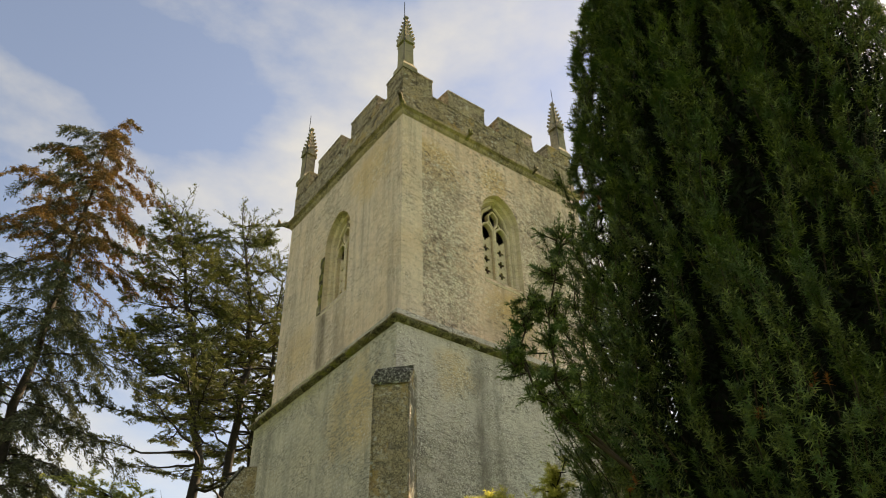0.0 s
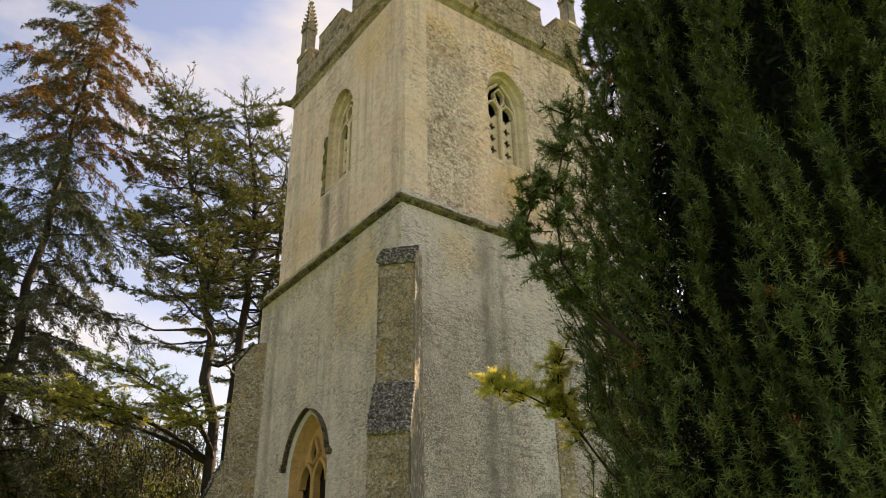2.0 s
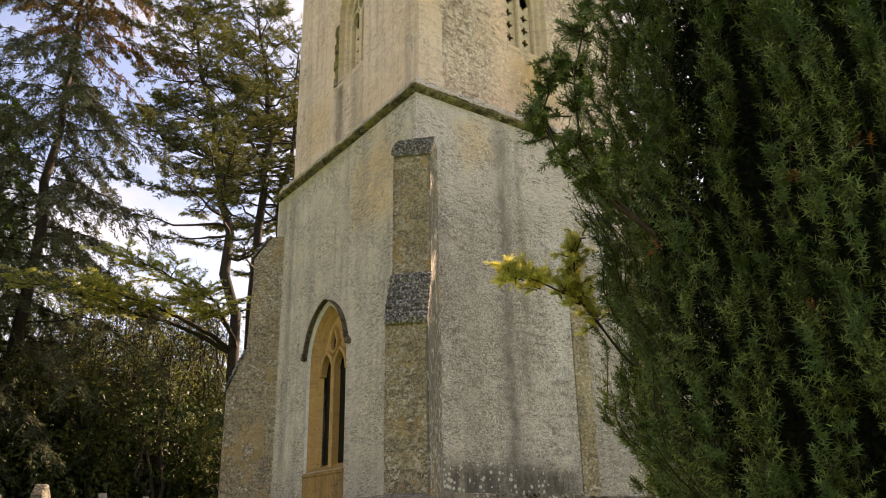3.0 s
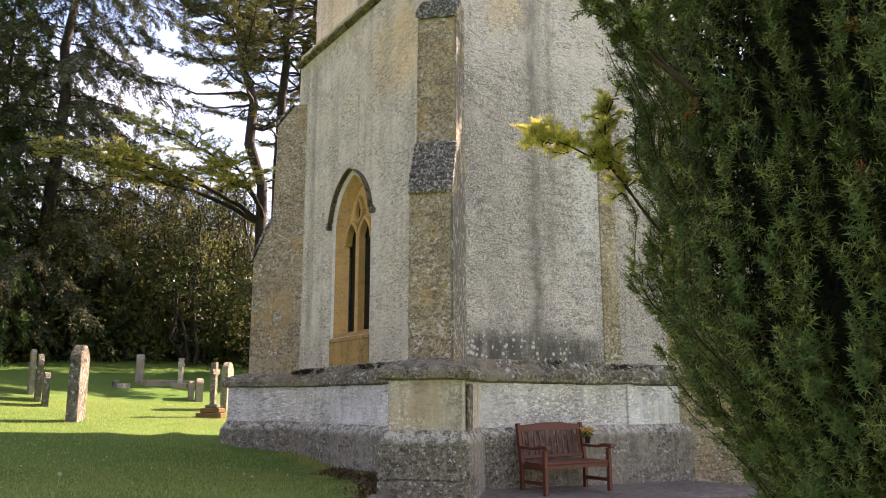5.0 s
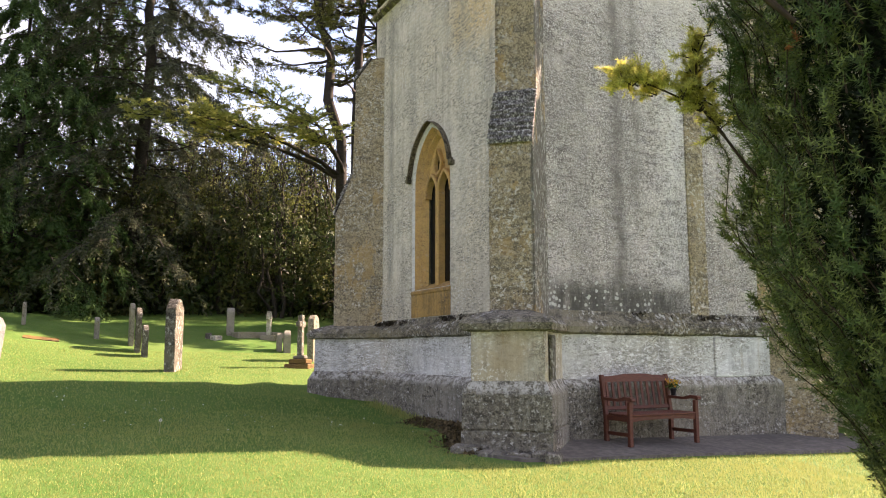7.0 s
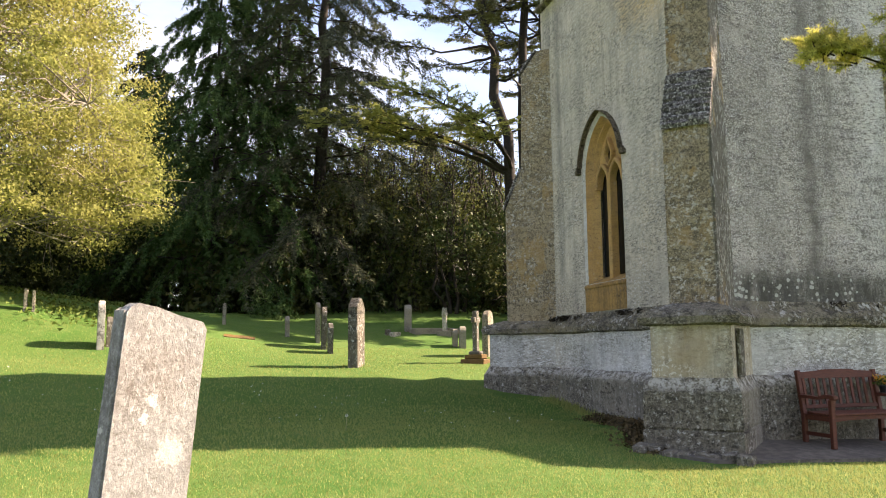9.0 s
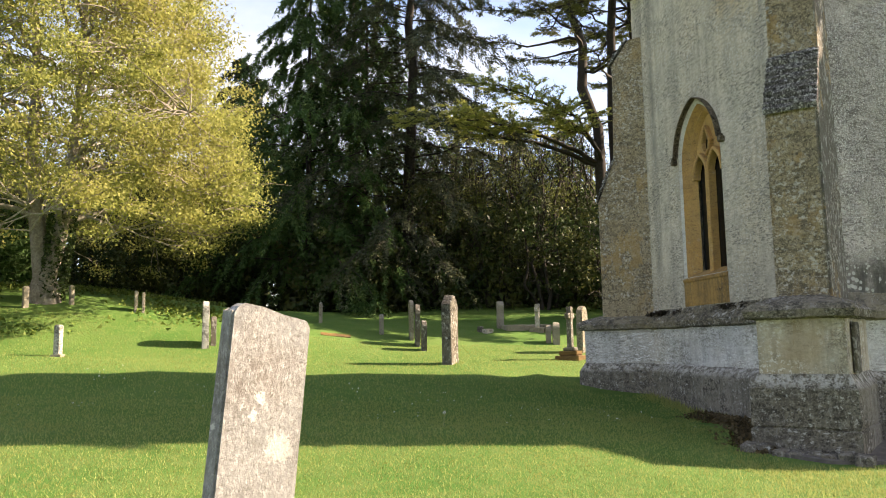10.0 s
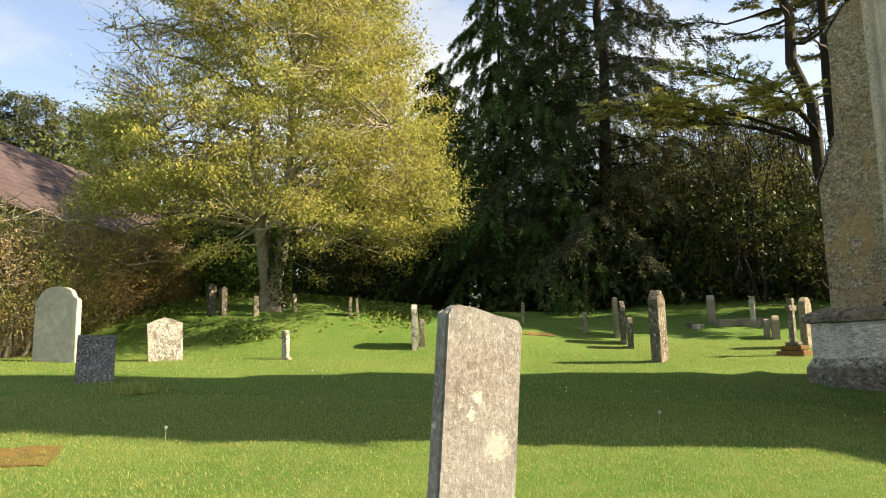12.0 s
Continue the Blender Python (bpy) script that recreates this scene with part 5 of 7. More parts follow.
conifer("dark_fir", "dense dark conifer behind the graves", spot(96.0, 42), 13.5, 5.0, M_FIR, 70000, 0.45, 0.10, None, 0.22, 0.7, 0.6, (0, 0), 0.06)


# ---- undergrowth ----
def bush(name, label, base, size, mat, count, leaf, stems=7, bark=M_BARK_DARK, category="bush", group="undergrowth", hollow=0.55):
    """A many-stemmed bush: leaves in clumps on the ends of branches."""
    tree = thing(name, label, category, group, "", base)
    w, pts = Wood(5), []
    for s in range(stems):
        a = RNG.uniform(0, 2 * math.pi)
        r = RNG.uniform(0.1, 0.8)
        q = np.array([math.cos(a) * r * size[0], math.sin(a) * r * size[1], size[2] * RNG.uniform(0.7, 0.98)])
        line = curve((math.cos(a) * 0.2 * size[0], math.sin(a) * 0.2 * size[1], -0.3), q, 0, 8, 0.12)
        w.limb(line, 0.03 + 0.012 * size[2], 0.012)
        for j in range(9):
            p = line[RNG.integers(2, 8)]
            e = p + RNG.normal(size=3) * np.array([size[0], size[1], size[2] * 0.35]) * 0.32
            tw = curve(p, e, 0, 4, 0.1)
            w.limb(tw, 0.02, 0.006)
    n = count // 45
    d = RNG.normal(size=(n, 3))
    d /= np.linalg.norm(d, axis=1)[:, None]
    rad = RNG.uniform(hollow, 1.0, (n, 1)) * RNG.uniform(0.85, 1.1, (n, 1))
    c = d * rad * np.array([size[0], size[1], size[2] * 0.55]) + np.array([0, 0, size[2] * 0.5])
    c = c[c[:, 2] > 0.05]
    for p in c:
        pts.append(p + RNG.normal(size=(45, 3)) * np.array([0.30, 0.30, 0.22]) * (0.5 + 0.09 * size[2]))
    w.mesh("trunk", bark, tree)
    crown("crown", [leaves(np.concatenate(pts), leaf, leaf * 0.5)], mat, tree)
    return tree


for yaw, r, sx, h, cnt in ((66, 36, 3.2, 5.0, 8000), (69.0, 31, 2.4, 4.2, 8000), (71.5, 37, 3.0, 4.8, 6000), (74.0, 32, 2.4, 5.2, 9000), (77.5, 33, 2.4, 5.0, 8000), (79.5, 37, 3.2, 5.5, 7000), (83, 34, 2.6, 6.0, 9000), (99, 37, 3.4, 6.0, 14000), (104, 38, 3.6, 6.5, 14000), (112, 38, 3.2, 6.2, 13000), (62, 38, 4.0, 8.0, 12000), (98, 44, 4.0, 6.0, 11000)):
    bush("laurel_bush", "dark evergreen laurel thicket under the trees", spot(yaw, r), (sx, sx * 0.8, h), M_LAUREL, cnt * 2 if yaw > 84 else cnt // 2, 0.16)
for yaw, r, sx, h in ((70.2, 38, 1.8, 8.6), (71.5, 36, 1.6, 7.8), (72.9, 39, 2.0, 9.4), (74.0, 34.5, 1.5, 8.4), (75.2, 38.5, 2.0, 9.0), (76.2, 36.5, 1.6, 8.2), (77.6, 39, 2.0, 9.6), (79.0, 35, 1.6, 7.6), (80.8, 37, 1.8, 8.8), (82.2, 39, 2.0, 9.5)):
    bush("sapling", "slender many-stemmed sapling with thin yellow-green leaves", spot(yaw, r), (sx, sx, h), M_SAPLING if int(yaw * 10) % 2 == 0 else M_LAUREL, 5000, 0.12, 10, M_BARK_DARK, "sapling", "undergrowth", 0.1)
for yaw, r, sx, h, mat, label in ((125.6, 21.5, 1.9, 3.6, M_BEECH_SUN, "olive and orange-brown beech hedge beside the churchyard"), (122.4, 23.0, 1.7, 3.1, M_BEECH_SUN, "olive and orange-brown beech hedge beside the churchyard"), (119.4, 25.0, 1.8, 2.4, M_BEECH, "brown-leaved twiggy beech hedge beside the churchyard"), (116.4, 26.0, 1.6, 2.0, M_BEECH, "brown-leaved twiggy beech hedge beside the churchyard")):
    bush("beech_hedge", label, spot(yaw, r), (sx, sx, h), mat, 34000, 0.062, 60, M_BARK, "hedge", "beech hedge", 0.6)
bush("clipped_yew", "low dark clipped evergreen beside the hedge", spot(111.6, 26.5), (1.5, 1.5, 2.2), M_FIR_GREEN, 14000, 0.14, 9, M_BARK_DARK, "bush", "undergrowth", 0.6)

# the wood behind, all round the churchyard
far_pts, far_w = [], Wood(5)
for i in range(95):
    yaw = 48 + i * 0.98 + RNG.uniform(-0.5, 0.5)
    r = RNG.uniform(44, 62)
    b = spot(yaw, r)
    h = RNG.uniform(5.5, 8.0) if yaw < 86 else RNG.uniform(7.5, 11.5) if yaw < 114 else RNG.uniform(9, 12)
    far_w.limb(curve(b - np.array([0, 0, 0.4]), b + np.array([0, 0, h * 0.85]), 0, 5, 0.08), 0.22, 0.05)
    n = 6 if yaw < 86 else 26
    d = RNG.normal(size=(n, 3))
    d /= np.linalg.norm(d, axis=1)[:, None]
    c = b + d * RNG.uniform(0.3, 1.0, (n, 1)) * np.array([3.0, 3.0, h * 0.5]) + np.array([0, 0, h * 0.52])
    far_pts.append((c[:, None] + RNG.normal(size=(n, 34, 3)) * 0.62).reshape(-1, 3))
wood = thing("distant_wood", "dense mixed wood behind the churchyard", "wood", "", "stuff")
far_w.mesh("trunks", M_BARK_DARK, wood)
crown("foliage", [leaves(np.concatenate(far_pts), 0.42, 0.24)], M_FARWOOD, wood)

# low thicket that closes the view under the trees
n_ = 45000
ya = RNG.uniform(56, 128, n_)
rr = RNG.uniform(31.5, 38, n_) + np.clip((ya - 92) / 6, 0, 1) * 6
tx, ty = EYE[0] - rr * np.sin(np.radians(ya)), EYE[1] + rr * np.cos(np.radians(ya))
tz = ground(tx, ty) + RNG.uniform(0, 1, n_) ** 1.3 * (2.6 + 1.1 * np.sin(ya * 1.7) + 0.6 * np.sin(ya * 4.1))
gap = ((abs(ya - 93.0) > 2.4) | (RNG.random(n_) < 0.5)) & ((ya > 84) | (RNG.random(n_) < 0.55))
tagged(crown("thicket", [leaves(np.stack([tx, ty, tz], 1)[gap], 0.30, 0.17)], M_LAUREL), "low dark thicket along the edge of the wood", "undergrowth", "", "stuff")

# unseen evergreens beyond the tower, added to shade the near buttress and far graves
conifer("shade_evergreen", "unseen tall narrow evergreen added to shade the near buttress", np.array([-0.42, 9.6, float(ground(-0.42, 9.6))]), 15.5, 0.78, M_FIR, 40000, 0.3, 0.02, None, 0.30, 0.2, 0.6, (0, 0), 0.05)
conifer("shade_evergreen_broad", "unseen broad evergreen added to shade the far graves", np.array([-16.3, 9.0, float(ground(-16.3, 9.0))]), 17.0, 3.6, M_FIR, 40000, 0.3, 0.02, None, 0.45, 0.2, 0.6, (0, 0), 0.15)
for yaw, r, h in ((118.6, 56, 13), (121.0, 60, 14.2), (123.2, 57, 14.0), (125.0, 58, 14.5), (127.0, 57, 15)):
    conifer("far_pine", "tall green pine beyond the house", spot(yaw, r), h, 4.6, M_FARWOOD, 28000, 0.2, 0.05, None, 0.25, 0.45, 0.6, (0, 0), 0.16)

# ---- the upright yew beside the path ----
M_YEW = leafy("yew_needles", (0.215, 0.262, 0.072), (0.015, 0.030, 0.011), 0.5, 0.12, (0.065, 0.115, 0.034), 5.0)
# yellow of the stray branches is lifted to stand in for sunlight
M_YEW_GOLD = leafy("sun_gold_yew_needles", (0.68, 0.62, 0.16), (0.30, 0.32, 0.07), 0.5, 0.5)
M_YEW_RED = leafy("rusty_yew_needles", (0.36, 0.14, 0.045), (0.22, 0.08, 0.03), 0.6, 0.2)
M_YEW_TWIG = simple("yew_twigs", (0.055, 0.036, 0.022), 0.9, 30, 0.4)
YEW = np.array([7.55, -1.70])
yew = thing("yew_tree", "large upright yew with dense dark green needles", "tree", "", "", (*YEW, float(ground(*YEW))))


def yew_radius(z, a):
    """Outline of the yew: narrow at the foot, widest at head height, drawn in to the top."""
    r = np.interp(z, (0.0, 0.5, 0.9, 1.5, 2.1, 3.3, 4.6, 6.0, 7.4, 8.6, 9.3), (0.42, 0.68, 0.93, 1.31, 1.56, 1.60, 1.46, 1.27, 1.06, 0.70, 0.25))
    lobes = 0.05 * np.sin(7 * a + 0.9 * z) + 0.04 * np.sin(13 * a - 0.5 * z + 1.0) + 0.03 * np.sin(9 * z + 5 * a)
    return r * (1 + lobes)


def shoots(base, way, length, needles=24, size=0.036):
    """Yew shoots: a line of needles in loose spirals along each. Returns the needles' verts and faces."""
    n = len(base)
    way = way / np.linalg.norm(way, axis=1)[:, None]
    side = np.cross(way, RNG.normal(size=(n, 3)))
    side /= np.linalg.norm(side, axis=1)[:, None]
    other = np.cross(way, side)
    t = (np.arange(needles) + 0.5) / needles
    ang = np.arange(needles) * 2.4
    out = side[:, None] * np.cos(ang)[None, :, None] + other[:, None] * np.sin(ang)[None, :, None]
    foot = base[:, None] + way[:, None] * (length[:, None] * t[None])[..., None]
    lean = 0.16 + 1.1 * t ** 4
    d = out + way[:, None] * lean[None, :, None] + RNG.normal(size=out.shape) * 0.12
    d /= np.linalg.norm(d, axis=2)[..., None]
    l = size * RNG.uniform(0.75, 1.15, (n, needles, 1)) * (1 - 0.25 * t[None, :, None])
    wdt = np.cross(d, way[:, None] + 0.01)
    wdt /= np.linalg.norm(wdt, axis=2)[..., None] + 1e-9
    wdt *= size * 0.10
    v = np.stack([foot + wdt, foot + d * l, foot - wdt], 2).reshape(-1, 3)
    return v, np.arange(len(v)).reshape(-1, 3)


def sprays(n, z0, z1, a0, a1, deep):
    """Upswept branchlets over the outline, each with several shoots."""
    z = RNG.uniform(z0, z1, n)
    a = RNG.uniform(a0, a1, n)
    col = np.floor((a - a0) / 0.12)
    a = a0 + (col + 0.5) * 0.12 + RNG.normal(size=n) * 0.034 + 0.05 * np.sin(1.7 * z + col * 2.1)
    k = 1 - deep * RNG.random(n) ** 1.6
    r = yew_radius(z, a) * k
    p = np.stack([r * np.cos(a), r * np.sin(a), z], 1)
    out = np.stack([np.cos(a), np.sin(a), np.zeros(n)], 1)
    way = out * RNG.uniform(0.2, 0.7, (n, 1)) + np.array([0, 0, 1]) * RNG.uniform(0.7, 1.3, (n, 1)) + RNG.normal(size=(n, 3)) * 0.16
    return p, way / np.linalg.norm(way, axis=1)[:, None]


FACE = math.atan2(-6.2 - YEW[1], 9.3 - YEW[0])
w = Wood(6)
for i in range(9):
    a = RNG.uniform(0, 2 * math.pi)
    top = np.array([math.cos(a) * 0.5, math.sin(a) * 0.5, RNG.uniform(4.5, 7.8)])
    w.limb(curve((math.cos(a) * 0.18, math.sin(a) * 0.18, -0.3), top, 0, 9, 0.08), 0.10, 0.02, 1.3)
soup, twigs = [], Wood(5)


def columns(n, a0, a1, z0, z1, depth, pitch, gather=1.0):
    """Upswept leafy branches over the outline, each a long brush of shoots."""
    for i in range(n):
        a, z = a0 + (a1 - a0) * ((i * 0.618034 + RNG.uniform(-0.02, 0.02)) % 1), z0 + (z1 - z0) * (i + RNG.random()) / n
        # gathered into upright plumes with gaps between them
        plume = math.floor(a / 0.17)
        off = a - (plume + 0.5) * 0.17
        a = (plume + 0.5) * 0.17 + off * gather + 0.045 * math.sin(1.1 * z + plume * 2.3)
        long = RNG.uniform(0.5, 1.5)
        m = 9
        t = np.linspace(0, 1, m)
        zz = z + long * t
        aa = a + RNG.normal() * 0.05 * t + 0.03 * np.sin(4 * zz + a * 9)
        k = RNG.uniform(*depth) - 0.9 * abs(off) * (1.2 - gather)
        r = yew_radius(zz, aa) * (k - 0.10 * (1 - t) ** 2 + 0.05 * t * t)
        line = np.stack([r * np.cos(aa), r * np.sin(aa), zz], 1)
        twigs.limb(line, 0.005, 0.002)
        c = int(long / pitch)
        u = np.sort(RNG.random(c)) * (m - 1.001)
        j = u.astype(int)
        f = (u - j)[:, None]
        p = line[j] * (1 - f) + line[j + 1] * f
        way = line[j + 1] - line[j]
        way /= np.linalg.norm(way, axis=1)[:, None]
        out = np.stack([np.cos(aa[j]), np.sin(aa[j]), np.zeros(c)], 1)
        side = RNG.normal(size=(c, 3))
        side -= way * (side * way).sum(1)[:, None]
        side /= np.linalg.norm(side, axis=1)[:, None]
        tip = (u / (m - 1))[:, None]
        d = way * (0.55 + 0.8 * tip ** 3) + side * RNG.uniform(0.4, 0.9, (c, 1)) * (1 - 0.5 * tip ** 4) + out * 0.45
        soup.append(shoots(p, d, RNG.uniform(0.06, 0.11, c), 20, 0.043))


columns(350, FACE - 1.85, FACE + 0.45, -0.3, 8.3, (0.97, 1.05), 0.020, 0.68)
columns(200, FACE - 1.85, FACE + 0.45, -0.3, 8.3, (0.80, 0.90), 0.032)
columns(110, FACE + 0.45, FACE + 1.6, 3.6, 8.7, (0.93, 1.04), 0.030)
columns(70, FACE + 0.45, FACE + 2 * math.pi - 1.85, 0.0, 8.0, (0.9, 1.0), 0.06)
tagged(twigs.mesh("branchwork", M_YEW_TWIG, yew, "thin upswept branchlets"), kind="stuff")
w.mesh("trunk", M_YEW_TWIG, yew, "many upright reddish-brown stems")
crown("foliage", soup, M_YEW, yew, "dense upright shoots of dark green needles")
# inner growth, coloured near black to stand in for deep shade
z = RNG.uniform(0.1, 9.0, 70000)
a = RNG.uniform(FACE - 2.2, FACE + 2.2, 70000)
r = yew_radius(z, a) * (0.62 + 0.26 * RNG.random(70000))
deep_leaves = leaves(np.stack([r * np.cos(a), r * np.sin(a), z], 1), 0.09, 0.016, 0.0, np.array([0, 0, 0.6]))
# added closed shell that keeps light from coming through the crown
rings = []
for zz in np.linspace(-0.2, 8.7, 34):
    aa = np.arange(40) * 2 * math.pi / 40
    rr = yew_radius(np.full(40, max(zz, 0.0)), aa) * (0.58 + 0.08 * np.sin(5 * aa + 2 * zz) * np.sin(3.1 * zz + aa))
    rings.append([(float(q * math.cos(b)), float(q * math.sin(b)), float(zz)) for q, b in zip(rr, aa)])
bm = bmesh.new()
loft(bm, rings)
part("inner_core", bm, simple("dark_core_fill", (0.018, 0.015, 0.010), 0.95, 20, 0.6), yew, "closed dark shell added inside the yew to block light")
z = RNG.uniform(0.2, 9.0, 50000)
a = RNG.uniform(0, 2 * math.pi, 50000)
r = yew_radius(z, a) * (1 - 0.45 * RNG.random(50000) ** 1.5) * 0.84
crown("inner_foliage", [deep_leaves, leaves(np.stack([r * np.cos(a), r * np.sin(a), z], 1), 0.080, 0.020, 0.0, np.array([0, 0, 0.8]))], leafy("shade_dark_yew_needles", (0.012, 0.020, 0.008), (0.005, 0.009, 0.004), 0.8, 0.05), yew, "dense inner growth with shade painted into its colour")
# a few rusty dead shoots
p, way = sprays(16, 0.8, 5.5, FACE - 1.3, FACE + 1.3, 0.03)
crown("rusty_shoots", [shoots(p + RNG.normal(size=p.shape) * 0.02, way + RNG.normal(size=p.shape) * 0.5, np.full(len(p), 0.05), 22, 0.03) for _ in range(3)], M_YEW_RED, yew, "withered rusty shoots")


def stray(points, mat, name, label, n, spread, length, first=3):
    """A branch that stands out of the outline, with shoots along its outer half."""
    w = Wood(5)
    line = np.array(points) - np.array([*YEW, float(ground(*YEW))])
    t = np.linspace(0, 1, 9)
    seg = np.linspace(0, 1, len(line))
    line = np.stack([np.interp(t, seg, line[:, i]) for i in range(3)], 1)
    w.limb(line, 0.010, 0.004)
    soup = []
    for j in range(n):
        c = line[RNG.integers(first, 9)] + RNG.normal(size=3) * 0.02
        d = RNG.normal(size=3) * np.array([0.8, 0.8, 0.6]) + np.array([-0.2, -0.15, 0.6])
        d /= np.linalg.norm(d)
        e = c + d * RNG.uniform(0.05, spread)
        w.limb(np.stack([c, (c + e) / 2, e]), 0.005, 0.002)
        b = np.repeat(e[None], 5, 0) - d * RNG.uniform(0, spread * 0.6, (5, 1))
        soup.append(shoots(b, d + RNG.normal(size=(5, 3)) * 0.5, RNG.uniform(0.5, 1.1, 5) * length))
    w.mesh("branch", M_YEW_TWIG, yew, "thin bare stem of a stray branch")
    crown(name, soup, mat, yew, label)


gold_stem = ((6.36, -2.60, 2.16), (6.31, -2.71, 2.29), (6.27, -2.79, 2.43), (6.21, -2.91, 2.61))
stray(gold_stem + ((6.14, -3.02, 2.66), (6.07, -3.13, 2.74), (5.98, -3.24, 2.77)), M_YEW_GOLD, "golden_branch", "stray branch with yellow needles brightened as if in sun", 75, 0.11, 0.075, 3)
stray(gold_stem[2:] + ((6.23, -2.95, 2.76), (6.26, -2.97, 2.86), (6.32, -2.96, 2.95)), M_YEW_GOLD, "golden_branch", "stray branch with yellow needles brightened as if in sun", 46, 0.08, 0.075, 1)
stray(((7.30, -3.50, 2.55), (7.23, -3.69, 2.73), (7.20, -3.83, 2.95), (7.21, -3.84, 3.32), (7.30, -3.76, 3.80)), M_YEW, "green_branch", "stray upright branch of green needles", 52, 0.10, 0.085, 2)
stray(((7.30, -3.50, 2.55), (7.20, -3.78, 2.76), (7.13, -3.92, 2.95), (7.10, -3.96, 3.14), (7.16, -3.89, 3.40)), M_YEW, "green_branch", "stray upright branch of green needles", 44, 0.10, 0.085, 2)

# ---- graves ----
def stone_mat(name, base, warm, dark, spots, late=()):
    return roughcast(name, base, warm, dark, spots, False, late=late, flecky=0.5)


M_G_GREY = stone_mat("grey_headstone", (0.29, 0.27, 0.215), (0.28, 0.24, 0.165), (0.21, 0.19, 0.15), 0.1)
M_G_SMOOTH = simple("smooth_grey_headstone", (0.50, 0.465, 0.38), 0.9, 7, 0.25, bump=0.25)
M_G_BROWN = stone_mat("brown_headstone", (0.15, 0.14, 0.115), (0.13, 0.11, 0.08), (0.065, 0.06, 0.05), 0.5, (clusters(0.54, (0.42, 0.41, 0.37), 0.8, (16, 16, 10), 2.0, 0.42),))
M_G_WHITE = stone_mat("white_headstone", (0.50, 0.48, 0.42), (0.44, 0.41, 0.34), (0.17, 0.155, 0.135), 0.5, (clusters(0.51, (0.12, 0.11, 0.095), 0.85, (7, 7, 5), 2.2, 0.40), clusters(0.55, (0.68, 0.67, 0.63), 0.8, (14, 14, 12), 2.5, 0.44)))
M_G_SLATE = stone_mat("slate_headstone", (0.15, 0.15, 0.155), (0.16, 0.155, 0.145), (0.085, 0.085, 0.09), 0.3, (specks(30, 0.54, (0.55, 0.55, 0.53)),))
M_G_ORANGE = stone_mat("orange_lichened_stone", (0.17, 0.105, 0.042), (0.22, 0.13, 0.04), (0.08, 0.06, 0.04), 0.3)
M_G_MOSS = stone_mat("mossy_ledger", (0.16, 0.105, 0.032), (0.12, 0.125, 0.03), (0.07, 0.065, 0.03), 0.05)


WHITE_AT = (4.05, -6.47, 0.65)


def near_stone_material():
    n = Nodes("near_headstone", 0.92, 0, 0.2)
    big, mid, fine, grain = n.noise(2.4, 5, 0.65), n.noise(9, 6, 0.7), n.noise(45, 5, 0.75), n.noise(150, 3, 0.7)
    col = n.mix(n.ramp(big, (0.40, 0.0), (0.62, 1.0)), (0.210, 0.208, 0.200), (0.150, 0.143, 0.134))
    c_, k_ = patch((0.15, 0.105, 0.075), (4.2, -6.45, 1.15), 0.36, 0.3)(n)
    col = n.mix(k_, col, c_)
    col = n.mix(n.ramp(mid, (0.46, 0.0), (0.60, 0.8)), col, (0.245, 0.24, 0.228))
    col = n.mix(n.ramp(fine, (0.38, 0.5), (0.48, 0.0)), col, (0.10, 0.08, 0.06))
    flecks = n.noise(30, 6, 0.8, n.scaled((1.0, 1.0, 0.6)))
    col = n.mix(n.ramp(flecks, (0.54, 0.0), (0.60, 0.6)), col, (0.38, 0.37, 0.345))
    white = n.noise(4.2, 6, 0.7)
    col = n.mix(n.ramp(white, (0.63, 0.0), (0.66, 0.9)), col, (0.46, 0.445, 0.40))
    far_ = n.t.nodes.new("ShaderNodeVectorMath")
    far_.operation = "DISTANCE"
    n.put(far_.inputs[0], n.pos)
    far_.inputs[1].default_value = WHITE_AT
    edge = n.math("ADD", far_.outputs["Value"], n.math("MULTIPLY", n.math("SUBTRACT", n.noise(16, 6, 0.8), 0.5), 0.30))
    col = n.mix(n.ramp(edge, (0.075, 0.9), (0.095, 0.0)), col, (0.38, 0.365, 0.33))
    bark_ = n.noise(1.0, 6, 0.75, n.scaled((24, 24, 20)))
    col = n.mix(n.ramp(bark_, (0.53, 0.0), (0.58, 0.45)), col, (0.32, 0.31, 0.29))
    col = n.mix(n.ramp(bark_, (0.36, 0.4), (0.42, 0.0)), col, (0.11, 0.09, 0.074))
    h = n.math("ADD", n.math("MULTIPLY", bark_, 1.6), n.math("ADD", fine, n.math("MULTIPLY", grain, 0.3)))
    return n.done(col, n.bump(h, 0.55, 0.011))


M_G_NEAR = near_stone_material()


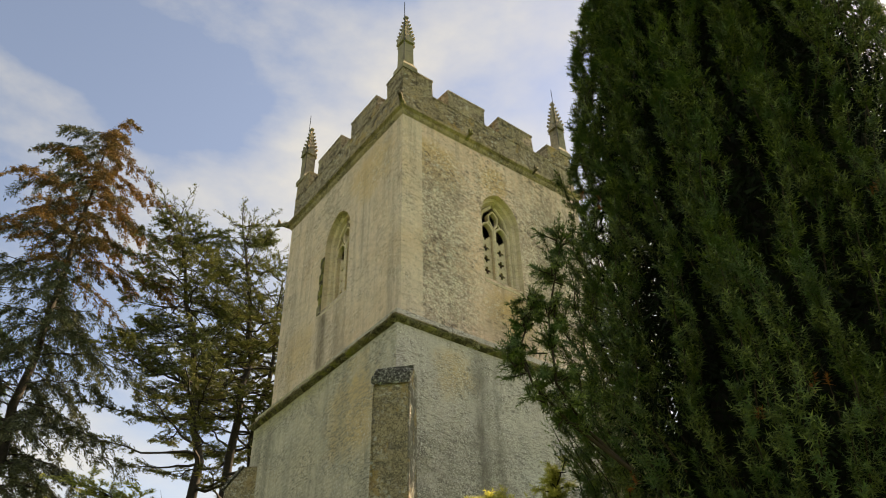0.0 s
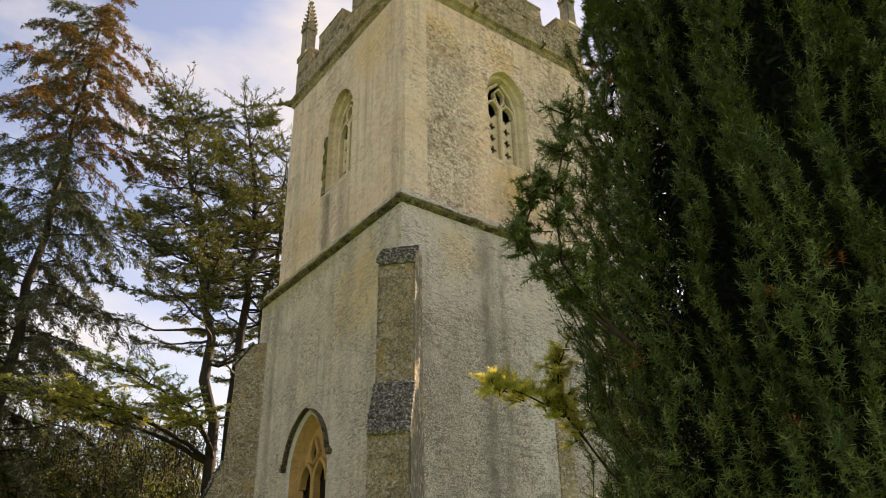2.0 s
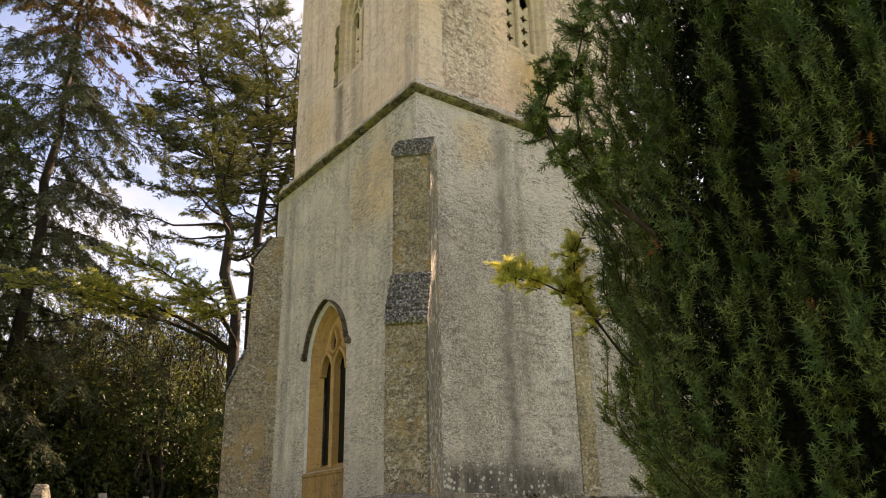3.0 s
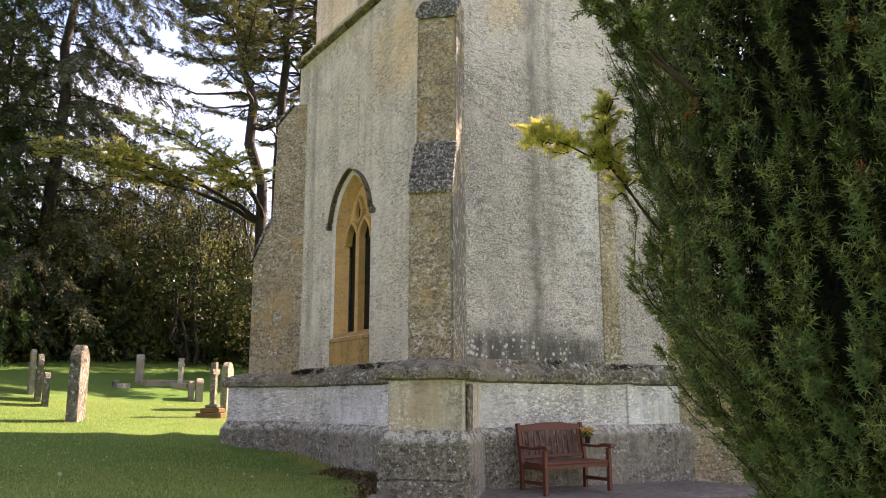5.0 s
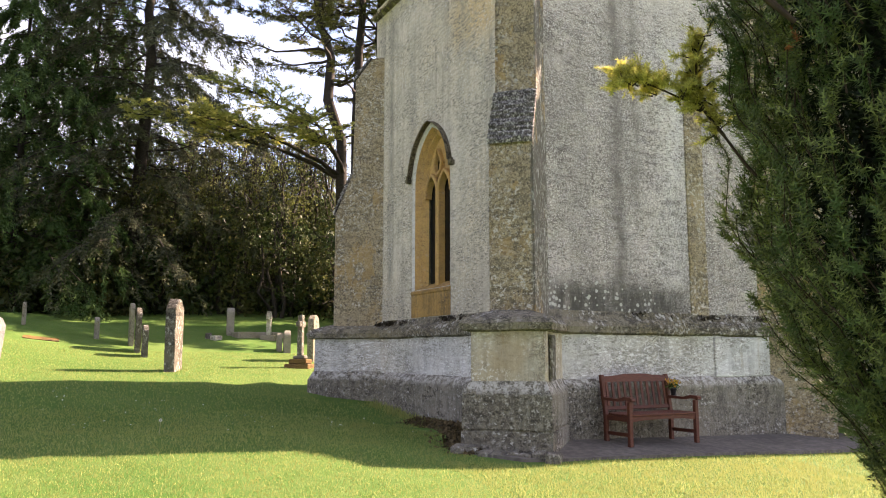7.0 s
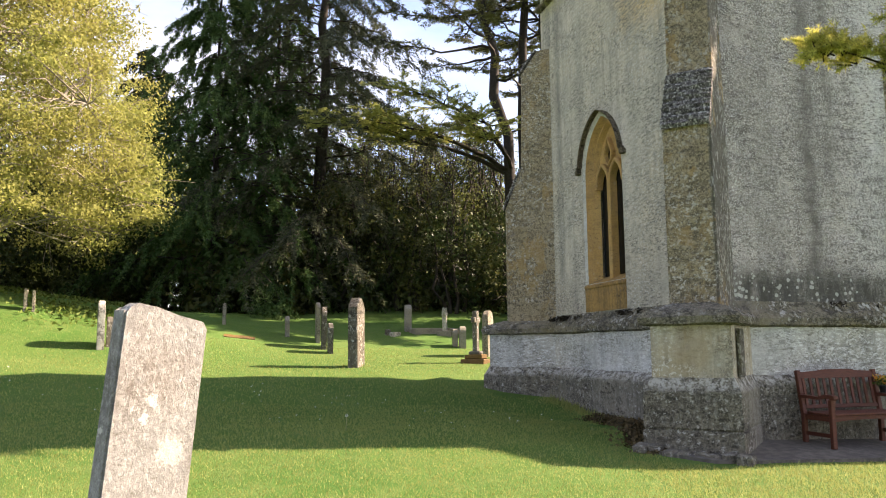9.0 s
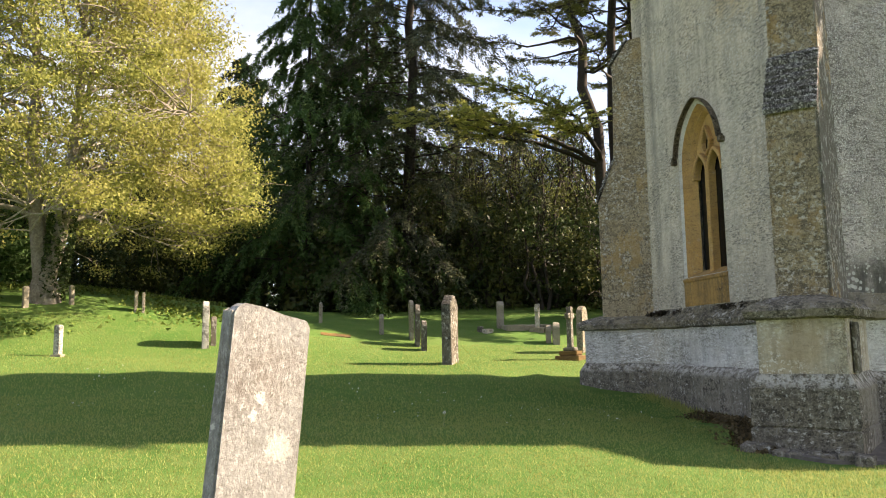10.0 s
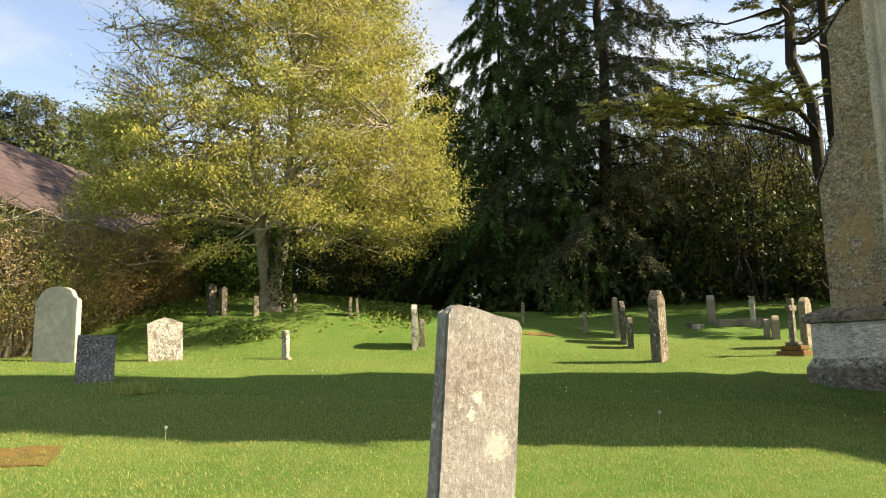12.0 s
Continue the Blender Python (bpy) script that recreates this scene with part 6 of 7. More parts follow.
def outline(style, w, h):
    """Outline of a headstone in its own plane, from the foot round over the top."""
    a = w / 2
    if style == "round":
        top = [(a * math.cos(t * math.pi / 10), h - a * 0.75 + a * 0.75 * math.sin(t * math.pi / 10)) for t in range(11)]
    elif style == "shouldered":
        s = a * 0.80
        top = [(a, h - a * 0.62), (a * 0.97, h - a * 0.52), (s, h - a * 0.50)] + [(s * math.cos(t * math.pi / 10), h - a * 0.46 + a * 0.46 * math.sin(t * math.pi / 10)) for t in range(1, 10)] + [(-s, h - a * 0.50), (-a * 0.97, h - a * 0.52), (-a, h - a * 0.62)]
    elif style == "gable":
        top = [(a, h - a * 0.75), (a * 0.25, h - a * 0.05), (0, h), (-a * 0.25, h - a * 0.05), (-a, h - a * 0.75)]
    elif style == "ogee":
        top = [(a * 1.08, h * 0.80), (a * 1.08, h * 0.86), (a * 0.8, h * 0.90), (a * 0.45, h * 0.95), (0, h), (-a * 0.45, h * 0.95), (-a * 0.8, h * 0.90), (-a * 1.08, h * 0.86), (-a * 1.08, h * 0.80)]
    elif style == "worn":
        top = [(a, h - 0.10), (a * 0.9, h - 0.055), (a * 0.82, h - 0.05), (a * 0.3, h - 0.03), (-a * 0.3, h - 0.006), (-a * 0.70, h), (-a * 0.80, h - 0.02), (-a * 0.85, h - 0.045), (-a, h - 0.055)]
    else:
        top = [(a, h), (-a, h)]
    return [(a, -0.5)] + top + [(-a, -0.5)]


def headstone(label, at, w, h, t, style, mat, turn, lean=0.0, tip=0.0, group="churchyard graves"):
    """A slab of stone with chamfered, slightly worn edges. turn: degrees of its face from +x towards +y."""
    bm = bmesh.new()
    prism(bm, outline(style, w, h), -t / 2, t / 2, lambda u, v, d: (d, u, v))
    es = [e for e in bm.edges if abs(e.verts[0].co.x - e.verts[1].co.x) < 1e-6]
    bmesh.ops.bevel(bm, geom=es, offset=min(0.014, t * 0.18), segments=2, affect="EDGES")
    for v in bm.verts:
        v.co += Vector((noise.noise(v.co * 5 + Vector((at[0], 0, 0))), noise.noise(v.co * 4 + Vector((0, at[1], 3))), noise.noise(v.co * 4))) * 0.012
    ob = part("headstone", bm, mat)
    ob.matrix_basis = Matrix.Translation((at[0], at[1], float(ground(at[0], at[1])))) @ pose(0, 0, 0, 0, 0, turn) @ pose(0, 0, 0, lean, tip, 0)
    return tagged(ob, label, "headstone", group)


for label, at, w, h, t, style, mat, turn, lean, tip in (
        ("tall pale grey rounded headstone on the lawn", (-7.23, -16.57), 1.08, 1.66, 0.16, "shouldered", M_G_SMOOTH, -6, 0, -2),
        ("small dark slate headstone speckled with lichen", (-4.26, -13.95), 0.64, 0.84, 0.12, "flat", M_G_SLATE, 24, -2, -3),
        ("small white headstone with dark stains", (-7.57, -14.21), 0.70, 0.95, 0.12, "ogee", M_G_WHITE, 30, 1, -2),
        ("thin pale headstone seen from its edge", (-10.07, -9.00), 0.62, 1.06, 0.15, "round", M_G_WHITE, 98, 0, 0),
        ("low brown headstone behind a pale one", (-10.29, -8.85), 0.4, 0.66, 0.12, "round", M_G_BROWN, 98, 0, 0),
        ("thin grey headstone under the trees", (-12.57, -11.16), 0.3, 0.52, 0.09, "flat", M_G_GREY, 101, 0, 0),
        ("thin grey headstone under the trees", (-12.60, -10.98), 0.3, 0.50, 0.07, "flat", M_G_GREY, 101, 0, 0),
        ("brown weathered headstone by the clipped evergreen", (-12.15, -15.05), 0.22, 0.85, 0.2, "gable", M_G_BROWN, 40, 0, 0),
        ("brown weathered headstone by the clipped evergreen", (-12.10, -14.69), 0.18, 0.78, 0.2, "gable", M_G_BROWN, 40, 0, 0),
        ("low grey headstone by the tree trunk", (-12.10, -13.75), 0.14, 0.55, 0.10, "round", M_G_GREY, 40, 0, 0),
        ("low grey headstone by the tree trunk", (-12.63, -12.80), 0.12, 0.5, 0.10, "round", M_G_GREY, 40, 0, 0),
        ("thin grey stake-like headstone in the shade", (-14.87, -6.35), 0.4, 0.6, 0.09, "round", M_G_GREY, 88, 0, 0),
        ("small grey headstone on the sunlit grass", (-13.76, -4.59), 0.45, 0.56, 0.13, "round", M_G_GREY, 85, 0, 0),
        ("tall thin leaning headstone in a row of three", (-13.13, -3.79), 0.6, 1.10, 0.11, "round", M_G_GREY, 88, 1, 0),
        ("tall thin brown headstone in a row of three", (-11.97, -3.75), 0.6, 1.10, 0.13, "round", M_G_BROWN, 86, 3, 0),
        ("lower brown headstone in a row of three", (-11.10, -3.68), 0.5, 0.76, 0.13, "round", M_G_BROWN, 86, 2, 0),
        ("tall brown headstone with a pointed top and white lichen", (-8.19, -3.45), 0.56, 1.52, 0.22, "gable", M_G_BROWN, 64, 1, 0),
        ("grey headstone at the head of a kerbed grave", (-15.54, -0.66), 0.55, 0.84, 0.22, "round", M_G_GREY, 80, 0, 0),
        ("low rounded grey headstone", (-12.62, 0.08), 0.40, 0.48, 0.14, "round", M_G_GREY, 78, 0, 0),
        ("low rounded pale headstone", (-12.36, 0.23), 0.45, 0.60, 0.18, "round", M_G_GREY, 78, 0, 0),
        ("tall rounded grey-green headstone near the tower", (-10.43, 0.36), 0.62, 1.18, 0.16, "round", M_G_GREY, 58, 0, 0)):
    headstone(label, at, w, h, t, style, mat, turn, lean, tip)

near = headstone("leaning weathered headstone with lichen on its sunlit face", (4.12, -6.67), 0.585, 1.57, 0.14, "worn", M_G_NEAR, 37, -6.6, -1.0)


def cross(label, at, h, arm, t, mat, turn, steps=()):
    ob = thing("grave_cross", label, "grave cross", "churchyard graves", "", (at[0], at[1], float(ground(*at))))
    ob.rotation_euler[2] = radians(turn)
    z = -0.15
    for s, dz, m in steps:
        bm = bmesh.new()
        box(bm, (-s, -s * 0.8, z), (s, s * 0.8, z + dz), None, 0.02)
        for v in bm.verts:
            v.co += noise.noise_vector(v.co * 4) * 0.015
        part("step", bm, m, ob)
        z += dz
    bm = bmesh.new()
    box(bm, (-t / 2, -t * 0.6, z - 0.01), (t / 2, t * 0.6, h), None, 0.012)
    box(bm, (-t * 0.42, -arm, h - arm * 1.5), (t * 0.42, arm, h - arm * 1.5 + t * 1.1), None, 0.012)
    part("shaft", bm, mat, ob)


cross("small white stone cross on a low block", (-14.63, 0.32), 0.86, 0.17, 0.13, M_G_WHITE, 60, ((0.22, 0.28, M_G_GREY),))
cross("brown stone cross on orange-lichened steps", (-8.86, -0.47), 1.24, 0.19, 0.12, M_G_BROWN, 50, ((0.30, 0.24, M_G_ORANGE), (0.22, 0.11, M_G_ORANGE), (0.14, 0.08, M_G_BROWN)))
cross("small narrow stone marker with a waisted top", (-8.23, -11.69), 0.64, 0.085, 0.13, M_G_WHITE, 80, ((0.12, 0.20, M_G_GREY),))


def slab(name, label, at, size, mat, turn, category):
    bm = bmesh.new()
    box(bm, (-size[0] / 2, -size[1] / 2, -0.2), (size[0] / 2, size[1] / 2, size[2]), None, 0.02)
    bmesh.ops.subdivide_edges(bm, edges=bm.edges, cuts=3, use_grid_fill=True)
    for v in bm.verts:
        v.co += noise.noise_vector(v.co * 3 + Vector(at[:2] + (0,))) * 0.02
    ob = part(name, bm, mat)
    ob.matrix_basis = Matrix.Translation((at[0], at[1], float(ground(*at[:2])))) @ pose(0, 0, 0, 0, 0, turn)
    return tagged(ob, label, category, "churchyard graves")


slab("grave_kerb", "long low grey stone kerb of a grave", (-15.10, 0.09), (0.5, 1.55, 0.14), M_G_GREY, 12, "grave")


def ledger(label, at, size, mat, turn):
    """A flat stone sunk in the turf, its worn edge broken by grass."""
    bm = bmesh.new()
    n, m = 9, 12
    c, s = math.cos(radians(turn)), math.sin(radians(turn))
    rows = []
    for lift in (-0.12, 0.014):
        grid = []
        for i in range(n + 1):
            for j in range(m + 1):
                u, v = (i / n - 0.5) * size[0], (j / m - 0.5) * size[1]
                if i in (0, n) or j in (0, m):
                    u *= 1 - 0.10 * noise.noise((u * 4, v * 4, 1.0))
                    v *= 1 - 0.08 * noise.noise((v * 4, u * 4, 5.0))
                x, y = at[0] + c * u - s * v, at[1] + s * u + c * v
                grid.append(bm.verts.new((x, y, float(ground(x, y)) + lift + 0.012 * noise.noise((x * 5, y * 5, 0)))))
        rows.append(grid)
    low, top = rows
    k = m + 1
    for i in range(n):
        for j in range(m):
            bm.faces.new((top[i * k + j], top[(i + 1) * k + j], top[(i + 1) * k + j + 1], top[i * k + j + 1]))
    rim = [j for j in range(k)] + [i * k + m for i in range(1, n + 1)] + [n * k + j for j in range(m - 1, -1, -1)] + [i * k for i in range(n - 1, 0, -1)]
    for a, b in zip(rim, rim[1:] + rim[:1]):
        bm.faces.new((top[a], top[b], low[b], low[a]))
    bmesh.ops.delete(bm, geom=[v for v in bm.verts if not v.link_faces], context="VERTS")
    bmesh.ops.recalc_face_normals(bm, faces=bm.faces)
    return tagged(part("ledger_stone", bm, mat), label, "grave", "churchyard graves")


ledger("flat ledger stone grown over with orange moss", (1.60, -11.62), (0.80, 1.15), M_G_MOSS, 20)
ledger("flat orange-lichened stone in the far grass", (-12.61, -5.92), (0.4, 0.8), M_G_ORANGE, 0)
slab("fallen_stone", "small broken white stone lying in the grass", (-14.40, -1.31), (0.2, 0.34, 0.12), M_G_WHITE, 40, "stone")
slab("fallen_stone", "dark broken stone lying in the grass", (-14.60, -1.50), (0.18, 0.16, 0.17), M_G_BROWN, 10, "stone")

# ---- bench ----
def wood_material(name, base, dark):
    n = Nodes(name, 0.6, 0, 0.25)
    g = n.noise(9, 5, 0.7, n.scaled((14, 1.2, 14)))
    col = n.mix(n.ramp(g, (0.35, 0.0), (0.65, 1.0)), base, dark)
    col = n.mix(n.math("MULTIPLY", n.random(), 0.5), col, dark)
    return n.done(col, n.bump(g, 0.3, 0.004))


M_TEAK = wood_material("red_brown_hardwood", (0.165, 0.054, 0.032), (0.062, 0.021, 0.014))
BX, BY = 0.36, 1.10
BZ = float(ground(0.6, 1.7)) + 0.04
bench = thing("garden_bench", "red-brown slatted hardwood garden bench against the tower wall", "bench", "", "", (BX, BY, BZ))


def stick(name, lo, hi, m=None, bevel=0.006):
    bm = bmesh.new()
    box(bm, lo, hi, m, bevel)
    return part(name, bm, M_TEAK, bench)


L = 1.27
rake = pose(0, 0, 0.40, 0, -9, 0)
for y in (0.0, L - 0.06):
    stick("back_leg", (-0.03, y, 0), (0.03, y + 0.06, 0.42))
    stick("back_post", (-0.03, y, 0.0), (0.025, y + 0.06, 0.56), rake)
    stick("front_leg", (0.47, y, 0), (0.53, y + 0.06, 0.60))
    stick("side_rail", (0.03, y + 0.015, 0.33), (0.47, y + 0.045, 0.40))
    stick("stretcher", (0.03, y + 0.018, 0.13), (0.47, y + 0.042, 0.18))
    bm = bmesh.new()
    prism(bm, [(-0.06, 0.605), (0.30, 0.595), (0.44, 0.62), (0.56, 0.60), (0.585, 0.615), (0.58, 0.645), (0.54, 0.66), (0.42, 0.665), (0.30, 0.63), (-0.06, 0.645)], y - 0.005, y + 0.065, lambda u, v, d: (u, d, v))
    part("armrest", bm, M_TEAK, bench)
bm = bmesh.new()
n_ = 14
crest = [(0.06 + (L - 0.12) * i / n_, 0.535 + 0.022 * math.sin(math.pi * i / n_) + (0.012 if 3 < i < 11 else 0)) for i in range(n_ + 1)]
prism(bm, [(0.06, 0.455), (L - 0.06, 0.455)] + crest[::-1], -0.015, 0.015, lambda u, v, d: rake @ Vector((d, u, v)))
part("top_rail", bm, M_TEAK, bench)
stick("lower_rail", (-0.014, 0.06, 0.06), (0.014, L - 0.06, 0.11), rake)
for i in range(11):
    y = 0.10 + i * (L - 0.20) / 10
    stick("back_slat", (-0.009, y - 0.021, 0.10), (0.009, y + 0.021, 0.465), rake, 0.003)
for i in range(5):
    stick("seat_slat", (0.02 + i * 0.105, 0.0 if 0 < i < 4 else 0.06, 0.405 - 0.006 * (i == 0)), (0.11 + i * 0.105, L if 0 < i < 4 else L - 0.06, 0.43))
bm = bmesh.new()
prism(bm, [(0.06, 0.40), (0.06, 0.33), (0.3, 0.35), (L / 2, 0.355), (L - 0.3, 0.35), (L - 0.06, 0.33), (L - 0.06, 0.40)], 0.485, 0.51, lambda u, v, d: (d, u, v))
part("apron", bm, M_TEAK, bench)
stick("back_apron", (0.0, 0.06, 0.34), (0.025, L - 0.06, 0.40))

# potted flowers on the arm of the bench
pot = thing("flower_pot", "small dark pot of yellow and orange flowers on the bench arm", "flower pot", "", "", (BX + 0.07, BY + L - 0.03, BZ + 0.648))
bm = bmesh.new()
rings = [[(r * math.cos(a * math.pi / 6), r * math.sin(a * math.pi / 6), z) for a in range(12)] for r, z in ((0.034, 0), (0.045, 0.08), (0.052, 0.085), (0.052, 0.10), (0.044, 0.10), (0.042, 0.085))]
loft(bm, rings)
part("pot", bm, simple("dark_glazed_pot", (0.03, 0.03, 0.035), 0.4, 30, 0.3), pot, "", True)
p = RNG.normal(size=(160, 3)) * np.array([0.038, 0.045, 0.03]) + np.array([0, 0, 0.15])
crown("leaves", [leaves(p, 0.05, 0.018, 0, np.array([0, 0, 0.7]))], leafy("pot_leaves", (0.10, 0.15, 0.03), (0.04, 0.07, 0.02)), pot)
p = RNG.normal(size=(90, 3)) * np.array([0.04, 0.05, 0.03]) + np.array([0, 0, 0.185])
tagged(crown("petals", [leaves(p, 0.034, 0.026)], leafy("yellow_petals", (0.62, 0.42, 0.04), (0.50, 0.16, 0.04)), pot, "yellow and orange petals"), kind="stuff")

# a thin slab standing against the buttress
mb = diagonal((0, 0), (1, -1))
bm = bmesh.new()
box(bm, (0.488, 0.56, 0.885), (0.538, 0.82, 1.47), mb, 0.012)
tagged(part("upright_slab", bm, M_G_BROWN), "thin brown stone slab standing on the plinth beside the buttress", "stone")

# pilaster strip on the south wall
bm = bmesh.new()
box(bm, (-0.1, 3.19, 1.80), (0.022, 3.58, 5.9), None, 0.012)
part("pilaster", bm, M_BUTTRESS, tower, "shallow brown pilaster strip")
bm = bmesh.new()
box(bm, (-0.1, 3.55, 0.86), (0.135, 4.75, 1.49), None, 0.012)
part("plinth_panel", bm, M_PLINTH_UP, tower, "slightly raised limewashed panel of the plinth")

# ---- house beyond the hedge ----
hb = spot(120.3, 44.7) + np.array([1.2, 0.0, 0.0])
house = thing("house", "house with a purple-brown tiled roof behind the hedge", "house", "", "", hb)
house.rotation_euler[2] = radians(178)
M_TILE = simple("plum_roof_tiles", (0.09, 0.064, 0.066), 0.85, 6, 0.45, bump=0.6)
bm = bmesh.new()
box(bm, (-16, -4, -1), (8.2, 4, 3.3))
part("wall", bm, simple("house_wall", (0.42, 0.36, 0.27), 0.95, 5, 0.3), house)
for s in (-1, 1):
    for r in range(15):
        bm = bmesh.new()
        a, b = r / 15, min(1.0, (r + 1.15) / 15)
        q = [(s * (5.3 * (1 - k)), 2.6 + 4.3 * k, 8.9 - 3.7 * k) for k in (a, b)]
        loft(bm, [[(x, q[0][0], q[0][1]), (x2, q[1][0], q[1][1]), (x2, q[1][0], q[1][1] + 0.03), (x, q[0][0], q[0][1] + 0.06)] for x, x2 in ((-16.3, -16.3), (q[0][2], q[1][2]))])
        part("tile_course", bm, M_TILE, house)

# ---- litter and small growth ----
n_ = 2600
lx, ly = RNG.uniform(-2.6, 0.75, n_), RNG.normal(0, 0.16, n_)
ly = -0.35 - 0.62 * np.clip((lx + 1.1) / 1.1, 0, 1.2) - abs(ly)
lp = np.stack([lx, ly, ground(lx, ly) + RNG.uniform(0.0, 0.11, n_) * np.clip(1 + (ly + 0.3) * 0.7, 0.1, 1)], 1)
litter = crown("dead_leaves", [leaves(lp, 0.07, 0.045, 0.4)], leafy("dead_leaves", (0.15, 0.11, 0.055), (0.045, 0.036, 0.020), 0.9, 0.1), None)
tagged(litter, "drift of brown dead leaves at the foot of the buttress", "leaves", "", "stuff")

# ground ivy on the bank under the trees
n_ = 26000
ya, rr = RNG.uniform(97, 122, n_), RNG.uniform(20.5, 31, n_)
gx_, gy_ = EYE[0] - rr * np.sin(np.radians(ya)), EYE[1] + rr * np.cos(np.radians(ya))
keep = np.sin(gx_ * 1.1) * np.sin(gy_ * 0.9 + 1) + RNG.normal(size=n_) * 0.4 + (rr - 23.5) * 0.16 > 0.55
gp = np.stack([gx_, gy_, ground(gx_, gy_) + RNG.uniform(0.02, 0.15, n_)], 1)[keep]
tagged(crown("ground_ivy", [leaves(gp, 0.11, 0.08, 0.35)], leafy("ground_ivy_leaves", (0.17, 0.22, 0.045), (0.06, 0.10, 0.02), 0.6, 0.2)), "low green weeds and ivy on the bank", "undergrowth", "", "stuff")

# lawn: blades of grass
def blades(n, x0, x1, y0, y1, h):
    x, y = RNG.uniform(x0, x1, n), RNG.uniform(y0, y1, n)
    ok = ~((x > -6.6) & (x < 1.5) & (y > np.where(x < -1.7, np.where(x < -4.9, -1.25, -0.30), -0.95)))
    ok &= ~((x > -0.2) & (x < 1.35) & (y > -1.25))
    x, y = x[ok], y[ok]
    n = len(x)
    z = ground(x, y) - 0.004
    a = RNG.uniform(0, 2 * math.pi, n)
    k = h * RNG.uniform(0.4, 1.2, n)
    lean = RNG.normal(size=(n, 2)) * 0.45 * k[:, None]
    wd = 0.0035 * RNG.uniform(0.7, 1.5, n)
    b = np.stack([x, y, z], 1)
    s = np.stack([np.cos(a) * wd, np.sin(a) * wd, np.zeros(n)], 1)
    v = np.stack([b - s, b + s, b + np.stack([lean[:, 0], lean[:, 1], k], 1)], 1).reshape(-1, 3)
    return v, np.arange(3 * n).reshape(-1, 3)


M_BLADE = leafy("grass_blades", (0.42, 0.425, 0.15), (0.140, 0.205, 0.046), 0.6, 0.42, (0.29, 0.305, 0.095), 1.5)
sv, sf, k = [], [], 0
for n_, box_, h in ((210000, (-3.0, 5.0, -14.5, 3.0), 0.034), (90000, (-12.0, -3.0, -18.5, 1.0), 0.045), (26000, (1.2, 4.5, -2.0, 6.0), 0.05)):
    v, f = blades(n_, *box_, h)
    sv.append(v), sf.append(f + k)
    k += len(v)
tagged(fast_mesh("grass", np.concatenate(sv), np.concatenate(sf), M_BLADE), "short mown grass with a ragged edge at the paving", "grass", "", "stuff")

# daisies
n_ = 140
x, y = RNG.uniform(-6, 1.0, n_), RNG.uniform(-12, -1.6, n_)
cl = RNG.integers(0, 14, n_)
cx, cy = RNG.uniform(-5, 0.5, 14), RNG.uniform(-10, -1.8, 14)
x, y = cx[cl] + RNG.normal(size=n_) * 0.35, cy[cl] + RNG.normal(size=n_) * 0.35
dp = np.stack([x, y, ground(x, y) + 0.05], 1)
tagged(crown("daisies", [leaves(dp, 0.028, 0.026, 0.8)], leafy("daisy_petals", (0.75, 0.75, 0.70), (0.6, 0.6, 0.55))), "scattered white daisies in the lawn", "flowers", "", "stuff")

# ---- flower stalks and a tuft of coarse grass in the lawn ----
M_STALK = leafy("pale_stalk", (0.42, 0.40, 0.22), (0.30, 0.30, 0.14), 0.7, 0.2)
M_CLOCK = leafy("seed_head", (0.70, 0.69, 0.62), (0.55, 0.54, 0.48), 0.8, 0.4)
for at, h in (((-0.25, -4.79), 0.15), ((0.69, -10.26), 0.14)):
    flower = thing("dandelion", "pale dandelion seed head on a thin stalk in the grass", "flower", "lawn flowers", "", (at[0], at[1], float(ground(*at))))
    w = Wood(5)
    w.limb(curve((0, 0, -0.02), (0.012, 0.008, h), 0, 5, 0.05), 0.005, 0.004)
    w.mesh("stalk", M_STALK, flower)
    d = RNG.normal(size=(70, 3))
    d /= np.linalg.norm(d, axis=1)[:, None]
    crown("seed_head", [leaves(d * 0.016 + np.array([0.012, 0.008, h + 0.012]), 0.014, 0.008)], M_CLOCK, flower)


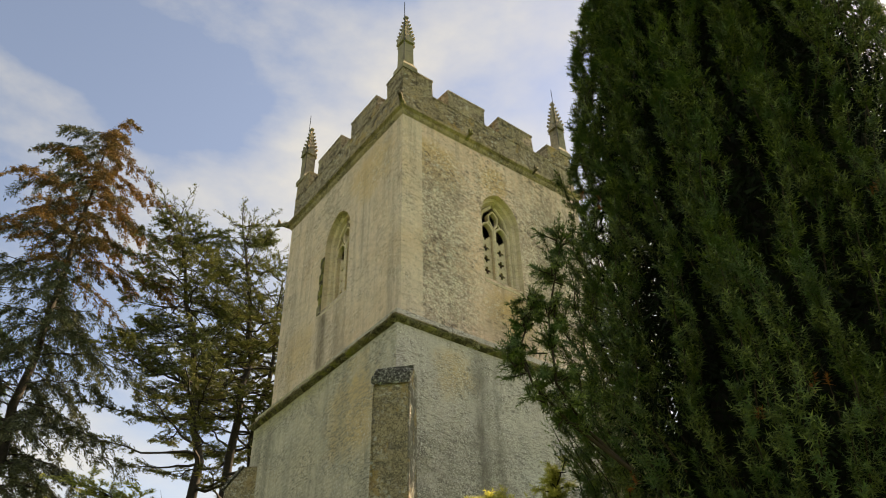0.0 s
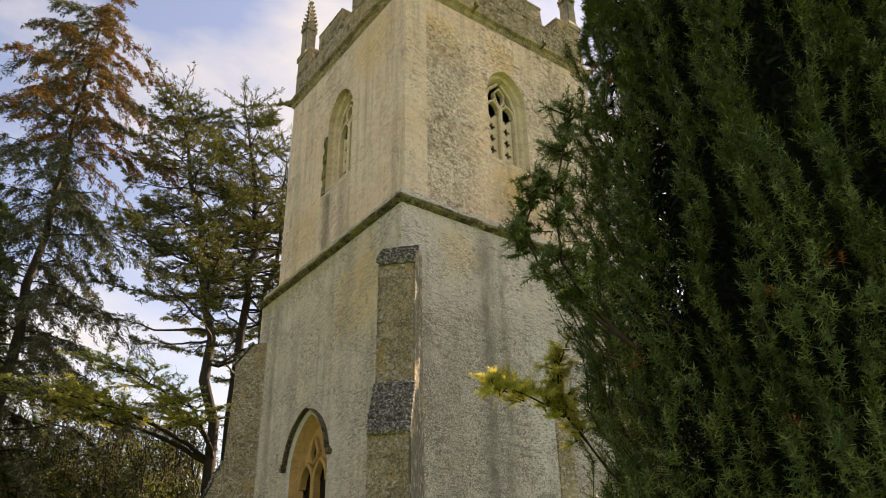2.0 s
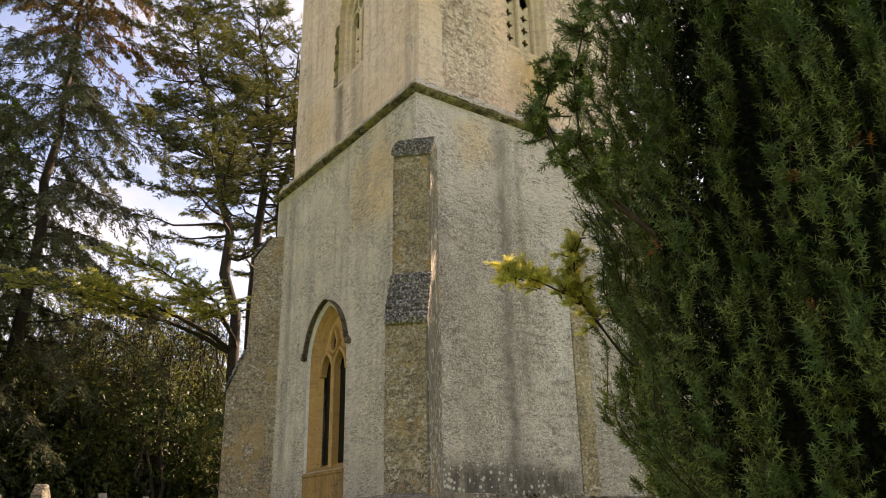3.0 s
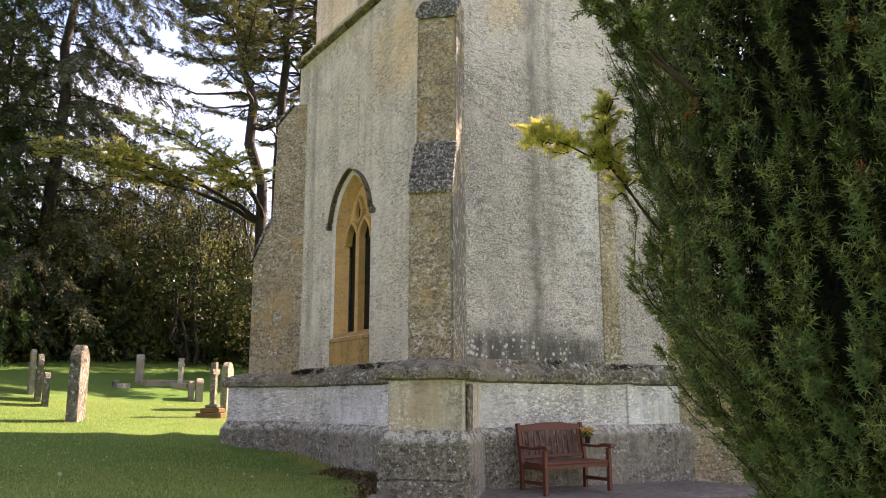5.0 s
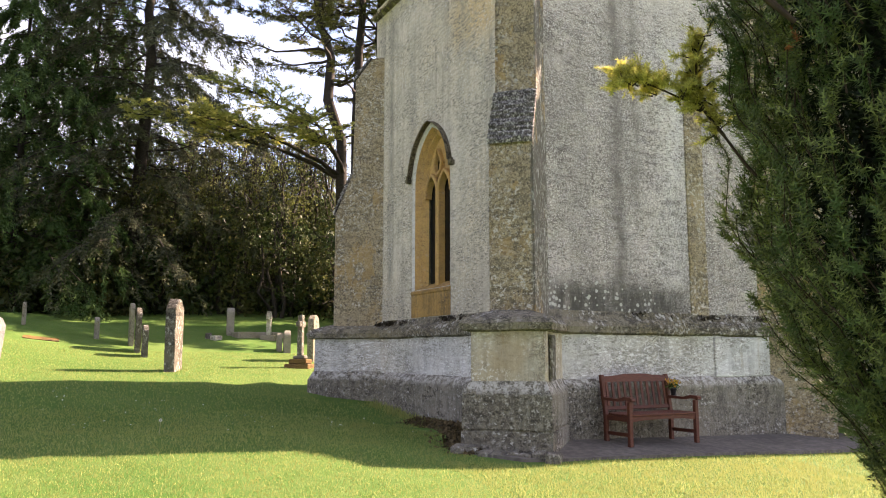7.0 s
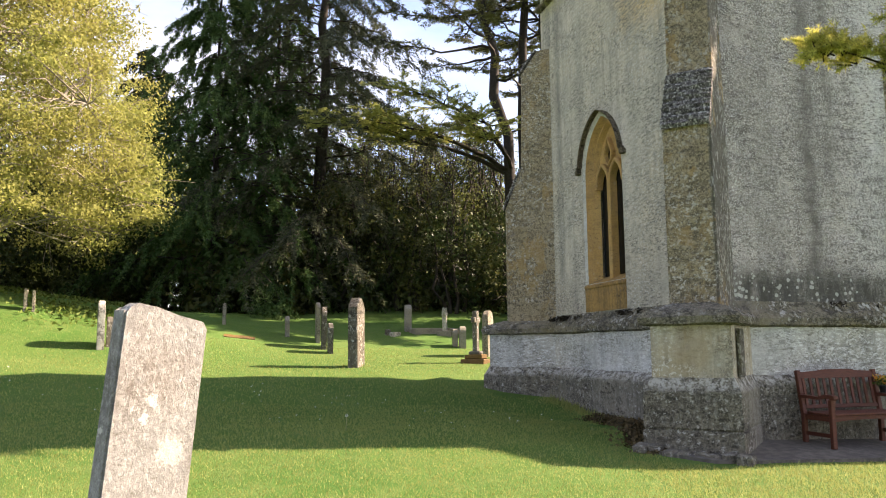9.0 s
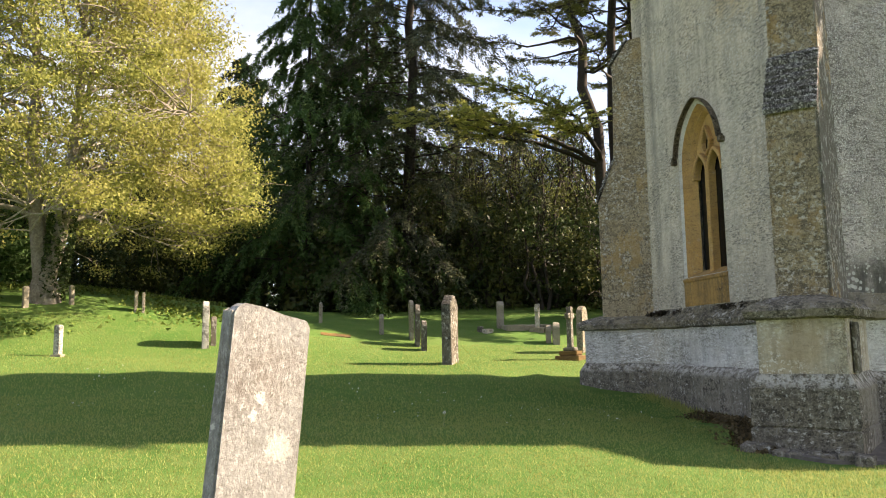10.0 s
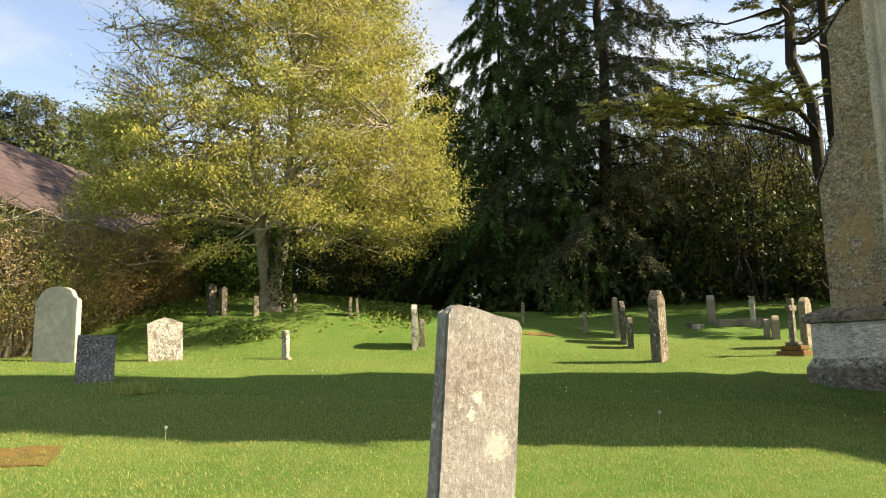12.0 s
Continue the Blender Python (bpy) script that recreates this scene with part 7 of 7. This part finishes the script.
def tuft(at, n, r, h):
    p = np.array([at[0], at[1], float(ground(*at))])
    b = p + np.stack([RNG.normal(size=n) * r, RNG.normal(size=n) * r, np.zeros(n)], 1)
    k = h * RNG.uniform(0.4, 1.1, n)
    a = RNG.uniform(0, 2 * math.pi, n)
    s = np.stack([np.cos(a), np.sin(a), np.zeros(n)], 1) * 0.008
    tip = b + np.stack([RNG.normal(size=n) * 0.4 * k, RNG.normal(size=n) * 0.4 * k, k], 1)
    return np.stack([b - s, b + s, tip], 1).reshape(-1, 3), np.arange(3 * n).reshape(-1, 3)


for at, n_, r, h in (((-3.3, -12.75), 300, 0.25, 0.22), ((-3.1, -12.6), 90, 0.10, 0.26)):
    tagged(crown("grass_tuft", [tuft(at, n_, r, h)], M_BLADE), "darker tuft of longer grass in the lawn", "grass tuft", "", "stuff")
# longer grass along the foot of the plinth and round the near stones
sv = [tuft((x, -0.36 - 0.04 * math.sin(x * 7)), 34, 0.10, 0.13) for x in np.arange(-4.6, -1.6, 0.12)]
sv += [tuft((4.12 + dx, -6.67 + dy), 30, 0.06, 0.10) for dx, dy in ((0.15, 0.1), (0.05, 0.25), (-0.1, 0.2), (0.2, -0.1), (-0.15, -0.1))]
sv += [tuft((x, y), 16, 0.09, 0.11) for x, y in ((-7.2, -16.4), (-7.0, -16.8), (-4.2, -13.8), (-4.1, -14.1), (-7.5, -14.1), (-8.2, -3.3), (-8.1, -3.6), (-10.0, -9.0), (-11.9, -3.7))]
tagged(crown("long_grass", sv, M_BLADE), "longer grass along the foot of the wall and stones", "grass", "", "stuff")

# dry moss and weeds along the top of the plinth moulding
def moss(n, x0, x1, y0, y1, z):
    x, y = RNG.uniform(x0, x1, n), RNG.uniform(y0, y1, n)
    keep = np.sin(x * 5 + y * 4) + np.sin(x * 11 - y * 9) + RNG.normal(size=n) * 0.5 > 0.3
    x, y = x[keep], y[keep]
    return np.stack([x, y, z + RNG.uniform(0.0, 0.07, len(x))], 1)


mp = np.concatenate([moss(900, -5.4, -3.8, -0.13, -0.01, 1.76), moss(260, -2.4, -1.2, -0.12, -0.01, 1.77), moss(500, 0.01, 0.13, 3.3, 5.4, 1.76), moss(160, 0.02, 0.10, 1.9, 3.1, 1.78)])
tagged(crown("dark_moss", [leaves(mp, 0.06, 0.03, 0.2)], leafy("dry_dark_moss", (0.07, 0.055, 0.04), (0.015, 0.013, 0.011), 0.95, 0.05)), "dry dark moss and dead weeds on the plinth moulding", "moss", "", "stuff")
